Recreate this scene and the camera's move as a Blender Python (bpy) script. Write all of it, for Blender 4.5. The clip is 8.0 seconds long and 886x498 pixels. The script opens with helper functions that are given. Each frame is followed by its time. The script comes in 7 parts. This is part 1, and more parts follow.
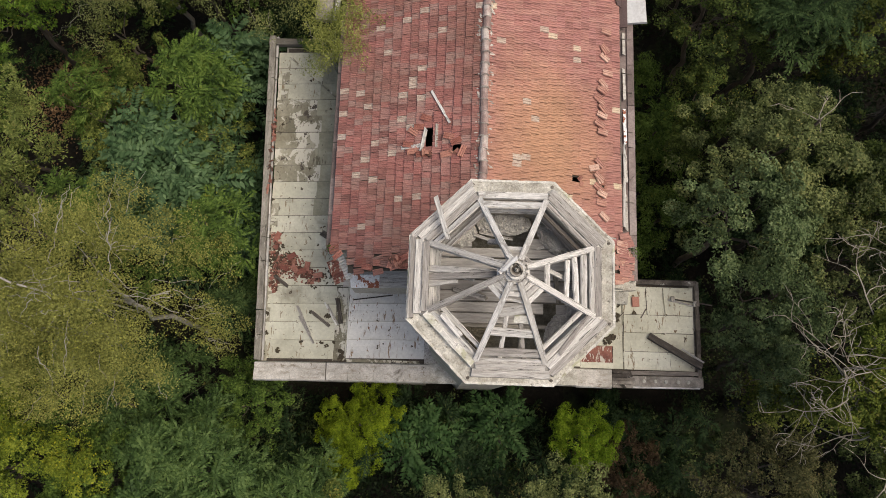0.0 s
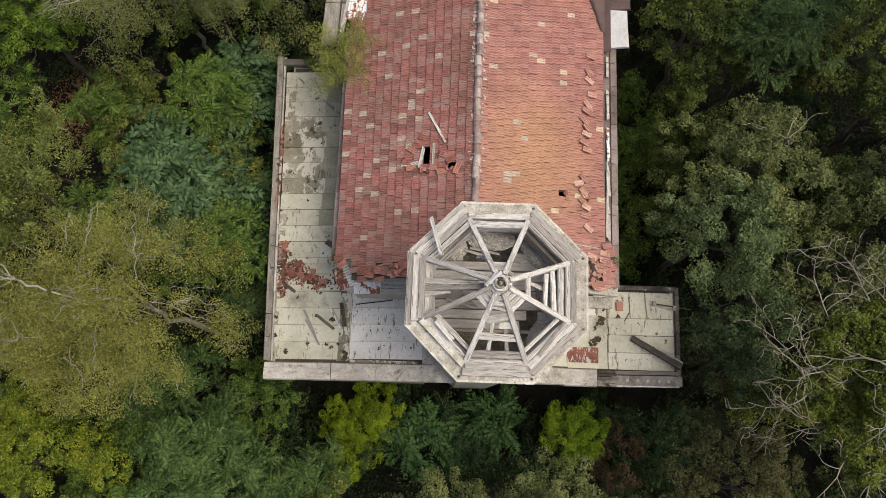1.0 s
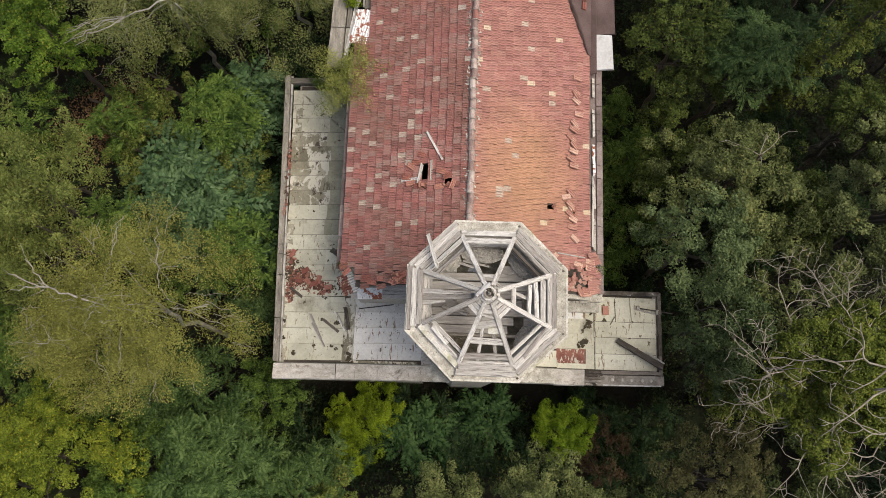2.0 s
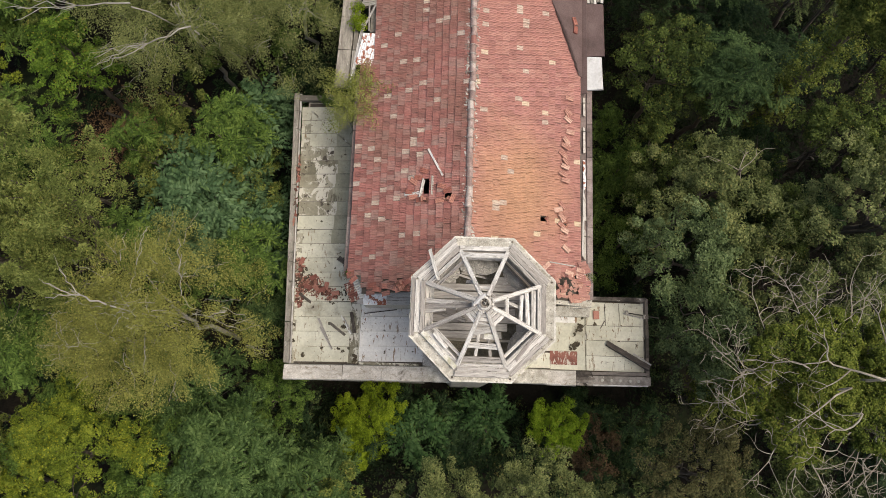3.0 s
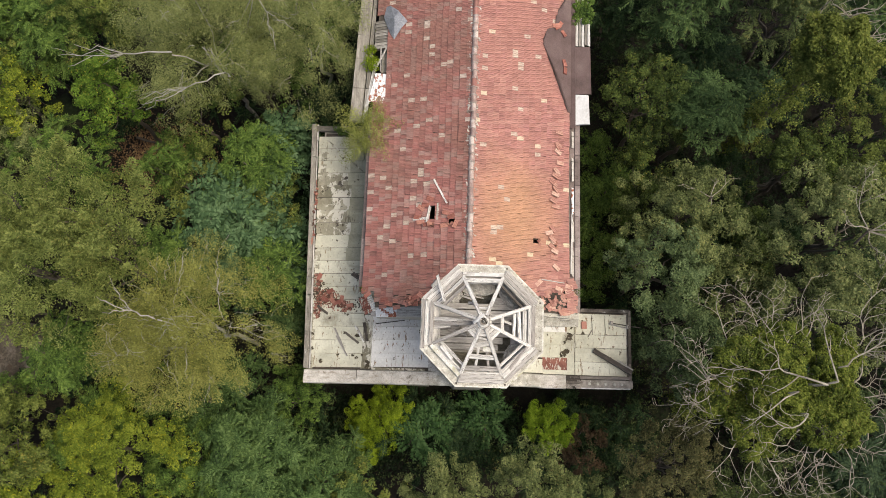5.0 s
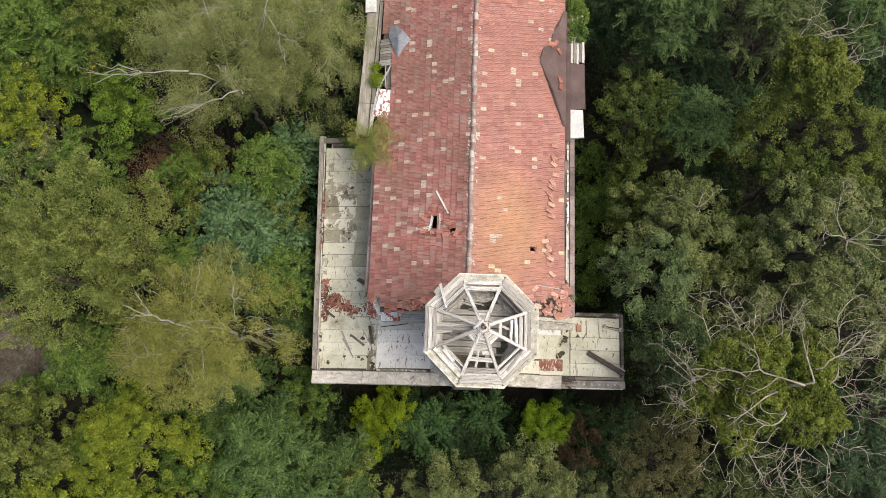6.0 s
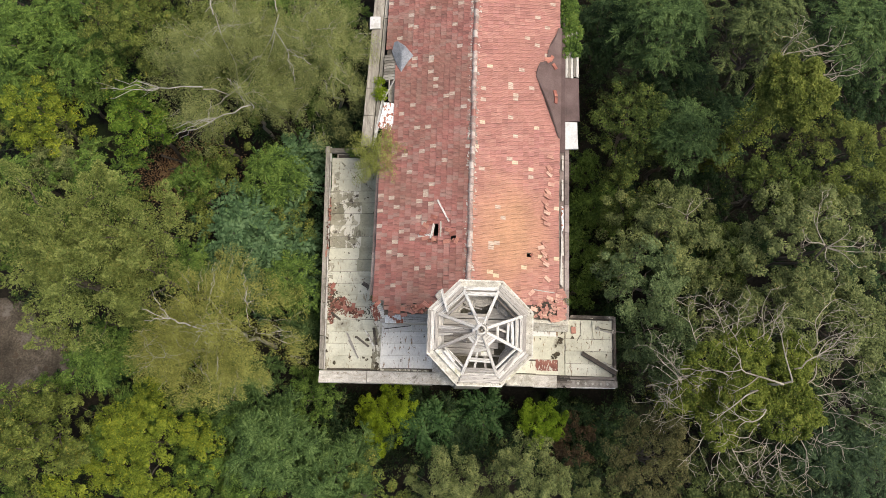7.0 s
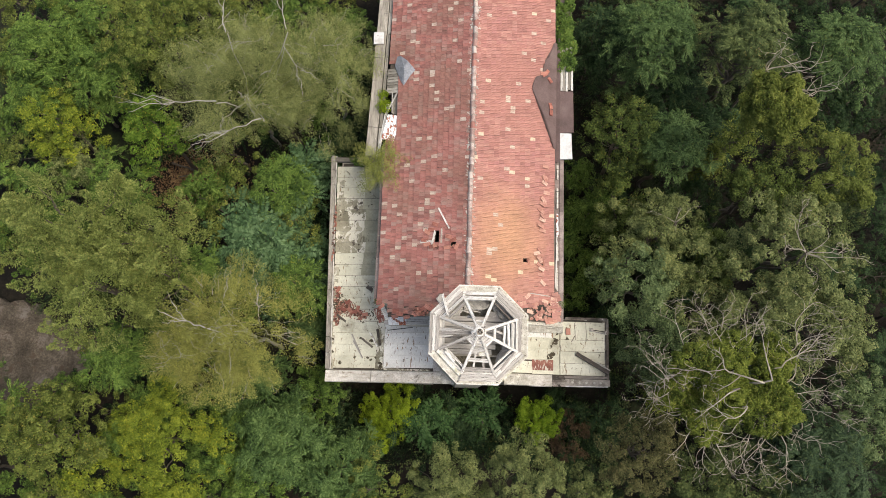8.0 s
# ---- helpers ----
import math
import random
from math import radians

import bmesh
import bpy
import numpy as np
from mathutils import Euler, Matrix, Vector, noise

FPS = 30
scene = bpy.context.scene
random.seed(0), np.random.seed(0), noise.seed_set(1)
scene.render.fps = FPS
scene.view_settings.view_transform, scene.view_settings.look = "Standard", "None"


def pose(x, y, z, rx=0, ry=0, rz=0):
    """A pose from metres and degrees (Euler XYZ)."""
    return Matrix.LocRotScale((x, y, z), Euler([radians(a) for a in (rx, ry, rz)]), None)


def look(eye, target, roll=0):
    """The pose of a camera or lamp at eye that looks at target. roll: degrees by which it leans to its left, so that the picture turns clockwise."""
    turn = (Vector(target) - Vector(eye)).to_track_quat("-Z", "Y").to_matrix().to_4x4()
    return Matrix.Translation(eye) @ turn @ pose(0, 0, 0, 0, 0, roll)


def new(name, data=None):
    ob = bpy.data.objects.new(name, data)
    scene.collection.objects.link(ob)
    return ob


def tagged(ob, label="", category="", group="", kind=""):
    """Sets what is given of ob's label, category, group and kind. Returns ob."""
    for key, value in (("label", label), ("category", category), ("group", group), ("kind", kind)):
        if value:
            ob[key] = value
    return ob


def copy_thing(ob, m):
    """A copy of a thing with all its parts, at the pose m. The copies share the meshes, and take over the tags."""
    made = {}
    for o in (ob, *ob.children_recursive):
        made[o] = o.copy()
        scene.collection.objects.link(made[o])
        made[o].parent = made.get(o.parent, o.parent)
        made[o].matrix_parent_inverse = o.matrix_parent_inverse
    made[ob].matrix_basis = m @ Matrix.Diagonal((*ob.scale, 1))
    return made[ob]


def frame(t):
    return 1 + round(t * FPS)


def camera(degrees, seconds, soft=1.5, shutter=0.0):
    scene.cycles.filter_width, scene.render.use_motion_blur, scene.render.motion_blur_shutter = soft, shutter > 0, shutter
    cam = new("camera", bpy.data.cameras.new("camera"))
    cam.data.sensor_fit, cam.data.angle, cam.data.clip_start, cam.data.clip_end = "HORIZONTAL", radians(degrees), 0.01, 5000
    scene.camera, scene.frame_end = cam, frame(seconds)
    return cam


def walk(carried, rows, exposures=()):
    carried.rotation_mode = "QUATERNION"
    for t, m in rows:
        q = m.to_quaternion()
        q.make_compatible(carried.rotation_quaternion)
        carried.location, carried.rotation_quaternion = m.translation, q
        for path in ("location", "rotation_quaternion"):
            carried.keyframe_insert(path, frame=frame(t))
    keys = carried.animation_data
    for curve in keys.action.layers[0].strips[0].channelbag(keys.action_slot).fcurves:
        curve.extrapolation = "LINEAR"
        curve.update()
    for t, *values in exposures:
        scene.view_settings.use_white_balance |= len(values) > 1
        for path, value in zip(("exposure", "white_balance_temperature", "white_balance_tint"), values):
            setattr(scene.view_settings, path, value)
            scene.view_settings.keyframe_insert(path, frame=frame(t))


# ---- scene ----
# camera: a drone that rises straight up over the front of the house, its gimbal held still
cam = camera(62.0, 8.0, soft=0.6)
TILT, LEAN, TURN = 11.75, 0.255, 2.04
ROWS = [
    (0.0, 0.0, 0.0, 35.6), (0.5, 0.055, -0.05, 36.62), (1.0, 0.14, -0.087, 37.65),
    (1.5, 0.225, -0.12, 38.68), (2.8, 0.275, -0.213, 41.45), (3.0, 0.263, -0.208, 41.85),
    (3.5, 0.216, -0.18, 42.84), (4.0, 0.174, -0.16, 43.85), (4.5, 0.134, -0.152, 44.85),
    (5.8, 0.034, -0.167, 47.42), (6.0, 0.02, -0.182, 47.81), (6.5, 0.0, -0.228, 48.79),
    (7.0, -0.017, -0.272, 49.78), (7.5, -0.03, -0.325, 50.77), (8.0, -0.039, -0.383, 51.8),
]
walk(cam, [(t, pose(x, y, z, TILT, LEAN, TURN)) for t, x, y, z in ROWS],
     exposures=[(0.0, 0.32, 6900, 10), (3.0, 0.52, 6900, 9), (8.0, 0.86, 6800, 8)])

# light: a bright overcast sky, the sun behind thin cloud
SUN_EL, SUN_AZ = 64.0, 95.0
world = bpy.data.worlds.new("sky")
scene.world = world
world.use_nodes = True
wn = world.node_tree
wn.nodes.clear()
w_out = wn.nodes.new("ShaderNodeOutputWorld")
w_bg = wn.nodes.new("ShaderNodeBackground")
w_sky = wn.nodes.new("ShaderNodeTexSky")
w_sky.sky_type = "NISHITA"
w_sky.sun_disc = False
w_sky.sun_elevation = radians(SUN_EL)
w_sky.sun_rotation = radians(SUN_AZ)
w_sky.air_density = 1.0
w_sky.dust_density = 5.0
w_sky.ozone_density = 1.0
w_bg.inputs["Strength"].default_value = 0.11
wn.links.new(w_sky.outputs["Color"], w_bg.inputs["Color"])
wn.links.new(w_bg.outputs["Background"], w_out.inputs["Surface"])
sun_data = bpy.data.lights.new("sun", "SUN")
sun_data.energy = 1.5
sun_data.angle = radians(35)
sun_data.color = (1.0, 0.95, 0.86)
sun = new("sun", sun_data)
sun_dir = Vector((math.sin(radians(SUN_AZ)) * math.cos(radians(SUN_EL)),
                  math.cos(radians(SUN_AZ)) * math.cos(radians(SUN_EL)), math.sin(radians(SUN_EL))))
sun.matrix_world = look(sun_dir * 80, (0, 0, 0))


# ---------------------------------------------------------------- materials
def node(nt, kind, **values):
    n = nt.nodes.new(kind)
    for key, value in values.items():
        n.inputs[key.replace("_", " ")].default_value = value
    return n


def ramp(nt, fac, stops):
    r = nt.nodes.new("ShaderNodeValToRGB")
    el = r.color_ramp.elements
    while len(el) < len(stops):
        el.new(0.5)
    for e, (p, c) in zip(el, stops):
        e.position = p
        e.color = (*c, 1) if len(c) == 3 else c
    nt.links.new(fac, r.inputs["Fac"])
    return r.outputs["Color"]


def grey(v):
    return (v, v, v)


def mixed(nt, fac, a, b, blend="MIX"):
    m = nt.nodes.new("ShaderNodeMix")
    m.data_type = "RGBA"
    m.blend_type = blend
    for sock, val in ((m.inputs[0], fac), (m.inputs[6], a), (m.inputs[7], b)):
        if isinstance(val, (int, float)):
            sock.default_value = val
        elif isinstance(val, tuple):
            sock.default_value = (*val, 1)
        else:
            nt.links.new(val, sock)
    return m.outputs[2]


def noise_tex(nt, vec, scale, detail=4.0, rough=0.6, distort=0.0):
    n = node(nt, "ShaderNodeTexNoise", Scale=scale, Detail=detail, Roughness=rough, Distortion=distort)
    nt.links.new(vec, n.inputs["Vector"])
    return n.outputs["Fac"]


def coords(nt, space="world", stretch=(1, 1, 1)):
    if space == "world":
        vec = nt.nodes.new("ShaderNodeNewGeometry").outputs["Position"]
    else:
        vec = nt.nodes.new("ShaderNodeTexCoord").outputs["Object"]
    if stretch != (1, 1, 1):
        mp = nt.nodes.new("ShaderNodeMapping")
        mp.inputs["Scale"].default_value = stretch
        nt.links.new(vec, mp.inputs["Vector"])
        vec = mp.outputs["Vector"]
    return vec


def surface(name, colours, rough=0.85, coarse=1.2, fine=18.0, space="world", stretch=(1, 1, 1), bump=0.4,
            chance="", spread=0.25, stains=(), metal=0.0, contrast=(0.75, 1.2), bump_size=0.01):
    """colours: two or more, from dark to light, over coarse noise; fine noise varies the brightness.
    chance: 'object' or 'island' varies piece by piece. stains: (colour, noise scale, threshold, softness)."""
    m = bpy.data.materials.new(name)
    m.use_nodes = True
    nt = m.node_tree
    bsdf = nt.nodes["Principled BSDF"]
    vec = coords(nt, space, stretch)
    big = noise_tex(nt, vec, coarse, 5.0, 0.65)
    if chance:
        if chance == "object":
            rnd = nt.nodes.new("ShaderNodeObjectInfo").outputs["Random"]
        else:
            rnd = nt.nodes.new("ShaderNodeNewGeometry").outputs["Random Per Island"]
        mm = nt.nodes.new("ShaderNodeMath")
        mm.operation = "MULTIPLY_ADD"
        nt.links.new(rnd, mm.inputs[0])
        mm.inputs[1].default_value = spread * 2
        nt.links.new(big, mm.inputs[2])
        ma = nt.nodes.new("ShaderNodeMath")
        ma.operation = "SUBTRACT"
        nt.links.new(mm.outputs[0], ma.inputs[0])
        ma.inputs[1].default_value = spread
        big = ma.outputs[0]
    n = len(colours)
    col = ramp(nt, big, [(0.3 + 0.4 * i / max(1, n - 1), c) for i, c in enumerate(colours)])
    small = noise_tex(nt, vec, fine, 4.0, 0.7)
    col = mixed(nt, 1.0, col, ramp(nt, small, [(0.3, grey(contrast[0])), (0.7, grey(contrast[1]))]), "MULTIPLY")
    for colour, scale, low, soft, *own in stains:
        s = noise_tex(nt, coords(nt, space, own[0] if own else stretch), scale, 6.0, 0.65, 0.4)
        col = mixed(nt, ramp(nt, s, [(low, grey(0)), (low + soft, grey(1))]), col, colour)
    nt.links.new(col, bsdf.inputs["Base Color"])
    bsdf.inputs["Roughness"].default_value = rough
    bsdf.inputs["Metallic"].default_value = metal
    bsdf.inputs["Specular IOR Level"].default_value = 0.3
    if bump:
        b = node(nt, "ShaderNodeBump", Strength=bump, Distance=bump_size)
        nt.links.new(small, b.inputs["Height"])
        nt.links.new(b.outputs["Normal"], bsdf.inputs["Normal"])
    return m


def tile_material(name, colours, pale, pale_share, chance, moss, zone=None):
    """Fired clay: each tile its own tone, a few of a paler batch, soot and lichen over them."""
    m = bpy.data.materials.new(name)
    m.use_nodes = True
    nt = m.node_tree
    bsdf = nt.nodes["Principled BSDF"]
    if chance == "object":
        rnd = nt.nodes.new("ShaderNodeObjectInfo").outputs["Random"]
    else:
        rnd = nt.nodes.new("ShaderNodeNewGeometry").outputs["Random Per Island"]
    n = len(colours)
    col = ramp(nt, rnd, [(0.02 + 0.9 * i / (n - 1), c) for i, c in enumerate(colours)])
    vec = coords(nt)
    patch = noise_tex(nt, vec, 0.28, 4.0, 0.6)
    col = mixed(nt, ramp(nt, patch, [(0.40, grey(0)), (0.60, grey(0.7))]), col, moss)
    if zone:
        (cx, cy, rx, ry), tint = zone
        mp = nt.nodes.new("ShaderNodeMapping")
        mp.inputs["Location"].default_value = (-cx / rx, -cy / ry, 0)
        mp.inputs["Scale"].default_value = (1 / rx, 1 / ry, 0)
        nt.links.new(vec, mp.inputs["Vector"])
        far = nt.nodes.new("ShaderNodeVectorMath")
        far.operation = "LENGTH"
        nt.links.new(mp.outputs["Vector"], far.inputs[0])
        ragged = nt.nodes.new("ShaderNodeMath")
        ragged.operation = "MULTIPLY_ADD"
        nt.links.new(noise_tex(nt, vec, 0.7, 5.0, 0.65), ragged.inputs[0])
        ragged.inputs[1].default_value = 0.6
        nt.links.new(far.outputs["Value"], ragged.inputs[2])
        col = mixed(nt, ramp(nt, ragged.outputs[0], [(0.45, grey(0.8)), (0.75, grey(0.45)), (1.0, grey(0.0))]), col, tint)
    soot = noise_tex(nt, vec, 1.1, 6.0, 0.7)
    col = mixed(nt, 1.0, col, ramp(nt, soot, [(0.3, grey(0.80)), (0.62, grey(1.06))]), "MULTIPLY")
    streak = noise_tex(nt, coords(nt, "world", (3.0, 26.0, 3.0)), 2.2, 4.0, 0.7)
    col = mixed(nt, 1.0, col, ramp(nt, streak, [(0.3, grey(0.80)), (0.7, grey(1.18))]), "MULTIPLY")
    st = nt.nodes.new("ShaderNodeMath")
    st.operation = "GREATER_THAN"
    nt.links.new(rnd, st.inputs[0])
    st.inputs[1].default_value = 1 - pale_share
    worn = ramp(nt, noise_tex(nt, vec, 9.0, 4.0, 0.7), [(0.32, grey(0.25)), (0.5, grey(1.0))])
    pf = mixed(nt, 1.0, st.outputs[0], worn, "MULTIPLY")
    col = mixed(nt, pf, col, pale)
    lich = noise_tex(nt, vec, 16.0, 5.0, 0.75)
    col = mixed(nt, ramp(nt, lich, [(0.635, grey(0)), (0.72, grey(0.7))]), col, (0.46, 0.41, 0.35))
    nt.links.new(col, bsdf.inputs["Base Color"])
    bsdf.inputs["Roughness"].default_value = 0.88
    bsdf.inputs["Specular IOR Level"].default_value = 0.25
    b = node(nt, "ShaderNodeBump", Strength=0.5, Distance=0.006)
    nt.links.new(noise_tex(nt, vec, 40.0), b.inputs["Height"])
    nt.links.new(b.outputs["Normal"], bsdf.inputs["Normal"])
    return m


def leaf_material(name, dark, mid, light, odd, odd_share=0.06):
    m = bpy.data.materials.new(name)
    m.use_nodes = True
    nt = m.node_tree
    nt.nodes.clear()
    out = nt.nodes.new("ShaderNodeOutputMaterial")
    rnd = nt.nodes.new("ShaderNodeNewGeometry").outputs["Random Per Island"]
    vec = coords(nt)
    clump = noise_tex(nt, vec, 1.1, 4.0, 0.65)
    ad = nt.nodes.new("ShaderNodeMath")
    ad.operation = "MULTIPLY_ADD"
    nt.links.new(rnd, ad.inputs[0])
    ad.inputs[1].default_value = 0.32
    nt.links.new(clump, ad.inputs[2])
    col = ramp(nt, ad.outputs[0], [(0.40, dark), (0.645, mid), (0.88, light)])
    sel = ramp(nt, rnd, [(1 - odd_share - 0.01, grey(0)), (1 - odd_share, grey(1))])
    far = noise_tex(nt, vec, 0.35, 3.0)
    sel = mixed(nt, 1.0, sel, ramp(nt, far, [(0.4, grey(0.1)), (0.6, grey(1.0))]), "MULTIPLY")
    col = mixed(nt, sel, col, odd)
    bsdf = node(nt, "ShaderNodeBsdfPrincipled", Roughness=0.6)
    bsdf.inputs["Specular IOR Level"].default_value = 0.13
    nt.links.new(col, bsdf.inputs["Base Color"])
    tr = nt.nodes.new("ShaderNodeBsdfTranslucent")
    nt.links.new(mixed(nt, 1.0, col, (1.0, 1.1, 0.5), "MULTIPLY"), tr.inputs["Color"])
    mx = nt.nodes.new("ShaderNodeMixShader")
    mx.inputs[0].default_value = 0.2
    nt.links.new(bsdf.outputs[0], mx.inputs[1])
    nt.links.new(tr.outputs[0], mx.inputs[2])
    nt.links.new(mx.outputs[0], out.inputs["Surface"])
    return m


TILE_W_COLS = [(0.260, 0.128, 0.110), (0.345, 0.152, 0.132), (0.395, 0.168, 0.146), (0.405, 0.206, 0.178), (0.375, 0.242, 0.208)]
TILE_E_COLS = [(0.320, 0.158, 0.138), (0.372, 0.178, 0.155), (0.405, 0.205, 0.172), (0.440, 0.242, 0.200), (0.400, 0.195, 0.175)]
OCHRE = ((2.9, 8.3, 3.6, 5.2), (0.47, 0.275, 0.165))
M_TILE_W = tile_material("red clay tile", TILE_W_COLS, (0.50, 0.42, 0.36), 0.008, "object", (0.25, 0.135, 0.105))
M_TILE_W_REST = tile_material("red clay tile far", TILE_W_COLS, (0.50, 0.42, 0.36), 0.010, "island", (0.25, 0.135, 0.105))
M_TILE_E = tile_material("orange clay tile", TILE_E_COLS, (0.58, 0.48, 0.34), 0.006, "object", (0.375, 0.188, 0.155), OCHRE)
M_TILE_E_REST = tile_material("orange clay tile far", TILE_E_COLS, (0.58, 0.48, 0.36), 0.010, "island", (0.375, 0.188, 0.155), OCHRE)
M_TILE_PALE = surface("pale clay tile", [(0.36, 0.22, 0.17), (0.50, 0.40, 0.33), (0.64, 0.56, 0.46)], coarse=2.0, fine=9, stretch=(2.0, 9.0, 2.0), contrast=(0.7, 1.15))
M_TILE_LOOSE = surface("loose clay tile", [(0.27, 0.105, 0.08), (0.36, 0.145, 0.11), (0.46, 0.22, 0.165)], coarse=3, fine=30, chance="object", spread=0.3)
M_TILE_SLID = surface("faded loose clay tile", [(0.38, 0.19, 0.15), (0.47, 0.27, 0.21), (0.58, 0.39, 0.31)], coarse=3, fine=30, chance="object", spread=0.3)
M_WOOD = surface("weathered grey timber", [(0.30, 0.275, 0.25), (0.47, 0.445, 0.41), (0.64, 0.615, 0.575)], coarse=1.1, fine=7.0,
                 space="object", stretch=(0.6, 9.0, 9.0), bump=0.8, chance="object", spread=0.25, contrast=(0.55, 1.28),
                 stains=[((0.15, 0.13, 0.105), 1.6, 0.58, 0.12, (1.0, 4.0, 4.0)), ((0.06, 0.052, 0.045), 2.2, 0.61, 0.03, (0.5, 14.0, 14.0)), ((0.09, 0.075, 0.06), 6.0, 0.69, 0.03, (1.0, 1.6, 1.6)), ((0.56, 0.54, 0.50), 2.4, 0.62, 0.08, (0.7, 3.0, 3.0))])
M_WOOD_GREY = surface("old grey boards", [(0.17, 0.155, 0.13), (0.28, 0.258, 0.22), (0.40, 0.375, 0.33)], coarse=1.1, fine=7.0,
                      space="object", stretch=(0.6, 9.0, 9.0), bump=0.8, chance="object", spread=0.25, contrast=(0.6, 1.25),
                      stains=[((0.12, 0.105, 0.085), 1.6, 0.60, 0.1, (1.0, 4.0, 4.0)), ((0.45, 0.43, 0.38), 5.0, 0.66, 0.03, (1.0, 3.0, 3.0))])
M_WOOD_PALE = surface("bleached timber", [(0.42, 0.40, 0.37), (0.60, 0.58, 0.55), (0.73, 0.71, 0.675)], coarse=1.1, fine=7.0,
                      space="object", stretch=(0.6, 8.0, 8.0), bump=0.8, chance="object", spread=0.2, contrast=(0.6, 1.22),
                      stains=[((0.10, 0.088, 0.075), 2.2, 0.62, 0.03, (0.5, 14.0, 14.0)), ((0.34, 0.32, 0.29), 3.0, 0.52, 0.14, (1.0, 3.0, 3.0)), ((0.20, 0.175, 0.145), 1.8, 0.60, 0.12, (1.0, 4.0, 4.0)), ((0.10, 0.09, 0.075), 5.0, 0.68, 0.04, (1.0, 2.0, 2.0))])
M_WOOD_DARK = surface("dark rotten timber", [(0.06, 0.05, 0.042), (0.14, 0.12, 0.10), (0.24, 0.21, 0.18)], coarse=2.5, fine=9.0,
                      space="object", stretch=(0.7, 9.0, 9.0), bump=0.7, chance="object", spread=0.2, contrast=(0.6, 1.3))
M_FLOOR = surface("grey floor board", [(0.30, 0.28, 0.26), (0.40, 0.378, 0.352), (0.50, 0.475, 0.445)], coarse=2.0, fine=8.0,
                  space="object", stretch=(0.6, 8.0, 8.0), bump=0.5, chance="object", spread=0.2)
M_MORTAR = surface("lichened lime mortar", [(0.29, 0.265, 0.22), (0.49, 0.465, 0.40), (0.70, 0.675, 0.61)], coarse=3.0, fine=28.0, bump=0.8, contrast=(0.62, 1.22),
                   stains=[((0.22, 0.20, 0.16), 13.0, 0.60, 0.05), ((0.10, 0.095, 0.085), 5.0, 0.60, 0.10)], bump_size=0.02)
M_RIDGE_MORTAR = surface("grey ridge mortar", [(0.22, 0.185, 0.16), (0.36, 0.325, 0.29), (0.54, 0.51, 0.46)], coarse=5.0, fine=30.0, bump=0.8, chance="island", spread=0.3)
M_RIDGE = surface("sooty ridge clay", [(0.27, 0.19, 0.17), (0.39, 0.29, 0.26), (0.52, 0.455, 0.415)], coarse=4.0, fine=24.0, bump=0.6, chance="object", spread=0.25)
M_LIME = surface("chipped limewash", [(0.42, 0.40, 0.35), (0.66, 0.635, 0.57), (0.80, 0.775, 0.71)], coarse=3.0, fine=26.0, bump=0.8, contrast=(0.7, 1.15),
                 stains=[((0.24, 0.215, 0.17), 4.0, 0.60, 0.05), ((0.44, 0.43, 0.30), 2.0, 0.55, 0.10)])
M_GRAVEL = surface("pale mortar crumbs", [(0.40, 0.38, 0.345), (0.58, 0.555, 0.51), (0.72, 0.69, 0.64)], coarse=5.0, fine=34.0, bump=0.8, bump_size=0.02, stains=[((0.22, 0.20, 0.17), 22.0, 0.62, 0.05)])
M_SHAFT = surface("grey render", [(0.30, 0.28, 0.255), (0.42, 0.395, 0.365), (0.54, 0.515, 0.48)], coarse=1.6, fine=20.0, bump=0.7, stains=[((0.13, 0.115, 0.10), 2.0, 0.60, 0.08)])
M_DIRT = surface("brown dirt and crumbs", [(0.09, 0.075, 0.052), (0.17, 0.15, 0.11), (0.30, 0.275, 0.22)], coarse=4.0, fine=30.0, bump=0.9, bump_size=0.02)
M_LEDGE = surface("weathered grey ledge", [(0.17, 0.155, 0.13), (0.29, 0.265, 0.225), (0.43, 0.40, 0.345)], coarse=0.9, fine=12.0, stretch=(5.0, 1.0, 1.0), bump=0.7, contrast=(0.6, 1.2),
                  stains=[((0.10, 0.09, 0.075), 2.0, 0.60, 0.06), ((0.50, 0.475, 0.42), 3.0, 0.62, 0.05)])
M_SHEET_KHAKI = surface("khaki stained sheet", [(0.27, 0.26, 0.185), (0.385, 0.37, 0.275), (0.49, 0.47, 0.36)], rough=0.75, coarse=0.8, fine=9.0, bump=0.15, contrast=(0.85, 1.1), chance="object", spread=0.1,
                        stains=[((0.14, 0.125, 0.09), 1.4, 0.62, 0.06, (4.0, 1.2, 1.0)), ((0.09, 0.075, 0.055), 5.0, 0.66, 0.02)])
M_CONCRETE = surface("weathered pale concrete", [(0.38, 0.35, 0.30), (0.56, 0.525, 0.47), (0.68, 0.645, 0.59)], coarse=1.6, fine=22.0, bump=0.6, contrast=(0.66, 1.18),
                     stains=[((0.36, 0.325, 0.275), 2.4, 0.52, 0.12, (1.0, 2.5, 1.0)), ((0.17, 0.15, 0.125), 1.5, 0.60, 0.10), ((0.26, 0.22, 0.17), 4.0, 0.60, 0.06), ((0.09, 0.08, 0.065), 7.0, 0.66, 0.03)])
M_STONE = surface("dark rubble and plaster", [(0.36, 0.335, 0.30), (0.56, 0.53, 0.485), (0.72, 0.69, 0.64)], coarse=4.0, fine=24.0, bump=1.0, bump_size=0.04, contrast=(0.6, 1.2), stains=[((0.17, 0.155, 0.13), 15.0, 0.56, 0.06)])
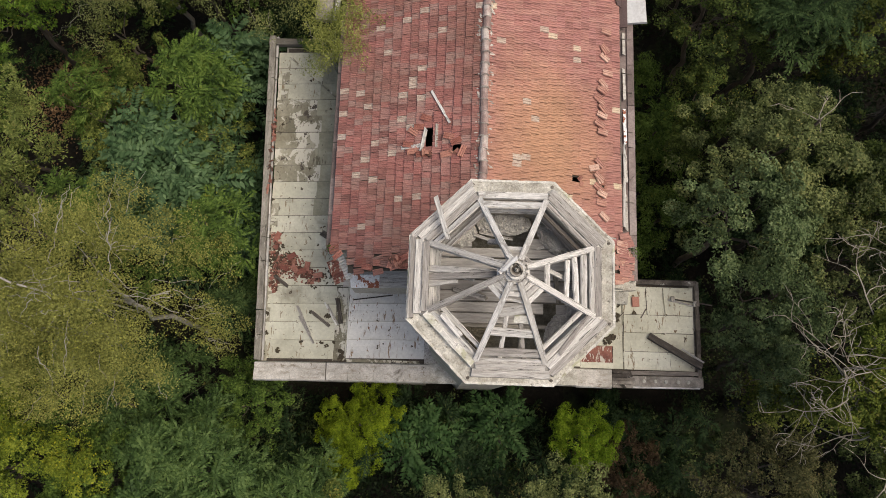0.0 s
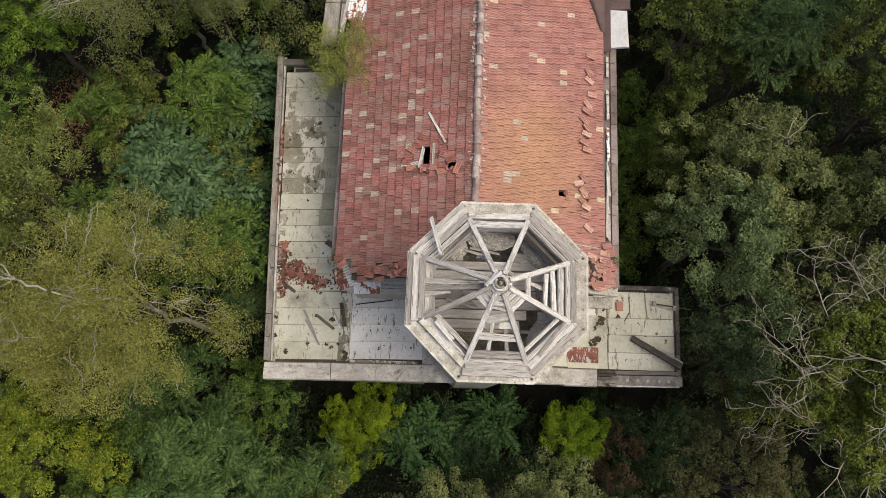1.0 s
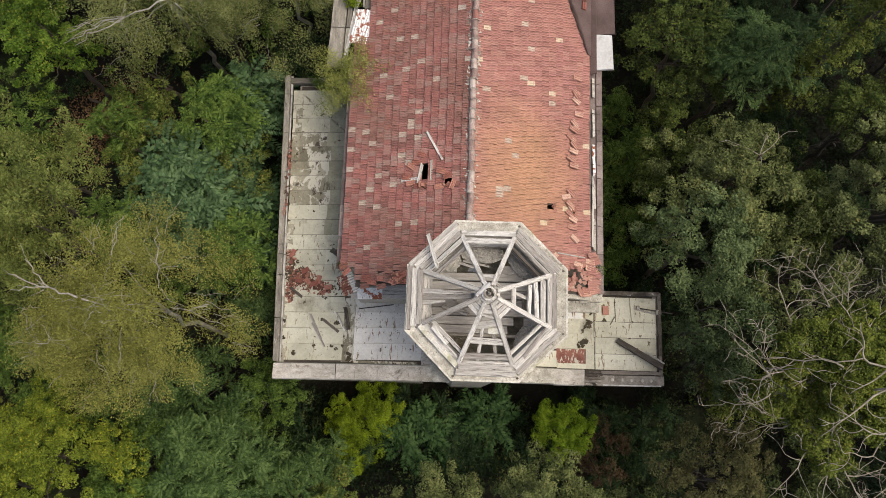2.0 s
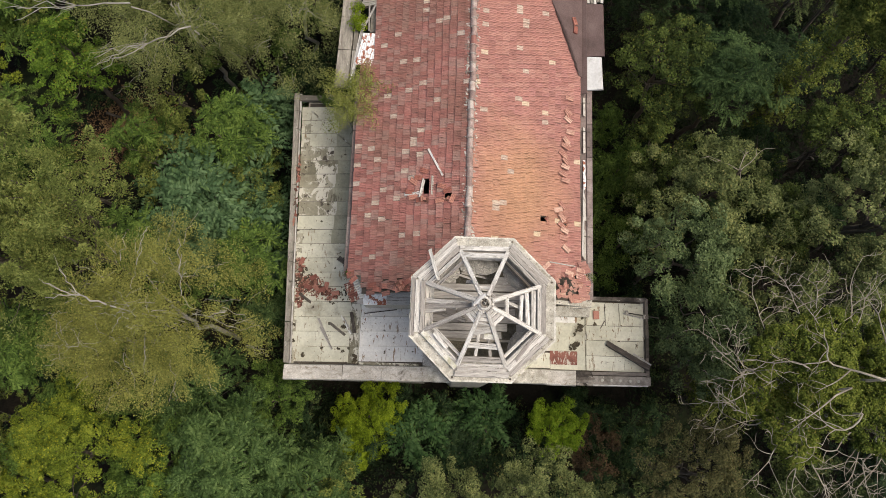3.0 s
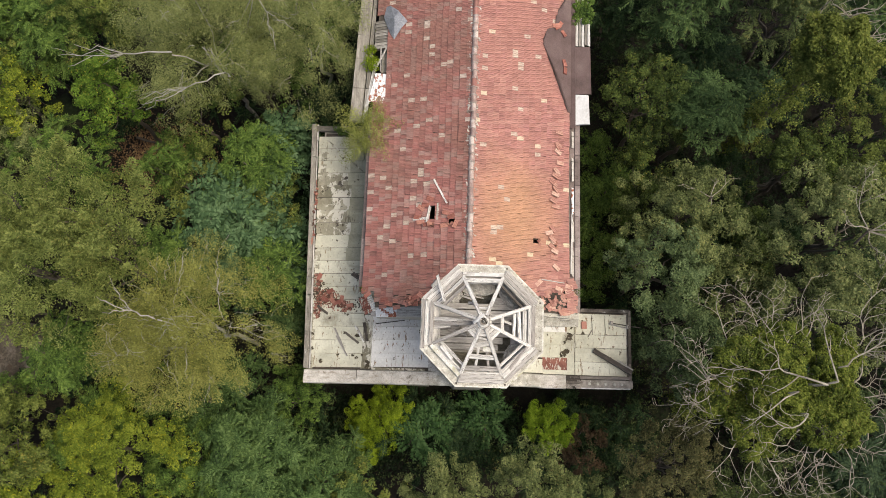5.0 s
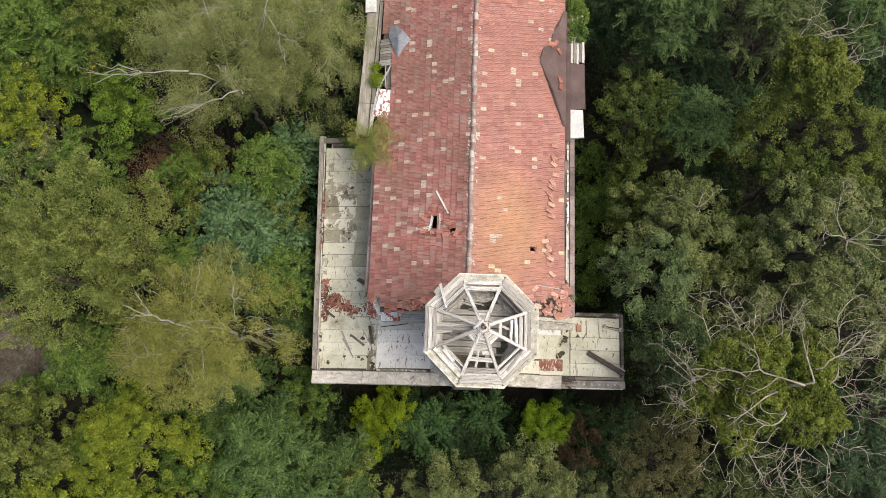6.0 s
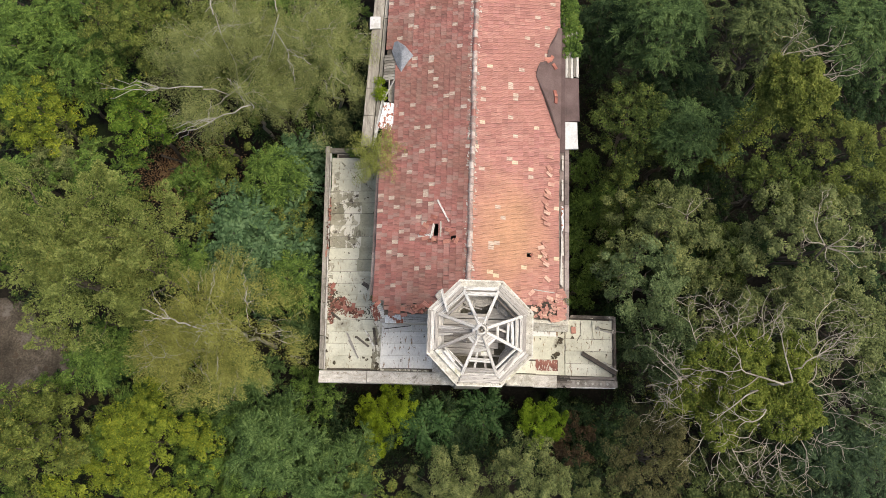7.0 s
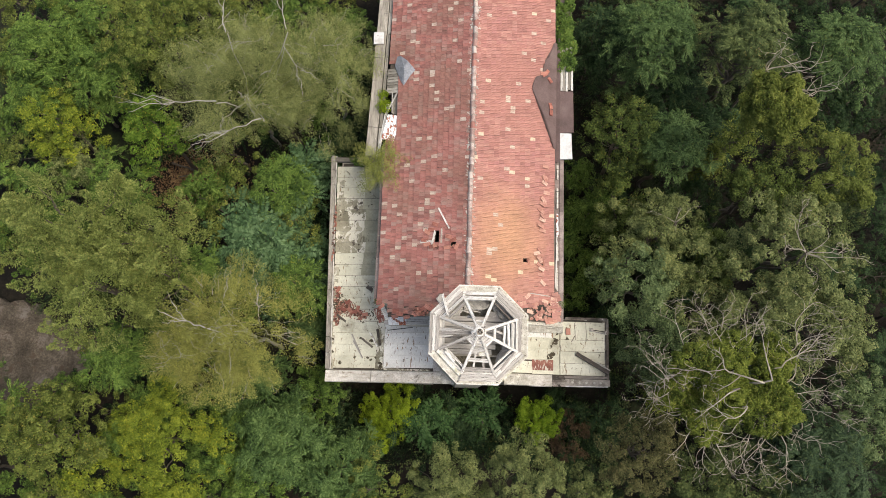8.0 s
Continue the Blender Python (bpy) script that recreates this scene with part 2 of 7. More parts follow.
M_SHEET = surface("cream painted sheet", [(0.46, 0.445, 0.35), (0.59, 0.575, 0.46), (0.67, 0.655, 0.54)], rough=0.75, coarse=0.8, fine=9.0, bump=0.15,
                  contrast=(0.88, 1.08), chance="object", spread=0.12,
                  stains=[((0.33, 0.31, 0.24), 0.7, 0.58, 0.12), ((0.24, 0.18, 0.11), 1.0, 0.61, 0.05, (7.0, 1.4, 1.0)), ((0.17, 0.12, 0.075), 5.5, 0.635, 0.02), ((0.085, 0.065, 0.045), 2.4, 0.645, 0.015)])
M_SHEET_DIRTY = surface("grimy cream sheet", [(0.19, 0.175, 0.125), (0.28, 0.26, 0.19), (0.40, 0.375, 0.29)], rough=0.75, coarse=0.9, fine=9.0, bump=0.2,
                        contrast=(0.8, 1.1), chance="object", spread=0.1, stains=[((0.60, 0.575, 0.49), 1.5, 0.50, 0.03, (1.0, 0.8, 1.0)), ((0.12, 0.10, 0.075), 2.0, 0.60, 0.05, (5.0, 1.2, 1.0)), ((0.09, 0.075, 0.06), 3.0, 0.60, 0.02), ((0.06, 0.05, 0.04), 9.0, 0.66, 0.02)])
M_SHEET_BLUE = surface("blue grey sheet", [(0.60, 0.59, 0.565), (0.71, 0.70, 0.665), (0.80, 0.785, 0.74)], rough=0.8, coarse=0.6, fine=9.0, bump=0.15,
                       contrast=(0.88, 1.08), chance="object", spread=0.08, stains=[((0.27, 0.15, 0.095), 2.0, 0.635, 0.025, (3.5, 1.2, 1.0)), ((0.26, 0.18, 0.11), 0.9, 0.60, 0.04, (8.0, 1.6, 1.0)), ((0.20, 0.14, 0.09), 6.0, 0.65, 0.02), ((0.10, 0.085, 0.06), 2.4, 0.68, 0.02)])
M_SHEET_CREAM = surface("cream metal sheet", [(0.55, 0.52, 0.45), (0.80, 0.77, 0.70), (0.84, 0.81, 0.75)], rough=0.7, coarse=2.0, fine=14.0, bump=0.1)
M_SHEET_WHITE = surface("white metal sheet", [(0.50, 0.50, 0.495), (0.64, 0.64, 0.635)], rough=0.6, coarse=1.5, fine=10.0, bump=0.1,
                        contrast=(0.85, 1.06), stains=[((0.20, 0.175, 0.15), 3.0, 0.63, 0.04), ((0.40, 0.385, 0.36), 1.4, 0.56, 0.10)])
M_RUST = surface("rusty painted sheet", [(0.16, 0.065, 0.05), (0.25, 0.10, 0.075), (0.31, 0.14, 0.10)], rough=0.8, coarse=2.0, fine=14.0, bump=0.3,
                 stains=[((0.56, 0.52, 0.44), 4.0, 0.545, 0.03, (2.2, 0.8, 1.0))])
M_RUST_WHITE = surface("flaking white sheet", [(0.78, 0.78, 0.77), (0.86, 0.86, 0.85)], rough=0.6, coarse=2.0, fine=14.0, bump=0.3,
                       stains=[((0.30, 0.10, 0.055), 3.6, 0.52, 0.03)])
M_ZINC = surface("dull zinc", [(0.17, 0.18, 0.20), (0.27, 0.28, 0.305), (0.40, 0.41, 0.43)], rough=0.5, coarse=1.8, fine=14.0, bump=0.2)
M_TAR = surface("brown roofing felt", [(0.075, 0.05, 0.046), (0.12, 0.08, 0.075), (0.16, 0.115, 0.105)], rough=0.75, coarse=0.8, fine=22.0, bump=0.3)
M_GUTTER = surface("brown gutter metal", [(0.13, 0.10, 0.09), (0.22, 0.17, 0.155), (0.30, 0.25, 0.23)], rough=0.65, coarse=1.4, fine=14.0, bump=0.25, chance="object", spread=0.15,
                   stains=[((0.07, 0.06, 0.05), 2.0, 0.62, 0.08)])
M_EDGE = surface("stained parapet timber", [(0.06, 0.05, 0.042), (0.15, 0.13, 0.108), (0.32, 0.29, 0.25)], coarse=2.2, fine=16.0, bump=0.6, chance="object", spread=0.3,
                 stains=[((0.52, 0.49, 0.43), 4.0, 0.63, 0.03), ((0.03, 0.026, 0.02), 2.0, 0.60, 0.05)])
M_WALL = surface("old lime plaster", [(0.30, 0.27, 0.22), (0.45, 0.41, 0.34), (0.55, 0.52, 0.45)], coarse=0.7, fine=12.0, bump=0.3,
                 stains=[((0.2, 0.18, 0.15), 0.6, 0.6, 0.1)])
M_DECK = surface("dark roof boards", [(0.05, 0.042, 0.035), (0.12, 0.10, 0.08)], coarse=2.0, fine=12.0)
M_MOSS = surface("dark moss and dirt", [(0.05, 0.04, 0.026), (0.11, 0.09, 0.06)], coarse=5.0, fine=30.0, bump=1.0, bump_size=0.03)
# litter colour far below natural, with the tree shade painted in
M_GROUND_SHADED = surface("leaf litter", [(0.005, 0.0045, 0.003), (0.012, 0.010, 0.0065), (0.030, 0.023, 0.014)], rough=0.95, coarse=0.5, fine=7.0, bump=1.0, bump_size=0.06,
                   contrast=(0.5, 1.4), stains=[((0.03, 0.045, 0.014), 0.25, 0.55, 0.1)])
M_TRACK = surface("grey gravelly soil", [(0.036, 0.029, 0.021), (0.082, 0.067, 0.050), (0.16, 0.136, 0.112)], rough=0.95, coarse=0.8, fine=9.0, bump=0.8, bump_size=0.04, contrast=(0.5, 1.4), stains=[((0.16, 0.14, 0.12), 0.8, 0.54, 0.12), ((0.068, 0.050, 0.035), 1.6, 0.56, 0.06), ((0.03, 0.045, 0.014), 0.9, 0.60, 0.06)])
M_BARK = surface("grey brown bark", [(0.055, 0.045, 0.035), (0.13, 0.11, 0.09)], coarse=2.0, fine=14.0, stretch=(3, 3, 0.6), bump=0.8)
M_BIRCH = surface("white birch bark", [(0.26, 0.24, 0.20), (0.43, 0.41, 0.36)], coarse=2.0, fine=10.0, bump=0.3, stains=[((0.07, 0.06, 0.05), 3.0, 0.66, 0.03)])
M_DEAD = surface("bare grey wood", [(0.18, 0.155, 0.12), (0.30, 0.27, 0.215), (0.41, 0.37, 0.30)], coarse=2.0, fine=14.0, bump=0.4)
LEAF = {
    # deep green, with the shade of canopy gaps partly in its colour
    "deep": leaf_material("deep green leaf with gap shade", (0.005, 0.013, 0.004), (0.022, 0.047, 0.016), (0.056, 0.094, 0.036), (0.071, 0.081, 0.023)),
    "green": leaf_material("green leaf", (0.021, 0.043, 0.009), (0.077, 0.131, 0.025), (0.164, 0.242, 0.052), (0.175, 0.202, 0.036), 0.03),
    "bright": leaf_material("bright green leaf", (0.025, 0.051, 0.006), (0.089, 0.159, 0.019), (0.194, 0.291, 0.045), (0.271, 0.244, 0.036)),
    "blue": leaf_material("blue green leaf", (0.017, 0.035, 0.010), (0.058, 0.104, 0.029), (0.130, 0.194, 0.062), (0.081, 0.125, 0.025)),
    "bluebright": leaf_material("pale blue green leaf", (0.021, 0.047, 0.018), (0.070, 0.128, 0.055), (0.148, 0.231, 0.109), (0.095, 0.159, 0.053)),
    "olive": leaf_material("olive leaf", (0.029, 0.040, 0.010), (0.101, 0.130, 0.028), (0.215, 0.253, 0.061), (0.261, 0.234, 0.051)),
    "olivedark": leaf_material("dark olive leaf", (0.018, 0.028, 0.009), (0.061, 0.086, 0.028), (0.140, 0.174, 0.061), (0.179, 0.158, 0.050)),
    "olivegreen": leaf_material("olive green leaf", (0.016, 0.026, 0.006), (0.064, 0.094, 0.022), (0.145, 0.190, 0.046), (0.200, 0.190, 0.040)),
    "sprays": leaf_material("mid green leaf", (0.015, 0.030, 0.009), (0.053, 0.094, 0.029), (0.123, 0.185, 0.063), (0.101, 0.129, 0.034)),
    "bluegrey": leaf_material("blue grey leaf", (0.012, 0.023, 0.010), (0.043, 0.073, 0.034), (0.095, 0.140, 0.068), (0.060, 0.085, 0.030)),
    # near-black: the shade of the gaps is put into this leaf colour
    "shade": leaf_material("leaf darkened for gap shade", (0.004, 0.008, 0.003), (0.013, 0.024, 0.009), (0.030, 0.047, 0.019), (0.030, 0.036, 0.014)),
    "warmolive": leaf_material("warm olive leaf", (0.024, 0.026, 0.010), (0.086, 0.088, 0.034), (0.180, 0.172, 0.074), (0.150, 0.115, 0.050)),
    "deepblue": leaf_material("dark blue green leaf", (0.008, 0.017, 0.007), (0.032, 0.058, 0.026), (0.072, 0.110, 0.050), (0.050, 0.075, 0.022)),
    "ferngreen": leaf_material("fern green leaf", (0.012, 0.031, 0.009), (0.037, 0.083, 0.024), (0.082, 0.146, 0.048), (0.061, 0.092, 0.024), 0.03),
    "greypale": leaf_material("pale grey olive leaf", (0.038, 0.050, 0.016), (0.128, 0.158, 0.058), (0.275, 0.305, 0.125), (0.240, 0.215, 0.085)),
    "grey": leaf_material("grey olive leaf", (0.033, 0.045, 0.012), (0.112, 0.140, 0.050), (0.255, 0.282, 0.108), (0.226, 0.203, 0.075)),
    "greygreen": leaf_material("grey green leaf", (0.026, 0.042, 0.015), (0.092, 0.135, 0.054), (0.208, 0.266, 0.120), (0.146, 0.172, 0.062)),
    "yellow": leaf_material("yellow green leaf", (0.039, 0.063, 0.005), (0.147, 0.212, 0.011), (0.264, 0.344, 0.023), (0.265, 0.289, 0.025), 0.04),
    "lime": leaf_material("lime green leaf", (0.036, 0.067, 0.005), (0.131, 0.217, 0.011), (0.241, 0.346, 0.029), (0.229, 0.241, 0.026)),
    "yellowish": leaf_material("yellowing leaf", (0.036, 0.057, 0.007), (0.139, 0.186, 0.021), (0.265, 0.309, 0.041), (0.367, 0.352, 0.026), 0.07),
    "birch": leaf_material("birch leaf", (0.108, 0.114, 0.028), (0.232, 0.240, 0.063), (0.362, 0.365, 0.108), (0.418, 0.407, 0.090), 0.08),
    "birchgreen": leaf_material("green birch leaf", (0.097, 0.114, 0.040), (0.218, 0.244, 0.088), (0.347, 0.374, 0.152), (0.355, 0.362, 0.121), 0.05),
    "young": leaf_material("young birch leaf", (0.081, 0.099, 0.021), (0.254, 0.281, 0.074), (0.438, 0.450, 0.145), (0.408, 0.367, 0.098), 0.05),
    "brown": leaf_material("withered leaf", (0.026, 0.019, 0.011), (0.082, 0.054, 0.030), (0.160, 0.108, 0.058), (0.060, 0.074, 0.024)),
    "litter": leaf_material("fallen leaf", (0.07, 0.040, 0.022), (0.20, 0.115, 0.062), (0.36, 0.235, 0.13), (0.308, 0.237, 0.095)),
    "ivydark": leaf_material("dark ivy leaf", (0.026, 0.040, 0.007), (0.109, 0.138, 0.026), (0.229, 0.254, 0.059), (0.246, 0.232, 0.065)),
    "ivy": leaf_material("ivy leaf", (0.024, 0.038, 0.006), (0.105, 0.140, 0.022), (0.222, 0.252, 0.048), (0.205, 0.185, 0.046)),
    "plume": leaf_material("pale olive leaf", (0.050, 0.067, 0.018), (0.157, 0.193, 0.050), (0.297, 0.336, 0.106), (0.269, 0.246, 0.078)),
}


# ---------------------------------------------------------------- mesh helpers
def thing(name, label, category, group="", at=(0, 0, 0), kind=""):
    ob = new(name)
    ob.location = at
    ob.empty_display_size = 0.3
    return tagged(ob, label, category, group, kind)


def part(name, data, material, parent, label="", m=None):
    """One mesh object under a thing or a part; data is a bmesh or a mesh."""
    if isinstance(data, bmesh.types.BMesh):
        me = bpy.data.meshes.new(name)
        data.to_mesh(me)
        data.free()
    else:
        me = data
    if not me.materials:
        me.materials.append(material)
    ob = new(name, me)
    ob.parent = parent
    if m is not None:
        ob.matrix_local = m
    return tagged(ob, label)


def solo(name, data, material, label, category, group="", kind="", m=None):
    ob = part(name, data, material, None, "", m)
    return tagged(ob, label, category, group, kind)


def faces_mesh(name, quads, smooth=False):
    """quads: an array (n, corners, 3); each becomes a face of its own."""
    q = np.asarray(quads, dtype=np.float32)
    n, k = q.shape[:2]
    me = bpy.data.meshes.new(name)
    me.vertices.add(n * k)
    me.vertices.foreach_set("co", q.reshape(-1))
    me.loops.add(n * k)
    me.loops.foreach_set("vertex_index", np.arange(n * k, dtype=np.int32))
    me.polygons.add(n)
    me.polygons.foreach_set("loop_start", np.arange(0, n * k, k, dtype=np.int32))
    me.update(calc_edges=True)
    return me


def add_box(bm, size, m=None):
    """A box of that size about the origin, taken by m."""
    vs = [bm.verts.new(Vector((x * size[0] / 2, y * size[1] / 2, z * size[2] / 2))) for x in (-1, 1) for y in (-1, 1) for z in (-1, 1)]
    for idx in ((0, 1, 3, 2), (4, 6, 7, 5), (0, 4, 5, 1), (2, 3, 7, 6), (0, 2, 6, 4), (1, 5, 7, 3)):
        bm.faces.new([vs[i] for i in idx])
    if m is not None:
        bmesh.ops.transform(bm, matrix=m, verts=vs)
    return vs


def box_mesh(size, m=None, bevel=0.0):
    bm = bmesh.new()
    add_box(bm, size, m)
    if bevel:
        bmesh.ops.bevel(bm, geom=bm.edges[:], offset=bevel, segments=1, affect="EDGES")
    return bm


def rough_board(length, width, thick, seed, steps=7, wear=1.0, bend=0.0):
    """A worn board along x, its middle at the origin: uneven edges, splintered ends, a slight bow."""
    rng = random.Random(seed)
    bm = bmesh.new()
    rings = []
    for i in range(steps + 1):
        x = -length / 2 + length * i / steps
        ends = i in (0, steps)
        jl, jr = rng.uniform(-1, 1) * 0.035 * width * wear, rng.uniform(-1, 1) * 0.035 * width * wear
        xl = x + (rng.uniform(-1, 1) * 0.25 * width * wear if ends else 0)
        xr = x + (rng.uniform(-1, 1) * 0.25 * width * wear if ends else 0)
        b = bend * (1 - (2 * i / steps - 1) ** 2)
        zj = rng.uniform(-1, 1) * 0.12 * thick * wear + b
        ring = [Vector((xl, -width / 2 + jl, -thick / 2 + zj)), Vector((xr, width / 2 + jr, -thick / 2 + zj)),
                Vector((xr, width / 2 + jr - 0.06 * width, thick / 2 + zj)), Vector((xl, -width / 2 + jl + 0.06 * width, thick / 2 + zj))]
        rings.append([bm.verts.new(v) for v in ring])
    for a, b in zip(rings, rings[1:]):
        for k in range(4):
            bm.faces.new((a[k], b[k], b[(k + 1) % 4], a[(k + 1) % 4]))
    bm.faces.new(rings[0])
    bm.faces.new(rings[-1][::-1])
    bmesh.ops.recalc_face_normals(bm, faces=bm.faces[:])
    return bm


def between(p, q, up=(0, 0, 1), roll=0.0):
    """The pose whose x runs from p to q, whose z leans to up, at their middle; and the length."""
    p, q = Vector(p), Vector(q)
    x = (q - p).normalized()
    y = Vector(up).cross(x).normalized()
    z = x.cross(y)
    m = Matrix((x, y, z)).transposed().to_4x4()
    m.translation = (p + q) / 2
    return m @ pose(0, 0, 0, roll, 0, 0), (q - p).length


COUNT = [0]


def board(name, parent, p, q, width, thick, material, label="", up=(0, 0, 1), roll=0.0, wear=1.0, bend=0.0):
    COUNT[0] += 1
    m, length = between(p, q, up, roll)
    return part(name, rough_board(length, width, thick, COUNT[0], 7, wear, bend), material, parent, label, m)


def loose_board(label, p, q, width, thick, material, name="plank", group="loose planks", roll=0.0, category="plank", wear=1.4):
    ob = board(name, None, p, q, width, thick, material, "", (0, 0, 1), roll, wear)
    return tagged(ob, label, category, group)


def tubes_mesh(name, lines, sides=6):
    """lines: lists of (point, radius); each becomes a tapered tube with closed tip."""
    vs, fs = [], []
    for line in lines:
        base = len(vs)
        n = len(line)
        for i, (p, r) in enumerate(line):
            a = Vector(line[max(0, i - 1)][0])
            b = Vector(line[min(n - 1, i + 1)][0])
            d = (b - a).normalized() if (b - a).length > 1e-6 else Vector((0, 0, 1))
            u = d.cross(Vector((0.31, 0.17, 0.93)))
            u = u.normalized() if u.length > 1e-3 else Vector((1, 0, 0))
            w = d.cross(u)
            for k in range(sides):
                ang = 2 * math.pi * k / sides
                vs.append(Vector(p) + r * (math.cos(ang) * u + math.sin(ang) * w))
        for i in range(n - 1):
            for k in range(sides):
                a, b = base + i * sides + k, base + i * sides + (k + 1) % sides
                fs.append((a, b, b + sides, a + sides))
        fs.append(tuple(base + (n - 1) * sides + k for k in range(sides)))
    me = bpy.data.meshes.new(name)
    me.from_pydata(vs, [], fs)
    me.polygons.foreach_set("use_smooth", [True] * len(fs))
    return me


# ---------------------------------------------------------------- ground
def ground_height(x, y):
    return 0.35 * noise.noise(Vector((x * 0.13, y * 0.13, 3.0))) + 0.12 * noise.noise(Vector((x * 0.6, y * 0.6, 8.0)))


def build_ground():
    near = np.arange(-48, 48.1, 1.5)
    far = np.array([60, 80, 120, 200, 400, 900, 2200.0])
    xs = np.concatenate([-far[::-1], near, far])
    vs = [(x, y + 10, ground_height(x, y + 10)) for y in xs for x in xs]
    n = len(xs)
    fs = [(j * n + i, j * n + i + 1, (j + 1) * n + i + 1, (j + 1) * n + i) for j in range(n - 1) for i in range(n - 1)]
    me = bpy.data.meshes.new("ground")
    me.from_pydata(vs, [], fs)
    me.polygons.foreach_set("use_smooth", [True] * len(fs))
    solo("ground", me, M_GROUND_SHADED, "woodland floor of brown leaf litter, tree shade put into its colour", "ground", kind="structure")
    # a bare clearing with a grey track
    bm = bmesh.new()
    rng = random.Random(5)
    ring = []
    for k in range(130):
        a = 2 * math.pi * k / 130
        r = 1 + 0.35 * noise.noise(Vector((math.cos(a) * 1.5, math.sin(a) * 1.5, 2))) + 0.2 * noise.noise(Vector((math.cos(a) * 5, math.sin(a) * 5, 7))) + 0.12 * noise.noise(Vector((math.cos(a) * 17, math.sin(a) * 17, 9)))
        x, y = -30.2 + 5.6 * r * math.cos(a), 1.4 + 3.6 * r * math.sin(a)
        ring.append(bm.verts.new((x, y, 0.36 + rng.uniform(-0.02, 0.02))))
    bm.faces.new(ring)
    bmesh.ops.triangulate(bm, faces=bm.faces[:])
    ext = bmesh.ops.extrude_face_region(bm, geom=bm.faces[:])
    for v in ext["geom"]:
        if isinstance(v, bmesh.types.BMVert):
            v.co.z -= 0.8
    bmesh.ops.recalc_face_normals(bm, faces=bm.faces[:])
    solo("track", bm, M_TRACK, "bare grey gravelly soil of a forest track", "track", kind="structure")


build_ground()

# ---------------------------------------------------------------- the house
RIDGE_X, RIDGE_Z, PITCH = 0.87, 13.82, 25.5
SLOPE = math.tan(radians(PITCH))
EAVE_W, EAVE_E = -4.0, 5.6
SOUTH, NORTH = 4.05, 31.0
FLAT = 7.45
house = thing("house", "abandoned plastered house with red tiled gable roof, flat wings and tower", "house")


def roof_z(x):
    return RIDGE_Z - abs(x - RIDGE_X) * SLOPE


def wall_box(name, x0, x1, y0, y1, z0, z1, label="", material=None):
    bm = box_mesh((x1 - x0, y1 - y0, z1 - z0), pose((x0 + x1) / 2, (y0 + y1) / 2, (z0 + z1) / 2))
    return part(name, bm, material or M_WALL, house, label)


def build_shell():
    T = 0.45
    # nave
    wall_box("wall", EAVE_W + 0.25, EAVE_W + 0.25 + T, SOUTH + 1.2, NORTH, 0, 11.2)
    wall_box("wall", EAVE_E - 0.25 - T, EAVE_E - 0.25, SOUTH + 0.5, NORTH, 0, 11.2)
    for y in (SOUTH + 0.75, NORTH - 0.1):
        bm = bmesh.new()
        xs = [EAVE_W + 0.3, EAVE_E - 0.3, EAVE_E - 0.3, RIDGE_X, EAVE_W + 0.3]
        zs = [0, 0, roof_z(EAVE_E - 0.3) - 0.25, RIDGE_Z - 0.25, roof_z(EAVE_W + 0.3) - 0.25]
        a = [bm.verts.new((x, y, z)) for x, z in zip(xs, zs)]
        b = [bm.verts.new((x, y + T, z)) for x, z in zip(xs, zs)]
        bm.faces.new(a)
        bm.faces.new(b[::-1])
        for k in range(5):
            bm.faces.new((a[k], b[k], b[(k + 1) % 5], a[(k + 1) % 5]))
        bmesh.ops.recalc_face_normals(bm, faces=bm.faces[:])
        part("gable_wall", bm, M_WALL, house)
    part("attic_floor", box_mesh((8.6, 26.2, 0.2), pose(0.8, 17.7, 10.6)), M_DECK, house, "dark attic floor seen through holes")
    # low front and side wings, outer faces
    wall_box("wall", -7.1, -7.1 + T, 0.95, 14.2, 0, FLAT - 0.12)
    wall_box("wall", -7.1 + T, -1.0, 0.75, 0.75 + T, 0, FLAT - 0.12)
    wall_box("wall", 3.4, 9.3, 0.95, 0.95 + T, 0, FLAT - 0.12)
    wall_box("wall", 9.3 - T, 9.3, 0.95 + T, 4.8, 0, FLAT - 0.12)
    wall_box("wall", 5.4, 9.3 - T, 4.8 - T, 4.8, 0, FLAT - 0.12)
    wall_box("wall", -7.1 + T, EAVE_W + 0.25, 14.2 - T, 14.2, 0, FLAT - 0.12)
    # decks under the sheets
    wall_box("roof_deck", -7.0, EAVE_W + 0.25, 0.85, 14.1, FLAT - 0.12, FLAT - 0.03, "", M_DECK)
    wall_box("roof_deck", EAVE_W + 0.25, 9.2, 0.95, SOUTH + 0.2, FLAT - 0.12, FLAT - 0.03, "", M_DECK)
    wall_box("roof_deck", 5.4, 9.2, SOUTH + 0.2, 4.75, FLAT - 0.12, FLAT - 0.03, "", M_DECK)


build_shell()


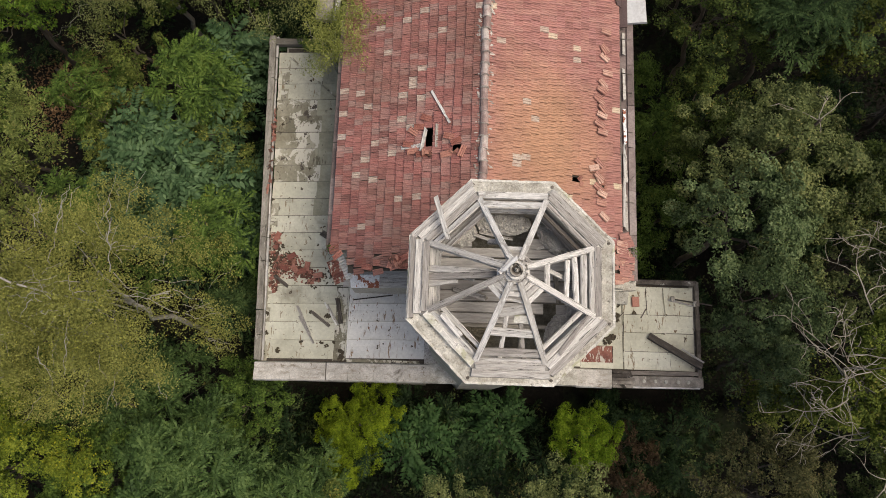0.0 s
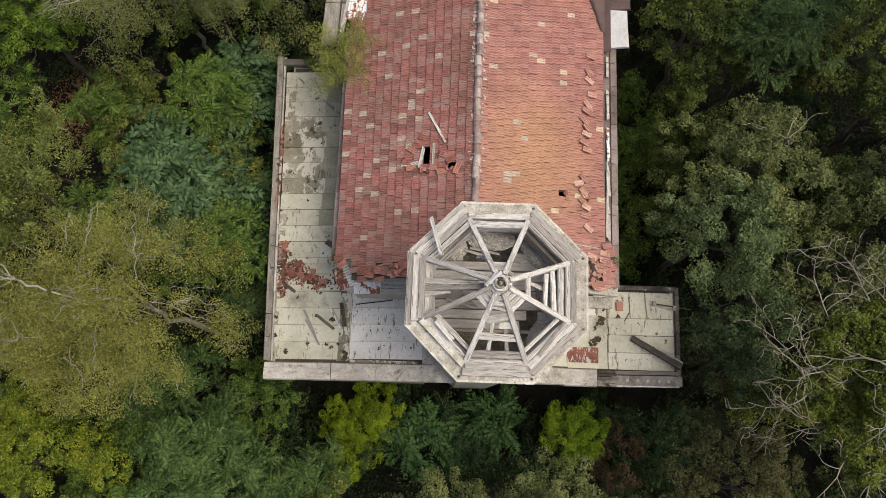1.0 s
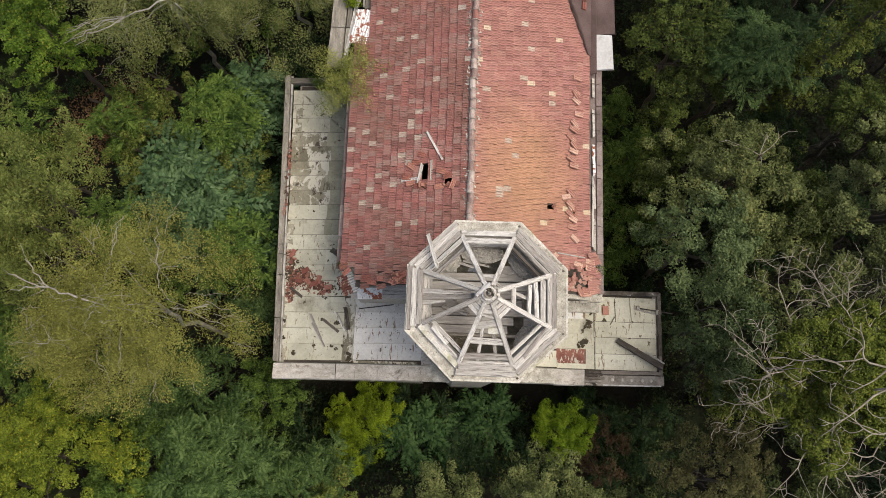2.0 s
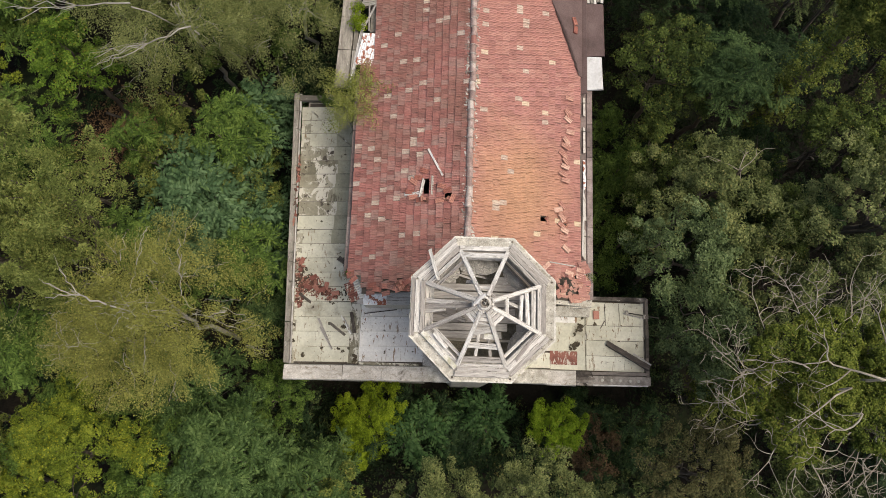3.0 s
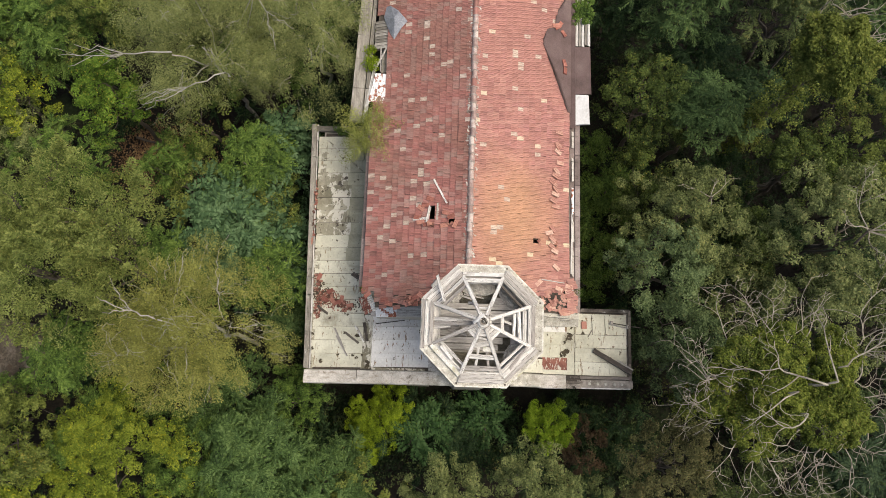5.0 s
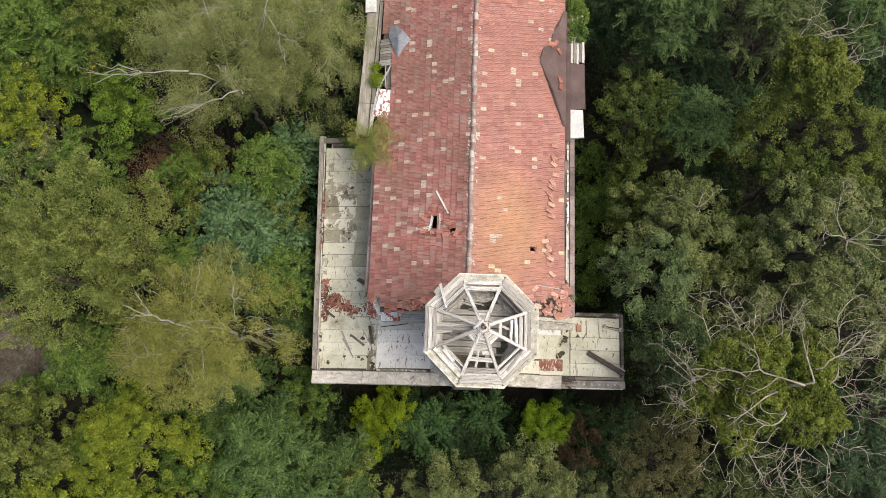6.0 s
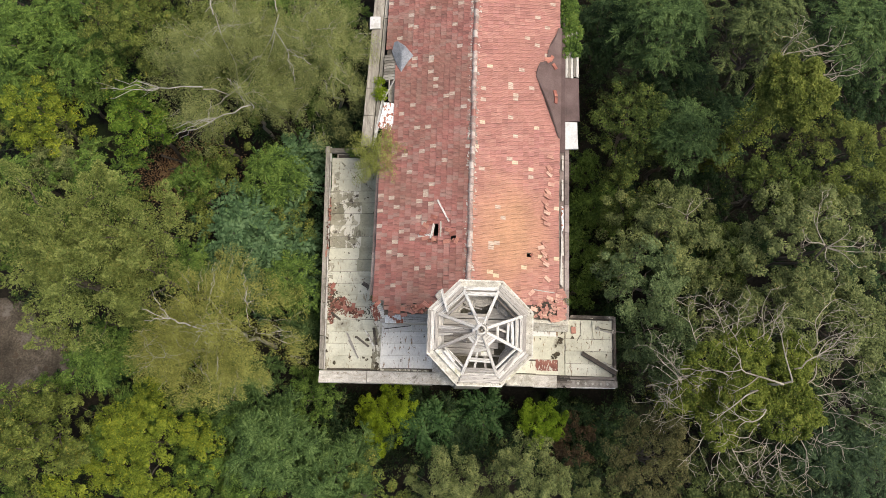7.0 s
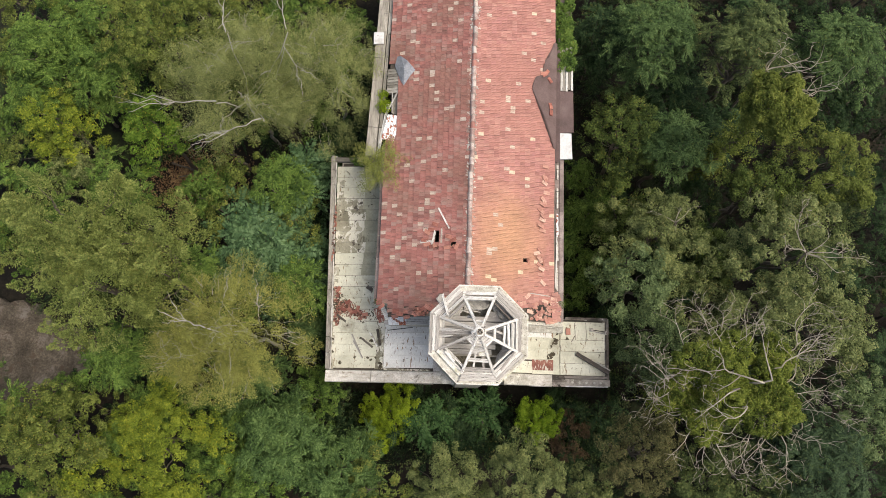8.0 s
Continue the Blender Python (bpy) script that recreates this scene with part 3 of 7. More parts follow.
# ---------------------------------------------------------------- roof sheets of the flat wings
def sheet(x0, x1, y0, y1, z, material, parent, seed, skew=0.0, lap=0.03):
    """A thin metal sheet with its seam turned up along the north edge, a little buckled."""
    rng = random.Random(seed)
    bm = bmesh.new()
    nx, ny = 8, 3
    grid = []
    for j in range(ny + 1):
        row = []
        for i in range(nx + 1):
            x = x0 + (x1 - x0) * i / nx + (0 if 0 < i < nx else rng.uniform(-0.015, 0.015))
            y = y0 + (y1 - y0) * j / ny + skew * (x - x0)
            zz = z + (lap if j == ny else 0.0) + 0.012 * noise.noise(Vector((x * 1.3, y * 2.0, seed * 0.7)))
            row.append(bm.verts.new((x, y, zz)))
        grid.append(row)
    for j in range(ny):
        for i in range(nx):
            bm.faces.new((grid[j][i], grid[j][i + 1], grid[j + 1][i + 1], grid[j + 1][i]))
    ext = bmesh.ops.extrude_face_region(bm, geom=bm.faces[:])
    for v in ext["geom"]:
        if isinstance(v, bmesh.types.BMVert):
            v.co.z -= 0.012
    bmesh.ops.recalc_face_normals(bm, faces=bm.faces[:])
    return part("roof_sheet", bm, material, parent)


def seam_rib(p, q, parent, material=None, w=0.022, h=0.03):
    m, length = between(p, q)
    part("seam", box_mesh((length, w, h), None, 0.008), material or M_SHEET_DIRTY, parent, "", m)


def build_flat_roofs():
    west = part("flat_roof_west", box_mesh((0.3, 12.6, 0.05), pose(-7.02, 7.6, FLAT - 0.02)), M_SHEET_DIRTY, house, "cream metal sheets, grimy and rust-stained")
    step = 0.693
    for k in range(18):
        y0 = 1.40 + k * step
        y1 = min(y0 + step, 14.0)
        x0, x1 = -6.93 - 0.036 * (y0 - 1.4), (-3.92 if y0 < 4.0 else -4.0)
        mat = M_SHEET_DIRTY if 10 <= k <= 14 else M_SHEET
        if y0 < 4.0:
            sheet(x0, -4.35, y0, y1, FLAT + 0.006 * (k % 2), mat, west, 10 + k, 0.022)
            sheet(-4.37, -3.93, y0, y1, FLAT - 0.012, M_SHEET_DIRTY, west, 60 + k, 0.022)
        else:
            xm = x0 + 1.75 + 0.12 * math.sin(k * 2.1)
            sheet(x0, xm, y0, y1, FLAT + 0.006 * (k % 2), mat, west, 10 + k, 0.04)
            sheet(xm - 0.02, x1, y0 + 0.04 * (xm - x0), y1 + 0.04 * (xm - x0), FLAT + 0.008 + 0.006 * (k % 2), M_SHEET if y0 < 6.3 else M_SHEET_KHAKI, west, 90 + k, 0.04)
        # beyond y 4.5 the shadow at each joint is painted as a dark rib
        seam_rib((x0, y1, FLAT + 0.025), (-3.95 if y0 < 4 else x1, y1 + (0.022 if y0 < 4 else 0.04) * (-3.95 - x0), FLAT + 0.03), west, M_EDGE if y0 > 4.5 else None)
    front = part("flat_roof_front", box_mesh((2.8, 0.12, 0.05), pose(-2.45, 1.42, FLAT - 0.01)), M_SHEET_DIRTY, house, "blue-grey and white metal sheets with lapped seams")
    for k in range(4):
        y0 = 1.50 + k * 0.69
        mat = M_SHEET_BLUE if k > 1 else M_SHEET_WHITE
        sheet(-3.86, -2.2 + 0.1 * (k % 2), y0, y0 + 0.69, FLAT + 0.03, M_SHEET_BLUE, front, 130 + k, 0.025)
        sheet(-2.22 + 0.1 * (k % 2), -0.9, y0 + 0.04, y0 + 0.73, FLAT + 0.036, M_SHEET_BLUE, front, 140 + k, 0.02)
        seam_rib((-3.86, y0 + 0.69, FLAT + 0.06), (-0.9, y0 + 0.76, FLAT + 0.06), front, M_SHEET_BLUE)
    seam_rib((-3.89, 1.45, FLAT + 0.04), (-3.89, 4.2, FLAT + 0.04), front, M_SHEET_DIRTY, 0.05, 0.06)
    east = part("flat_roof_east", box_mesh((0.2, 3.2, 0.05), pose(9.28, 3.1, FLAT - 0.02)), M_EDGE, house, "cream metal sheets with a rusted panel")
    sheet(4.96, 5.70, 1.66, 2.3, FLAT + 0.03, M_RUST, east, 160, 0.0)
    sheet(5.78, 6.2, 1.68, 2.3, FLAT + 0.03, M_RUST, east, 161, 0.0)
    sheet(5.68, 5.80, 1.64, 2.30, FLAT + 0.026, M_RUST, east, 162, 0.0)
    sheet(5.0, 6.25, 1.46, 1.68, FLAT + 0.026, M_SHEET, east, 163, 0.0)
    for k, (ya, yb) in enumerate(((2.3, 2.95), (2.95, 3.62), (3.62, 4.1))):
        sheet(3.2, 6.25, ya, yb, FLAT + 0.01 + 0.004 * k, M_SHEET if k < 2 else M_SHEET_BLUE, east, 165 + k, 0.0)
    sheet(3.0, 5.0, 1.5, 2.2, FLAT + 0.01, M_SHEET, east, 170, 0.0)
    sheet(6.22, 6.62, 1.46, 4.2, FLAT + 0.02, M_SHEET, east, 171, 0.0)
    for k, (ya, yb) in enumerate(((1.46, 2.13), (2.13, 2.84), (2.84, 3.53), (3.53, 4.62))):
        xm = 8.1 + 0.3 * math.cos(k * 2.0)
        sheet(6.66, xm, ya, yb, FLAT + 0.012 + 0.005 * (k % 2), M_SHEET, east, 180 + k, 0.0)
        sheet(xm, 9.3, ya, yb, FLAT + 0.008 + 0.005 * (k % 2), M_SHEET, east, 190 + k, 0.0)
    for ya in (2.13, 2.84, 3.53):
        seam_rib((6.68, ya, FLAT + 0.03), (9.28, ya + 0.02, FLAT + 0.03), east, M_EDGE, 0.022, 0.03)
    seam_rib((7.55, 3.55, FLAT + 0.035), (7.5, 4.6, FLAT + 0.035), east, M_EDGE, 0.022, 0.03)
    seam_rib((4.4, 2.3, FLAT + 0.04), (6.2, 2.3, FLAT + 0.04), east, M_SHEET_DIRTY, 0.03, 0.03)
    seam_rib((6.64, 1.46, FLAT + 0.04), (6.58, 4.3, FLAT + 0.04), east, M_SHEET_DIRTY, 0.03, 0.04)
    seam_rib((8.25, 3.5, FLAT + 0.05), (8.15, 4.6, FLAT + 0.05), east, M_SHEET_DIRTY, 0.03, 0.03)
    # copings and parapets
    for x0, x1 in ((-7.25, -5.9), (-5.9, -4.55), (-4.55, -3.72), (-3.72, -2.75), (-2.75, -0.64)):
        bm = rough_board(x1 - x0, 0.72, 0.16, int(100 + x0 * 7), 6, 0.12)
        part("coping_slab", bm, M_CONCRETE, house, "pale weathered coping slab", pose((x0 + x1) / 2, 0.93 + 0.018 * (x0 + 7.25), FLAT + 0.14, 0, 0, 0.9))
    part("coping_slab", rough_board(1.4, 0.75, 0.14, 77, 5, 0.4), M_MORTAR, house, "cracked mortar slab", pose(-0.1, 1.05, FLAT + 0.10))
    part("coping_slab", rough_board(1.35, 1.1, 0.12, 78, 5, 0.4), M_STONE, house, "cracked mortar slab", pose(-0.3, 1.85, FLAT + 0.03))
    part("coping_slab", rough_board(1.5, 0.7, 0.14, 79, 5, 0.2), M_MORTAR, house, "cracked mortar slab", pose(4.1, 1.1, FLAT + 0.12))
    part("coping_slab", rough_board(1.34, 0.72, 0.14, 80, 5, 0.1), M_CONCRETE, house, "pale weathered coping slab", pose(5.49, 1.08, FLAT + 0.10))
    for k in range(5):
        board("ledge_board", house, (6.18, 0.82 + 0.13 * k, FLAT + 0.12 + 0.01 * (k % 2)), (6.95 + 0.05 * (k % 3), 0.83 + 0.13 * k, FLAT + 0.12), 0.125, 0.05, M_EDGE, "rotten ledge board")
    board("ledge_board", house, (6.9, 1.02, FLAT + 0.1), (9.5, 1.06, FLAT + 0.1), 0.42, 0.10, M_EDGE, "rotten ledge board")
    board("ledge_board", house, (6.9, 1.33, FLAT + 0.1), (9.4, 1.37, FLAT + 0.1), 0.16, 0.12, M_WOOD_DARK, "rotten ledge board")
    board("ledge_board", house, (6.9, 0.80, FLAT + 0.06), (9.45, 0.84, FLAT + 0.06), 0.07, 0.10, M_WOOD_PALE)
    for k in range(5):
        bm = bmesh.new()
        bmesh.ops.create_cone(bm, cap_ends=True, segments=12, radius1=0.075, radius2=0.065, depth=0.03)
        part("bolt_cap", bm, M_MORTAR, house, "", pose(7.35 + 0.42 * k + 0.05 * math.sin(k * 3), 1.04, FLAT + 0.165))
    for k in range(14):
        y0 = 1.32 + k * 0.945
        x = -7.16 - 0.036 * (y0 - 1.3)
        board("parapet_board", house, (x, y0, FLAT + 0.16), (x - 0.034, y0 + 0.935, FLAT + 0.16), 0.27, 0.20, M_LEDGE, "stained grey parapet board", wear=0.3)
        board("parapet_strip", house, (x + 0.17, y0, FLAT + 0.08), (x + 0.14, y0 + 0.93, FLAT + 0.08), 0.07 + 0.02 * math.sin(k * 5), 0.10, M_WOOD_PALE, "flaking white strip")
    for k in range(4):
        board("parapet_board", house, (9.44, 1.2 + k * 0.92, FLAT + 0.05), (9.42, 2.1 + k * 0.92, FLAT + 0.05), 0.17, 0.25, M_WOOD_DARK, "rotten parapet board")
    board("parapet_board", house, (6.9, 4.78, FLAT + 0.1), (9.4, 4.80, FLAT + 0.1), 0.2, 0.2, M_EDGE, "stained parapet board")
    board("parapet_board", house, (-7.75, 14.28, FLAT + 0.12), (-4.4, 14.4, FLAT + 0.12), 0.3, 0.2, M_WOOD_GREY, "stained parapet board")
    # diagonal flashing of the north-west corner
    seam_rib((-6.9, 13.7, FLAT + 0.06), (-4.8, 11.9, FLAT + 0.07), west, M_SHEET_DIRTY, 0.06, 0.05)


build_flat_roofs()


# ---------------------------------------------------------------- tiled roof
TILE_L, TILE_W = 0.337, 0.210
COSP, SINP = math.cos(radians(PITCH)), math.sin(radians(PITCH))
PROFILE = [(-0.105, 0.010), (-0.092, 0.030), (-0.070, 0.030), (-0.058, 0.008), (-0.014, 0.006), (-0.006, 0.026),
           (0.010, 0.026), (0.018, 0.006), (0.060, 0.006), (0.068, 0.022), (0.080, 0.022), (0.098, 0.008)]


def tile_quads():
    """One interlocking clay tile: x runs down the slope from 0, y across it."""
    up, low, foot = 0.0, TILE_L + 0.03, -0.012
    lift = 0.046
    out = []
    for (ya, za), (yb, zb) in zip(PROFILE, PROFILE[1:]):
        out.append([(up, ya, za), (low, ya, za + lift), (low, yb, zb + lift), (up, yb, zb)])
        out.append([(low, ya, za + lift), (low, ya, foot), (low, yb, foot), (low, yb, zb + lift)])
    out.append([(up, -0.105, 0.010), (up, -0.105, -0.01), (low, -0.105, foot), (low, -0.105, 0.010 + lift)])
    return np.array(out)[:, ::-1]


TILE_Q = tile_quads()


def tile_mesh(name):
    """The same tile as one connected mesh."""
    bm = bmesh.new()
    for q in TILE_Q:
        bm.faces.new([bm.verts.new(v) for v in q])
    bmesh.ops.remove_doubles(bm, verts=bm.verts[:], dist=0.0005)
    me = bpy.data.meshes.new(name)
    bm.to_mesh(me)
    bm.free()
    return me


ME_TILE = {"w": tile_mesh("tile_red"), "e": tile_mesh("tile_orange"), "p": tile_mesh("tile_pale"), "l": tile_mesh("tile_loose"), "s": tile_mesh("tile_faded")}
for key, mat in (("w", M_TILE_W), ("e", M_TILE_E), ("p", M_TILE_PALE), ("l", M_TILE_LOOSE), ("s", M_TILE_SLID)):
    ME_TILE[key].materials.append(mat)


def slope_matrix(side, x, y, lift=0.0, turn=0.0):
    """A pose on the slope at plan place x, y: local x down the slope."""
    if side == "e":
        m = Matrix.Translation((x, y, roof_z(x))) @ pose(0, 0, 0, 0, PITCH, 0)
    else:
        m = Matrix.Translation((x, y, roof_z(x))) @ pose(0, 0, 0, 0, 0, 180) @ pose(0, 0, 0, 0, PITCH, 0)
    return m @ pose(0, 0, lift, 0, 0, turn)


def in_poly(x, y, poly):
    inside = False
    for (xa, ya), (xb, yb) in zip(poly, poly[1:] + poly[:1]):
        if (ya > y) != (yb > y) and x < (xb - xa) * (y - ya) / (yb - ya) + xa:
            inside = not inside
    return inside


TAR = [(5.9, 20.5), (5.68, 20.5), (5.46, 19.6), (5.18, 19.3), (5.08, 18.8), (4.98, 18.3), (4.6, 18.1), (4.44, 17.35), (4.78, 16.65), (5.16, 15.9), (5.36, 15.4), (5.62, 14.5), (5.9, 14.1)]


def missing(side, x, y):
    if side == "w":
        return ((-0.98 < x < -0.62 and 7.95 < y < 8.6) or (-0.15 < x < 0.13 and 7.78 < y < 8.02) or (x < -3.3 and 15.7 < y < 18.9)
                or (-3.9 < x < -3.3 and 14.4 < y < 15.8) or (x < -3.42 and y < 4.8) or (-1.9 < x < -1.1 and y < 4.35))
    return (3.76 < x < 4.08 and 7.2 < y < 7.42) or in_poly(x, y, TAR) or (4.75 < x < 4.95 and 7.0 < y < 7.2)


PALE_W = [(-3.86, 10.54), (-3.24, 10.32), (-2.91, 9.82), (-1.36, 10.5), (-1.36, 10.3), (-1.06, 10.86), (-3.03, 5.65), (-1.23, 6.46), (-1.85, 6.4),
          (-1.65, 9.9), (-1.65, 9.1), (-1.0, 9.85), (-2.6, 8.4), (-2.9, 7.9), (-2.0, 7.9), (-3.2, 7.3), (-2.6, 7.1), (-3.9, 9.6)]
PALE_E = [(2.13, 9.59), (2.45, 9.15), (2.0, 7.65), (2.0, 7.5), (2.3, 7.75), (2.9, 16.5), (2.9, 16.3), (3.2, 16.0), (3.15, 15.7), (1.4, 15.2), (3.9, 16.5), (3.4, 17.6)]


def build_tiles(side):
    eave = EAVE_W if side == "w" else EAVE_E
    sgn = -1 if side == "w" else 1
    run = abs(eave - RIDGE_X)
    rows = int(round(run / COSP / TILE_L))
    pitch_x = run / rows
    rng = random.Random(3 if side == "w" else 4)
    roof = bmesh.new()
    # boarding below the tiles, open where the roof is open
    nj = 128
    for i in range(rows):
        for j in range(nj):
            y0, y1 = SOUTH + (NORTH - SOUTH) * j / nj, SOUTH + (NORTH - SOUTH) * (j + 1) / nj
            xa, xb = RIDGE_X + sgn * pitch_x * i, RIDGE_X + sgn * pitch_x * (i + 1)
            xm, ym = (xa + xb) / 2, (y0 + y1) / 2
            if side == "w" and ((-1.0 < xm < -0.6 and 7.95 + 0.1 * (i % 2) < ym < 8.6) or (-0.2 < xm < 0.2 and 7.75 < ym < 8.1) or (xm < -3.4 and 15.9 < ym < 17.2) or (xm < -3.3 and ym < 4.85)):
                continue
            if side == "e" and 3.7 < xm < 4.1 and 7.15 < ym < 7.45:
                continue
            roof.faces.new([roof.verts.new((x, y, roof_z(x) - 0.05)) for x, y in ((xa, y0), (xb, y0), (xb, y1), (xa, y1))])
    bmesh.ops.remove_doubles(roof, verts=roof.verts[:], dist=0.001)
    ext = bmesh.ops.extrude_face_region(roof, geom=roof.faces[:])
    for v in ext["geom"]:
        if isinstance(v, bmesh.types.BMVert):
            v.co.z -= 0.06
    bmesh.ops.recalc_face_normals(roof, faces=roof.faces[:])
    base = part("roof_west" if side == "w" else "roof_east", roof, M_DECK, house,
                "red interlocking clay tiles with paler repairs and holes" if side == "w" else "sun-faded orange clay tiles with slipped ones")
    pale = PALE_W if side == "w" else PALE_E
    rest, rest_pale, made = [], [], 0
    for i in range(rows):
        x = RIDGE_X + sgn * pitch_x * i
        shift = TILE_W * ((0.5 * (i % 2) if side == "w" else 0.37 * i) + rng.uniform(-0.12, 0.12))
        y = SOUTH + 0.02 + shift
        wave = rng.uniform(0, 6)
        while y < NORTH:
            xm, ym = x + sgn * pitch_x * 0.5, y
            if missing(side, xm, ym):
                y += TILE_W
                continue
            messy = (side == "w" and ym < 4.55) or (side == "e" and ym < 5.35 and xm > 3.0)
            j = (9.0 if side == "w" else 5.0) if messy else 0.9
            if messy and rng.random() < (0.10 if side == "w" else 0.02):
                y += TILE_W
                continue
            dx = 0.018 * math.sin(y * 0.8 + wave) + rng.uniform(-0.008, 0.008) * (4 if messy else 1)
            m = slope_matrix(side, x + dx, y + rng.uniform(-0.004, 0.004), rng.uniform(0, 0.012) + (rng.uniform(0, 0.05) if messy else 0), rng.gauss(0, j))
            is_pale = any(abs(px - xm) < pitch_x * 0.5 and abs(py - ym) < TILE_W * 0.5 for px, py in pale)
            if ym > 11.2 and rng.random() < (0.042 if side == "w" else 0.018):
                is_pale = True
            near_camera = 4.0 < ym < 9.0 and (i % 3 != 2 or messy)
            if near_camera and made < 300:
                made += 1
                ob = new("tile", ME_TILE["p"] if is_pale else ME_TILE[side])
                ob.parent = base
                ob.matrix_local = m
            else:
                a = np.array(m)
                q = TILE_Q.reshape(-1, 3) @ a[:3, :3].T + a[:3, 3]
                (rest_pale if is_pale else rest).append(q.reshape(-1, 4, 3))
            y += TILE_W
    for name, bunch, mat in (("tiles", rest, M_TILE_W_REST if side == "w" else M_TILE_E_REST), ("pale_tiles", rest_pale, M_TILE_PALE)):
        if not bunch:
            continue
        n = len(bunch)
        nq = len(TILE_Q)
        # keep each tile one island: weld its own corners
        uniq, inv = np.unique(np.round(TILE_Q.reshape(-1, 3), 5), axis=0, return_inverse=True)
        first = np.array([np.where(inv.reshape(-1) == k)[0][0] for k in range(len(uniq))])
        vs = np.concatenate([b.reshape(-1, 3)[first] for b in bunch])
        idx = inv.reshape(-1, 4)
        fs = np.concatenate([idx + k * len(uniq) for k in range(n)])
        me = bpy.data.meshes.new(name)
        me.from_pydata(vs.tolist(), [], fs.tolist())
        tagged(part(name, me, mat, base), "", "", "", "stuff")
    return base


def loose_tile(m, label="loose red clay tile lying on the roof", key="l"):
    ob = new("loose_tile", ME_TILE[key])
    ob.matrix_local = m
    return tagged(ob, label, "roof tile", "loose roof tiles")


def build_ridge():
    rng = random.Random(12)
    yy = 4.3
    while yy < NORTH:
        part("ridge_mortar", rough_board(1.02, 0.31, 0.05, int(yy * 10), 9, 2.2), M_RIDGE_MORTAR, house, "grey lichened ridge mortar", pose(RIDGE_X + rng.uniform(-0.02, 0.02), yy + 0.5, RIDGE_Z - 0.055, 0, 0, 90))
        yy += 1.0
    y = 4.5
    prof = [(-0.13, -0.03), (-0.105, 0.05), (-0.05, 0.10), (0.0, 0.115), (0.05, 0.10), (0.105, 0.05), (0.13, -0.03)]
    mats = [M_TILE_W, M_RIDGE, M_RIDGE]
    meshes = []
    for k in range(3):
        b = bmesh.new()
        rings = [[b.verts.new((x * s, yy, z * s)) for x, z in prof] for yy, s in ((0, 1.08), (0.1, 1.0), (0.44, 0.92))]
        for ra, rb in zip(rings, rings[1:]):
            for u in range(len(prof) - 1):
                b.faces.new((ra[u], ra[u + 1], rb[u + 1], rb[u]))
        b.faces.new(rings[0])
        b.faces.new(rings[-1][::-1])
        bmesh.ops.recalc_face_normals(b, faces=b.faces[:])
        me = bpy.data.meshes.new("ridge_tile")
        b.to_mesh(me)
        b.free()
        me.materials.append(mats[k])
        meshes.append(me)
    b = bmesh.new()
    rings = [[b.verts.new((x * s, yy + 0.012 * math.sin(x * 60), z * s)) for x, z in prof] for yy, s in ((-0.03, 1.0), (-0.012, 1.06), (0.014, 1.06), (0.032, 1.0))]
    for ra, rb in zip(rings, rings[1:]):
        for u in range(len(prof) - 1):
            b.faces.new((ra[u], ra[u + 1], rb[u + 1], rb[u]))
    bmesh.ops.recalc_face_normals(b, faces=b.faces[:])
    joint = bpy.data.meshes.new("joint_mortar")
    b.to_mesh(joint)
    b.free()
    joint.materials.append(M_RIDGE_MORTAR)
    while y < NORTH - 0.3:
        ob = new("ridge_tile", meshes[rng.choice((0, 1, 2, 2, 2, 2, 2, 2, 2))])
        ob.parent = house
        ob.matrix_local = pose(RIDGE_X + rng.uniform(-0.025, 0.025), y, RIDGE_Z + 0.02 + rng.uniform(-0.01, 0.015), rng.uniform(-2, 1), rng.uniform(-5, 5), rng.uniform(-3, 3))
        part("joint_mortar", joint, M_RIDGE_MORTAR, house, "", pose(RIDGE_X + rng.uniform(-0.02, 0.02), y + 0.012 * rng.uniform(-1, 1), RIDGE_Z + 0.022, 0, 0, rng.uniform(-6, 6)) @ Matrix.Diagonal((rng.uniform(1.1, 1.22), rng.uniform(0.5, 1.2), rng.uniform(1.0, 1.1), 1)))
        y += 0.405
    # lumps of bedding mortar along both flanks
    bm = bmesh.new()
    for k in range(420):
        yy = rng.uniform(4.4, NORTH - 0.5)
        sx = rng.choice((-1, 1)) * rng.uniform(0.14, 0.24)
        s = rng.uniform(0.03, 0.075)
        ret = bmesh.ops.create_icosphere(bm, subdivisions=1, radius=s, matrix=pose(RIDGE_X + sx, yy, roof_z(RIDGE_X + sx) + 0.02, 0, 0, rng.uniform(0, 90)) @ Matrix.Diagonal((0.8, 1.6, 0.6, 1)))
        for v in ret["verts"]:
            v.co += Vector((rng.uniform(-1, 1), rng.uniform(-1, 1), rng.uniform(-1, 1))) * s * 0.25
    tagged(part("bedding", bm, M_RIDGE_MORTAR, house, "crumbling bedding mortar"), kind="stuff")


# ---------------------------------------------------------------- eaves, gutters and patches
def on_slope(x, y, lift=0.0):
    return (x, y, roof_z(x) + lift)


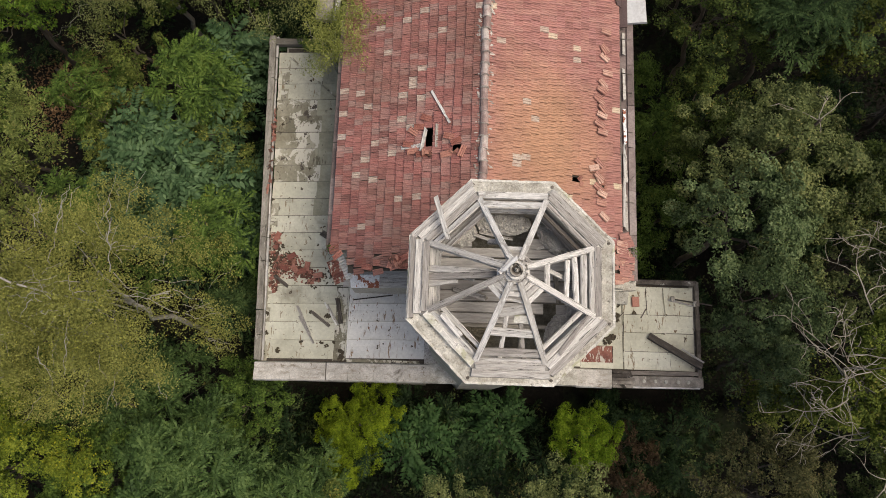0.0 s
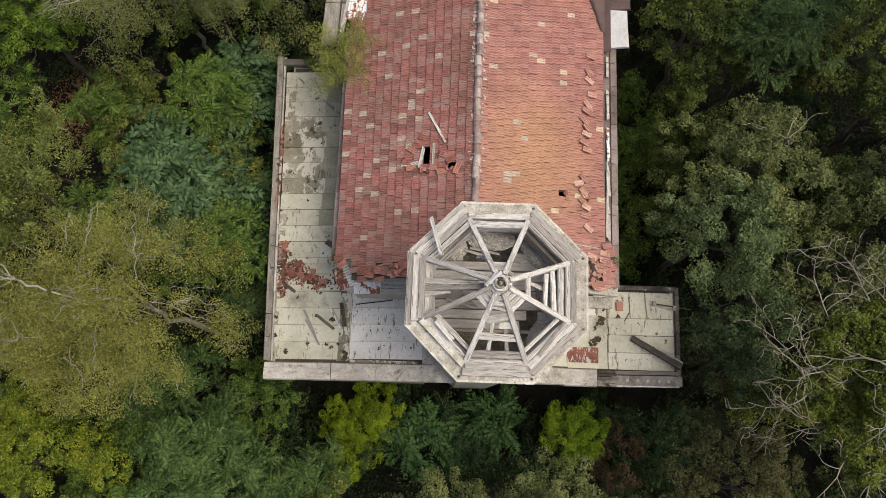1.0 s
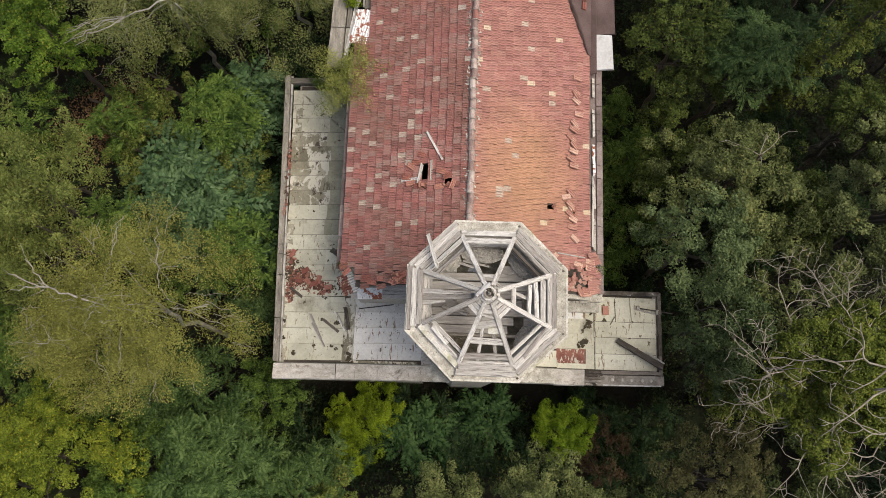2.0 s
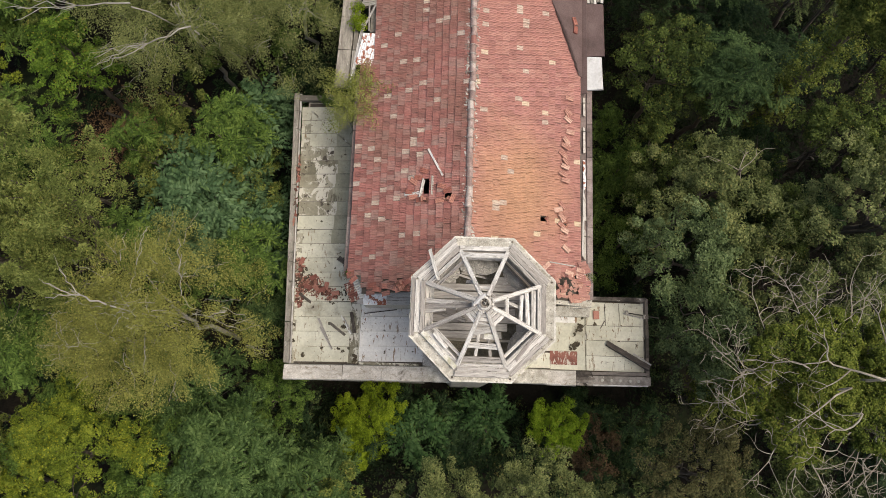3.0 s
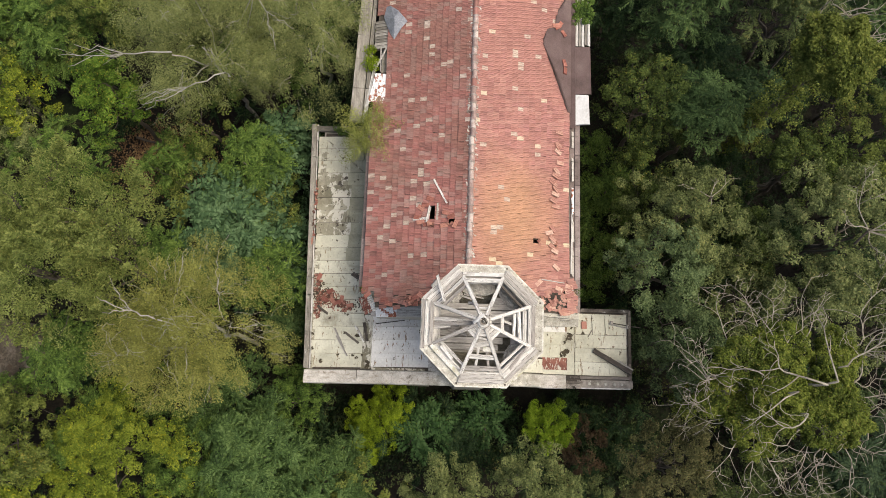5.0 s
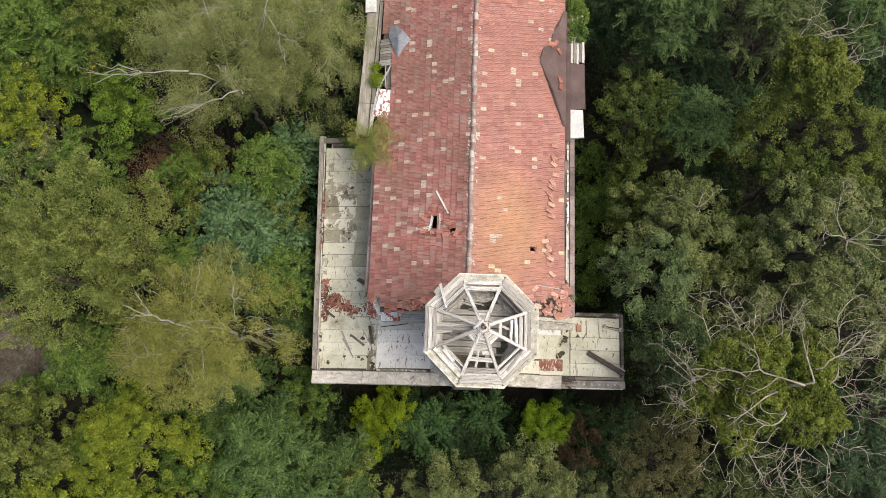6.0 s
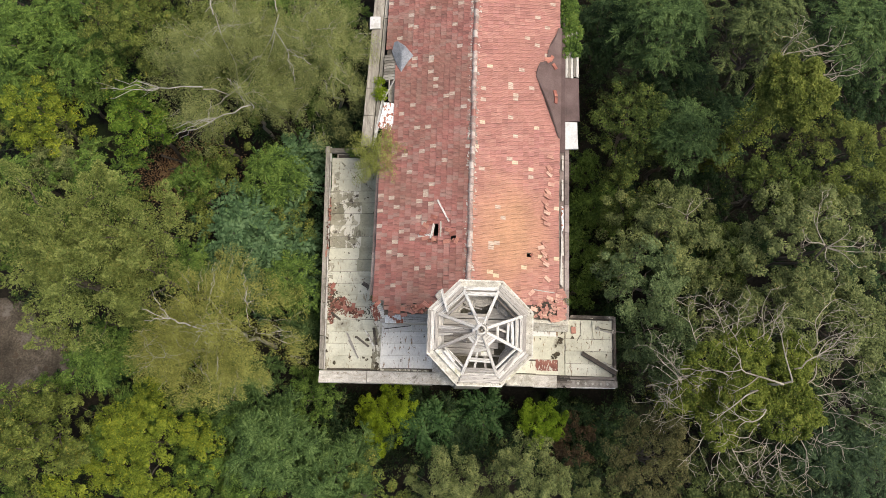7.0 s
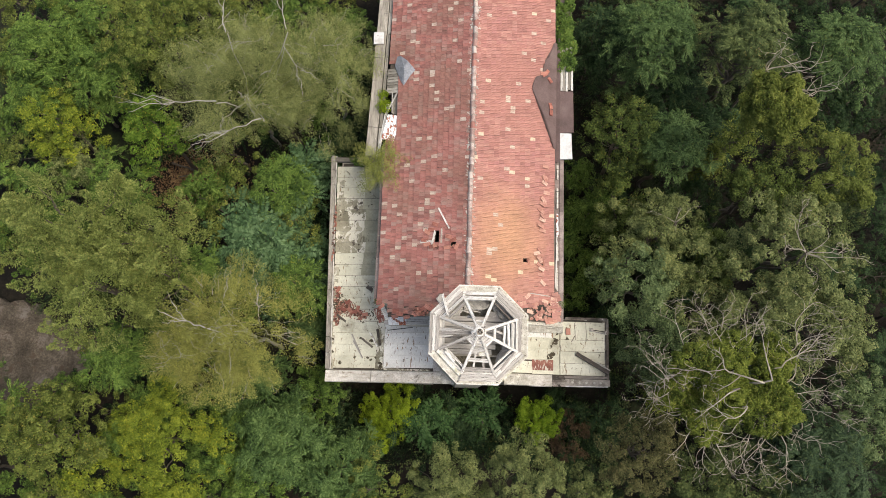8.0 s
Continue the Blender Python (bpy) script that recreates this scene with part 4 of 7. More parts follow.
def corrugated(width, length, ribs, seed):
    bm = bmesh.new()
    rows = []
    n = ribs * 4
    for j in range(5):
        row = []
        for i in range(n + 1):
            x = width * (i / n - 0.5)
            row.append(bm.verts.new((x, length * (j / 4 - 0.5), 0.022 * math.sin(2 * math.pi * i / 4) + 0.03 * noise.noise(Vector((x * 2, j, seed))))))
        rows.append(row)
    for a, b in zip(rows, rows[1:]):
        for i in range(n):
            bm.faces.new((a[i], a[i + 1], b[i + 1], b[i]))
    ext = bmesh.ops.extrude_face_region(bm, geom=bm.faces[:])
    for v in ext["geom"]:
        if isinstance(v, bmesh.types.BMVert):
            v.co.z -= 0.006
    bmesh.ops.recalc_face_normals(bm, faces=bm.faces[:])
    return bm


def build_eaves():
    rng = random.Random(21)
    gz = roof_z(EAVE_E) - 0.28
    # east gutter: pale lining and brown outer flashing, in lengths
    y = 4.2
    k = 0
    while y < 13.6:
        L = min(1.55, 13.7 - y)
        part("gutter", rough_board(L - 0.02, 0.26, 0.05, 300 + k, 6, 0.3), M_GUTTER, house, "brown metal gutter flashing", pose(6.12, y + L / 2, gz - 0.02, 0, 0, 90))
        part("gutter_lining", rough_board((L - 0.05) * (0.62 + 0.38 * rng.random()), 0.09 + 0.06 * rng.random(), 0.04, 330 + k, 10, 2.2), M_CONCRETE if k % 3 else M_RUST_WHITE, house, "flaking pale gutter lining", pose(5.88, y + L / 2, gz + 0.03, 0, 6, 90))
        y += L
        k += 1
    for yb in (5.3, 6.9, 7.7, 9.4, 10.9, 11.6, 12.9):
        board("gutter_bracket", house, (5.78, yb, gz + 0.07), (6.15, yb + 0.05 * math.sin(yb * 9), gz + 0.03), 0.03, 0.02, M_WOOD_DARK)
    board("fascia", house, (5.70, 4.1, gz + 0.06), (5.70, NORTH, gz + 0.06), 0.07, 0.2, M_WOOD_DARK, "dark eaves board")
    board("eaves_plank", house, (5.80, 6.0, gz + 0.12), (5.84, 8.9, gz + 0.12), 0.09, 0.03, M_WOOD, "split grey plank in the gutter")
    part("corner_slab", rough_board(0.95, 0.45, 0.1, 371, 5, 0.6), M_MORTAR, house, "broken mortar corner slab", pose(5.75, 4.05, gz - 0.1, 0, 0, 5))
    part("corner_slab", rough_board(3.2, 0.3, 0.12, 372, 7, 0.5), M_MORTAR, house, "broken mortar edge", pose(4.3, 4.02, roof_z(4.3) - 0.18, 0, 0, 0) @ pose(0, 0, 0, 0, PITCH, 0))
    part("gutter_bed", box_mesh((0.62, 9.6, 0.06), pose(5.93, 8.95, gz - 0.09)), M_GUTTER, house, "brown metal gutter bed")
    # the white and brown boxed gutter further along
    part("boxed_gutter", rough_board(1.55, 0.78, 0.12, 373, 5, 0.15), M_SHEET_WHITE, house, "white sheet gutter cover", pose(6.32, 14.3, gz + 0.08, 0, 0, 92))
    part("boxed_gutter", rough_board(2.55, 0.92, 0.12, 374, 5, 0.15), M_TAR, house, "brown felt gutter cover", pose(6.34, 16.4, gz + 0.06, 0, 0, 91))
    part("felt_apron", rough_board(7.3, 0.36, 0.05, 376, 9, 0.2), M_TAR, house, "brown felt lapped over the eaves", pose(5.82, 16.95, gz + 0.16, 0, 0, 90) @ pose(0, 0, 0, -12, 0, 0))
    for k in range(6):
        board("gutter_board", house, (5.95 + 0.15 * k, 17.7 + 0.1 * rng.random(), gz + 0.05), (5.93 + 0.15 * k, 20.6, gz + 0.05), 0.14, 0.05, M_WOOD if k % 2 else M_WOOD_GREY, "grey gutter board")
    part("boxed_gutter", rough_board(10.0, 0.8, 0.1, 375, 9, 0.3), M_GUTTER, house, "brown felt gutter cover", pose(6.3, 25.7, gz, 0, 0, 90))
    # bare felt where the tiles are gone
    bm = bmesh.new()
    edge = [(5.74, 20.6), (5.55, 20.56), (5.31, 19.61), (5.04, 19.33), (4.94, 18.82), (4.84, 18.37), (4.44, 18.17), (4.28, 17.34), (4.62, 16.68), (5.0, 15.92), (5.2, 15.4), (5.48, 14.52), (5.6, 14.05), (5.74, 14.0)]
    fine = []
    for (xa, ya), (xb, yb) in zip(edge, edge[1:]):
        for u in range(8):
            s = u / 8
            fine.append((xa + (xb - xa) * s + 0.035 * (u % 2) + 0.09 * noise.noise(Vector((ya * 3 + u * 1.7, 1, 5))), ya + (yb - ya) * s))
    fine.append(edge[-1])
    bm.faces.new([bm.verts.new(on_slope(x, yy, 0.10)) for x, yy in fine])
    bmesh.ops.triangulate(bm, faces=bm.faces[:])
    ext = bmesh.ops.extrude_face_region(bm, geom=bm.faces[:])
    for v in ext["geom"]:
        if isinstance(v, bmesh.types.BMVert):
            v.co.z -= 0.04
    bmesh.ops.recalc_face_normals(bm, faces=bm.faces[:])
    part("felt_patch", bm, M_TAR, house, "bare brown roofing felt where tiles slid off")
    for m in (slope_matrix("e", 4.72, 18.42, 0.12, 15), slope_matrix("e", 4.84, 18.3, 0.13, 40), slope_matrix("e", 5.0, 18.4, 0.12, 60), slope_matrix("e", 5.2, 18.3, 0.12, -55), slope_matrix("e", 5.3, 16.75, 0.12, -75), slope_matrix("e", 5.4, 16.35, 0.12, -98)):
        loose_tile(m, "slipped orange clay tile on bare roofing felt")
    # west eave: narrow grey gutter over the low wing
    wz = roof_z(EAVE_W) - 0.25
    y = 4.8
    k = 0
    while y < 13.2:
        part("gutter", rough_board(1.28, 0.24, 0.05, 400 + k, 5, 0.25), M_GUTTER, house, "brown metal gutter flashing", pose(-4.13, y + 0.65, wz, 0, 0, 90))
        y += 1.3
        k += 1
    # stone ledge with old boards along the north-west eave
    y = 13.4
    k = 0
    while y < 24.5:
        L = 1.3 + 0.5 * rng.random()
        part("ledge_board", rough_board(L - 0.006, 0.66, 0.2, 430 + k, 6, 0.25), M_LEDGE, house, "weathered grey ledge slab", pose(-4.88 + 0.055 * (y - 13.4) * 0.6, y + L / 2, wz - 0.12, 0, 0, 88))
        part("gutter_board", rough_board(L - 0.02, 0.2, 0.06, 460 + k, 6, 0.8), M_WOOD_GREY, house, "grey gutter board", pose(-4.42 + 0.03 * (y - 13.4), y + L / 2, wz - 0.02, 0, 0, 88.5))
        y += L
        k += 1
    board("gutter_board", house, (-4.5, 13.3, wz + 0.02), (-4.05, 16.6, wz + 0.02), 0.16, 0.05, M_WOOD_PALE, "bleached gutter board")
    part("ledge_cover", rough_board(0.75, 0.62, 0.06, 481, 5, 0.3), M_SHEET_WHITE, house, "white sheet on the ledge", pose(-4.80, 20.75, wz + 0.08, 0, 0, 92))
    for k in range(9):
        board("roof_board", house, (-4.15, 17.25 + 0.17 * k, roof_z(-4.1) - 0.02), (-3.25, 17.22 + 0.17 * k, roof_z(-3.25) - 0.03), 0.155, 0.03, M_WOOD_GREY, "bare grey roof board")
    board("batten", house, (-4.1, 15.95, roof_z(-4.1)), (-3.45, 17.2, roof_z(-3.4)), 0.09, 0.05, M_WOOD)
    board("batten", house, (-3.75, 15.9, roof_z(-3.75)), (-3.8, 17.2, roof_z(-3.8)), 0.07, 0.05, M_WOOD)
    part("roof_patch", corrugated(0.95, 1.5, 8, 3), M_RUST_WHITE, house, "corrugated white sheet with rust", pose(-3.75, 15.0, roof_z(-3.75) + 0.03, 0, -PITCH, 0) @ pose(0, 0, 0, 0, 0, -14))
    # a torn zinc sheet folded up over the tiles
    bm = bmesh.new()
    pts = [(-3.60, 19.35, 0.10), (-3.38, 19.28, 0.22), (-2.95, 18.85, 0.34), (-2.46, 18.22, 0.24), (-2.75, 17.95, 0.20), (-3.12, 17.45, 0.10), (-3.36, 17.85, 0.10), (-3.72, 18.8, 0.08)]
    mid = bm.verts.new(on_slope(-3.12, 18.40, 0.42))
    ring = [bm.verts.new(on_slope(x, yy, h)) for x, yy, h in pts]
    for a, b in zip(ring, ring[1:] + ring[:1]):
        bm.faces.new((a, b, mid))
    ext = bmesh.ops.extrude_face_region(bm, geom=bm.faces[:])
    for v in ext["geom"]:
        if isinstance(v, bmesh.types.BMVert):
            v.co.z -= 0.012
    bmesh.ops.recalc_face_normals(bm, faces=bm.faces[:])
    part("torn_sheet", bm, M_ZINC, house, "torn zinc sheet bent up over the tiles")
    # brown wall flashing and scrap sheets at the foot of the gable
    part("flashing", rough_board(2.9, 0.62, 0.05, 490, 6, 0.2), M_WOOD, house, "grey-brown weathered flashing board", pose(-2.25, 4.10, 10.43, 6, 0, 1))
    part("flashing", rough_board(4.4, 0.5, 0.05, 491, 6, 0.3), M_MORTAR, house, "grey mortar flashing", pose(4.6, 4.12, FLAT + 0.25, 20, 0, 0))
    part("apron_wall", box_mesh((2.8, 0.85, 10.38 - FLAT), pose(-2.25, 4.43, (FLAT + 10.38) / 2)), M_WALL, house)


build_tiles("w")
build_tiles("e")
build_ridge()
build_eaves()

# tiles that slid down the east slope
SLID = random.Random(31)
for sx, sy, turn in ((5.1, 12.95, 8), (5.12, 12.4, 40), (5.1, 12.3, 55), (5.06, 11.93, 35), (5.13, 11.36, 2), (5.0, 11.05, 40), (5.1, 10.95, 55), (4.91, 10.69, 20), (4.87, 10.32, 30),
                     (4.8, 10.4, 15), (4.98, 10.06, 40), (4.9, 9.81, 12), (4.81, 9.5, 22), (4.9, 9.16, 4), (4.83, 8.14, 40), (4.6, 7.79, -28), (4.8, 7.65, 30), (4.87, 7.6, 60),
                     (4.79, 7.31, 35), (4.88, 6.98, 20), (4.86, 6.67, 3), (5.0, 6.35, 30)):
    loose_tile(slope_matrix("e", sx - 0.17, sy + SLID.uniform(-0.05, 0.05), 0.085 + SLID.uniform(0, 0.05), -turn - SLID.uniform(0, 12)) @ pose(0, 0, 0, SLID.uniform(-5, 5), SLID.uniform(-5, 2), 0), "slipped faded orange clay tile lying on the tiled roof", "s")
for sx, sy, turn, lift in ((5.62, 5.12, -8, 0.08), (5.55, 4.88, 6, 0.07), (5.45, 4.25, -5, 0.08), (5.5, 4.05, 9, 0.06), (5.15, 5.25, -20, 0.07), (5.35, 5.0, 50, 0.06), (4.6, 4.9, 30, 0.06), (4.95, 4.55, 10, 0.06), (4.3, 4.6, -15, 0.05), (4.8, 4.25, 5, 0.07), (5.3, 4.3, -60, 0.09),
                           (3.9, 4.9, 20, 0.05), (4.2, 5.25, 45, 0.05), (3.6, 4.5, 0, 0.05)):
    loose_tile(slope_matrix("e", sx - 0.2, sy, lift, turn), "broken faded clay tile in the heap at the roof corner", "s")
# tiles slipped over the eaves into the gutter at the corner
for k in range(15):
    sx, sy = 5.62 + 0.17 * (k % 2) + SLID.uniform(-0.05, 0.05), 4.12 + 0.105 * k + SLID.uniform(-0.04, 0.04)
    loose_tile(slope_matrix("e", sx - 0.12, sy, 0.05 + 0.03 * (k % 3), SLID.uniform(-25, 25)) @ pose(0, 0, 0, SLID.uniform(-6, 6), SLID.uniform(-8, 0), 0), "faded orange clay tile slipped over the eaves", "e" if k % 3 else "s")
for sx, sy, turn, lift in ((-3.75, 4.75, 40, 0.08), (-3.9, 4.95, 20, 0.02), (-2.9, 4.4, 10, 0.06), (-2.3, 4.3, 0, 0.05), (-2.0, 4.45, 75, 0.07), (-1.6, 4.35, -10, 0.06), (-1.4, 4.55, 30, 0.08),
                           (-1.75, 4.2, 15, 0.05), (-1.2, 4.4, -35, 0.08), (-1.05, 4.65, 60, 0.06), (-1.5, 4.15, -5, 0.03), (-2.7, 4.15, -12, 0.03)):
    loose_tile(slope_matrix("w", sx + 0.17, sy, lift, turn), "broken red clay tile in the heap by the gable")
# round the hole in the west slope
for sx, sy, turn in ((-0.95, 8.95, -20), (-1.15, 8.72, -5), (-1.38, 8.5, -35), (-1.5, 8.15, -8), (-1.35, 7.95, 5), (-1.05, 7.8, 2)):
    loose_tile(slope_matrix("w", sx + 0.17, sy, 0.06, turn), "broken red clay tile beside the roof hole")
loose_board("bleached batten lying on the red tiles", on_slope(-0.82, 9.92, 0.08), on_slope(-0.2, 8.75, 0.08), 0.09, 0.03, M_WOOD_PALE)
loose_board("grey board beside the roof hole", on_slope(-0.96, 8.66, 0.07), on_slope(-1.08, 7.95, 0.07), 0.13, 0.03, M_WOOD)
loose_board("old grey batten beside the roof hole", on_slope(-0.60, 8.80, 0.05), on_slope(-0.60, 7.98, 0.05), 0.10, 0.04, M_WOOD_GREY)
loose_board("grey lath lying on the red tiles", on_slope(-1.75, 8.1, 0.07), on_slope(-1.1, 8.1, 0.06), 0.14, 0.03, M_WOOD)
loose_board("pale lath at the roof corner", on_slope(4.3, 5.55, 0.08), on_slope(5.4, 5.5, 0.08), 0.05, 0.03, M_WOOD_PALE)

# scrap on the west flat roof
loose_board("grey plank lying on the metal roof", (-5.84, 3.42, FLAT + 0.07), (-5.3, 2.35, FLAT + 0.06), 0.11, 0.04, M_WOOD)
loose_board("grey plank lying on the metal roof", (-5.72, 3.02, FLAT + 0.09), (-5.12, 2.02, FLAT + 0.06), 0.09, 0.04, M_WOOD)
loose_board("short dark plank on the metal roof", (-5.28, 3.22, FLAT + 0.07), (-4.52, 2.66, FLAT + 0.07), 0.12, 0.04, M_WOOD_DARK)
loose_board("green-grey lath on the metal roof", (-4.8, 3.6, FLAT + 0.06), (-4.28, 2.72, FLAT + 0.06), 0.07, 0.03, M_SHEET_BLUE)
loose_board("green-grey lath on the metal roof", (-4.66, 3.5, FLAT + 0.08), (-4.2, 2.72, FLAT + 0.08), 0.05, 0.03, M_WOOD_PALE)
loose_board("rotten grey plank by the step", (-4.33, 3.8, FLAT + 0.07), (-4.1, 2.75, FLAT + 0.07), 0.16, 0.04, M_WOOD_DARK)
loose_board("dark batten among the broken tiles", (-6.8, 4.55, FLAT + 0.1), (-6.25, 4.15, FLAT + 0.08), 0.13, 0.06, M_WOOD_DARK)
loose_board("thin grey lath on the blue sheets", (-3.7, 3.72, FLAT + 0.11), (-2.2, 3.95, FLAT + 0.11), 0.05, 0.02, M_WOOD_DARK)
loose_board("grey block of broken timber on the metal roof", (-5.05, 6.3, FLAT + 0.1), (-4.75, 6.12, FLAT + 0.1), 0.24, 0.1, M_WOOD_DARK)


def shard_heap(cx, cy, cz, count, rx, ry, seed, label, mat=None, size=1.0):
    """A heap of broken tile pieces as one object."""
    rng = random.Random(seed)
    bm = bmesh.new()
    for k in range(count):
        a, r = rng.uniform(0, 6.28), math.sqrt(rng.random())
        x, y = cx + rx * r * math.cos(a), cy + ry * r * math.sin(a)
        L, W = size * rng.uniform(0.05, 0.22), size * rng.uniform(0.04, 0.15)
        m = pose(x, y, cz + 0.02 + rng.uniform(0, 0.06) * (1 - r), rng.uniform(-22, 22), rng.uniform(-22, 22), rng.uniform(0, 180))
        vs = add_box(bm, (L, W, 0.025), m)
        for v in vs:
            v.co += Vector((rng.uniform(-1, 1), rng.uniform(-1, 1), 0)) * 0.02
    ob = solo("tile_rubble", bm, mat or M_RUBBLE, label, "rubble", "rubble heaps", kind="stuff")
    return ob


M_RUBBLE = surface("broken clay", [(0.11, 0.055, 0.04), (0.22, 0.09, 0.068), (0.36, 0.175, 0.13)], coarse=3, fine=30, chance="island", spread=0.35)
shard_heap(-6.95, 5.75, FLAT, 42, 0.25, 0.5, 1, "broken red tiles heaped against the parapet")
shard_heap(-6.45, 5.05, FLAT, 55, 0.5, 0.32, 2, "broken red tiles scattered on the metal roof")
shard_heap(-6.8, 4.4, FLAT, 30, 0.16, 0.5, 3, "broken red tiles heaped against the parapet")
shard_heap(-5.75, 4.72, FLAT, 38, 0.5, 0.22, 4, "broken red tiles scattered on the metal roof")
shard_heap(-5.3, 4.5, FLAT, 18, 0.25, 0.2, 5, "broken tiles scattered on the metal roof")
shard_heap(-4.35, 8.2, FLAT, 40, 0.12, 0.4, 6, "broken red tiles below the eave")
shard_heap(-7.25, 9.6, FLAT + 0.26, 26, 0.08, 2.2, 7, "crumbs of red tile on the parapet")
shard_heap(-4.6, 4.7, FLAT, 50, 0.4, 0.4, 8, "broken tiles and dirt by the gable corner", M_MOSS, 0.4)
shard_heap(-6.7, 5.2, FLAT + 0.01, 110, 0.55, 0.65, 18, "dark moss and dirt among the broken tiles", M_MOSS, 0.45)
shard_heap(-6.3, 4.95, FLAT + 0.01, 160, 0.75, 0.5, 19, "small crumbs of broken red tile", None, 0.4)
shard_heap(-5.6, 4.6, FLAT + 0.01, 70, 0.7, 0.3, 20, "small crumbs of broken red tile", None, 0.4)
shard_heap(-3.95, 5.0, 11.3, 26, 0.2, 0.22, 9, "broken red tiles at the roof corner")
shard_heap(5.85, 4.8, 11.35, 40, 0.25, 0.5, 10, "broken tile crumbs in the gutter", M_TILE_SLID)
shard_heap(-0.8, 7.82, roof_z(-0.8) + 0.05, 8, 0.3, 0.08, 11, "broken tile pieces at the roof hole")
for sx, sy, turn in ((0.1, 8.16, 25), (-0.14, 8.22, -18), (0.2, 7.9, 70), (-0.2, 7.72, 8)):
    loose_tile(slope_matrix("w", sx + 0.12, sy, 0.06, turn), "broken red clay tile beside the small roof hole")
shard_heap(0.02, 7.72, roof_z(0.0) + 0.04, 6, 0.12, 0.08, 12, "broken tile pieces at the roof hole")
shard_heap(4.15, 7.25, roof_z(4.15) + 0.04, 4, 0.06, 0.15, 13, "broken tile pieces at the roof hole")
shard_heap(4.9, 7.1, roof_z(4.9) + 0.05, 12, 0.15, 0.5, 14, "broken tile pieces on the roof")
shard_heap(4.6, 4.6, roof_z(4.6) + 0.06, 60, 0.9, 0.5, 15, "broken tile pieces at the roof corner", M_TILE_SLID)
shard_heap(-1.5, 4.3, roof_z(-1.5) + 0.06, 30, 0.5, 0.2, 16, "broken tile pieces by the gable")
solo("corrugated_sheet", corrugated(0.85, 0.62, 8, 7), M_RUST, "rusty corrugated sheet leaning on the gable wall corner", "metal sheet", "scrap sheets",
           m=pose(-3.86, 4.34, 10.50, 5, 6, -66))
solo("metal_sheet", rough_board(1.0, 0.48, 0.03, 520, 6, 0.4), M_RUST_WHITE, "white sheet flaking to rust on the flashing", "metal sheet", "scrap sheets", m=pose(-2.97, 4.0, 10.485, 6, 0, 2))
solo("corrugated_sheet", corrugated(0.85, 0.24, 8, 9), M_SHEET_CREAM, "white ribbed strip of torn corrugated sheet", "metal sheet", "scrap sheets", m=pose(-3.66, 4.42, 10.56, 5, 6, -66))
for x, y, turn, tilt in ((-6.35, 5.25, 30, 8), (-6.15, 5.0, -50, 12), (-5.95, 4.72, 15, 6), (-5.6, 4.78, 80, 10), (-6.6, 4.95, -20, 14), (-5.3, 4.6, 10, 5), (-6.9, 5.95, 60, 10)):
    loose_tile(pose(x, y, FLAT + 0.08, tilt, -tilt, turn), "whole red clay tile fallen on the metal roof")


def dirt_clump(x, y, z, r, seed, label="clump of dark moss and rotting leaves", mat=None):
    rng = random.Random(seed)
    bm = bmesh.new()
    for k in range(9):
        a = rng.uniform(0, 6.28)
        d = r * 0.7 * math.sqrt(rng.random())
        s = r * rng.uniform(0.25, 0.55)
        bmesh.ops.create_icosphere(bm, subdivisions=1, radius=s, matrix=pose(x + d * math.cos(a), y + d * math.sin(a), z, 0, 0, rng.uniform(0, 90)) @ Matrix.Diagonal((1, rng.uniform(0.5, 1), 0.35, 1)))
    for v in bm.verts:
        v.co += Vector((rng.uniform(-1, 1), rng.uniform(-1, 1), rng.uniform(-0.3, 0.3))) * r * 0.13
    solo("moss_clump", bm, mat or M_MOSS, label, "moss", "moss clumps")


for k, (x, y, r) in enumerate(((-4.82, 2.06, 0.09), (-4.62, 1.94, 0.09), (-4.35, 2.08, 0.08), (-4.06, 1.66, 0.17), (-4.05, 1.5, 0.13), (-6.48, 1.72, 0.13), (-5.61, 2.05, 0.09), (-4.6, 3.1, 0.13),
                               (-5.33, 3.2, 0.08), (-4.72, 3.05, 0.1), (-5.35, 4.2, 0.08), (-5.2, 4.15, 0.09), (-4.3, 2.5, 0.05))):
    dirt_clump(x, y, FLAT + 0.03, r, 600 + k)
for k, (x, y, r) in enumerate(((6.3, 4.3, 0.16), (6.15, 4.4, 0.13), (6.45, 4.2, 0.12), (6.4, 3.5, 0.12), (6.25, 3.3, 0.14), (6.1, 2.6, 0.17), (6.25, 2.65, 0.13), (7.05, 3.6, 0.11), (7.2, 4.75, 0.14), (7.6, 4.72, 0.12), (7.7, 2.75, 0.04), (6.45, 3.85, 0.07))):
    dirt_clump(x, y, FLAT + 0.04, r, 640 + k)
DIRT = random.Random(90)
for k, (x, y, r) in enumerate(((6.5, 4.3, 0.2), (6.6, 4.1, 0.13), (6.38, 3.5, 0.18), (6.42, 3.3, 0.12), (6.02, 2.5, 0.2), (6.2, 2.62, 0.12), (6.45, 3.85, 0.09), (6.1, 3.1, 0.08))):
    dirt_clump(x, y, FLAT + 0.05, r, 840 + k)
for k in range(18):
    dirt_clump(DIRT.uniform(-7.2, -4.5), DIRT.uniform(5.5, 13.6), FLAT + 0.03, DIRT.uniform(0.03, 0.07), 700 + k)
for k in range(16):
    dirt_clump(-7.0 - 0.036 * k * 0.7 + DIRT.uniform(-0.08, 0.08), 1.6 + 0.75 * k, FLAT + 0.06, DIRT.uniform(0.05, 0.13), 760 + k)
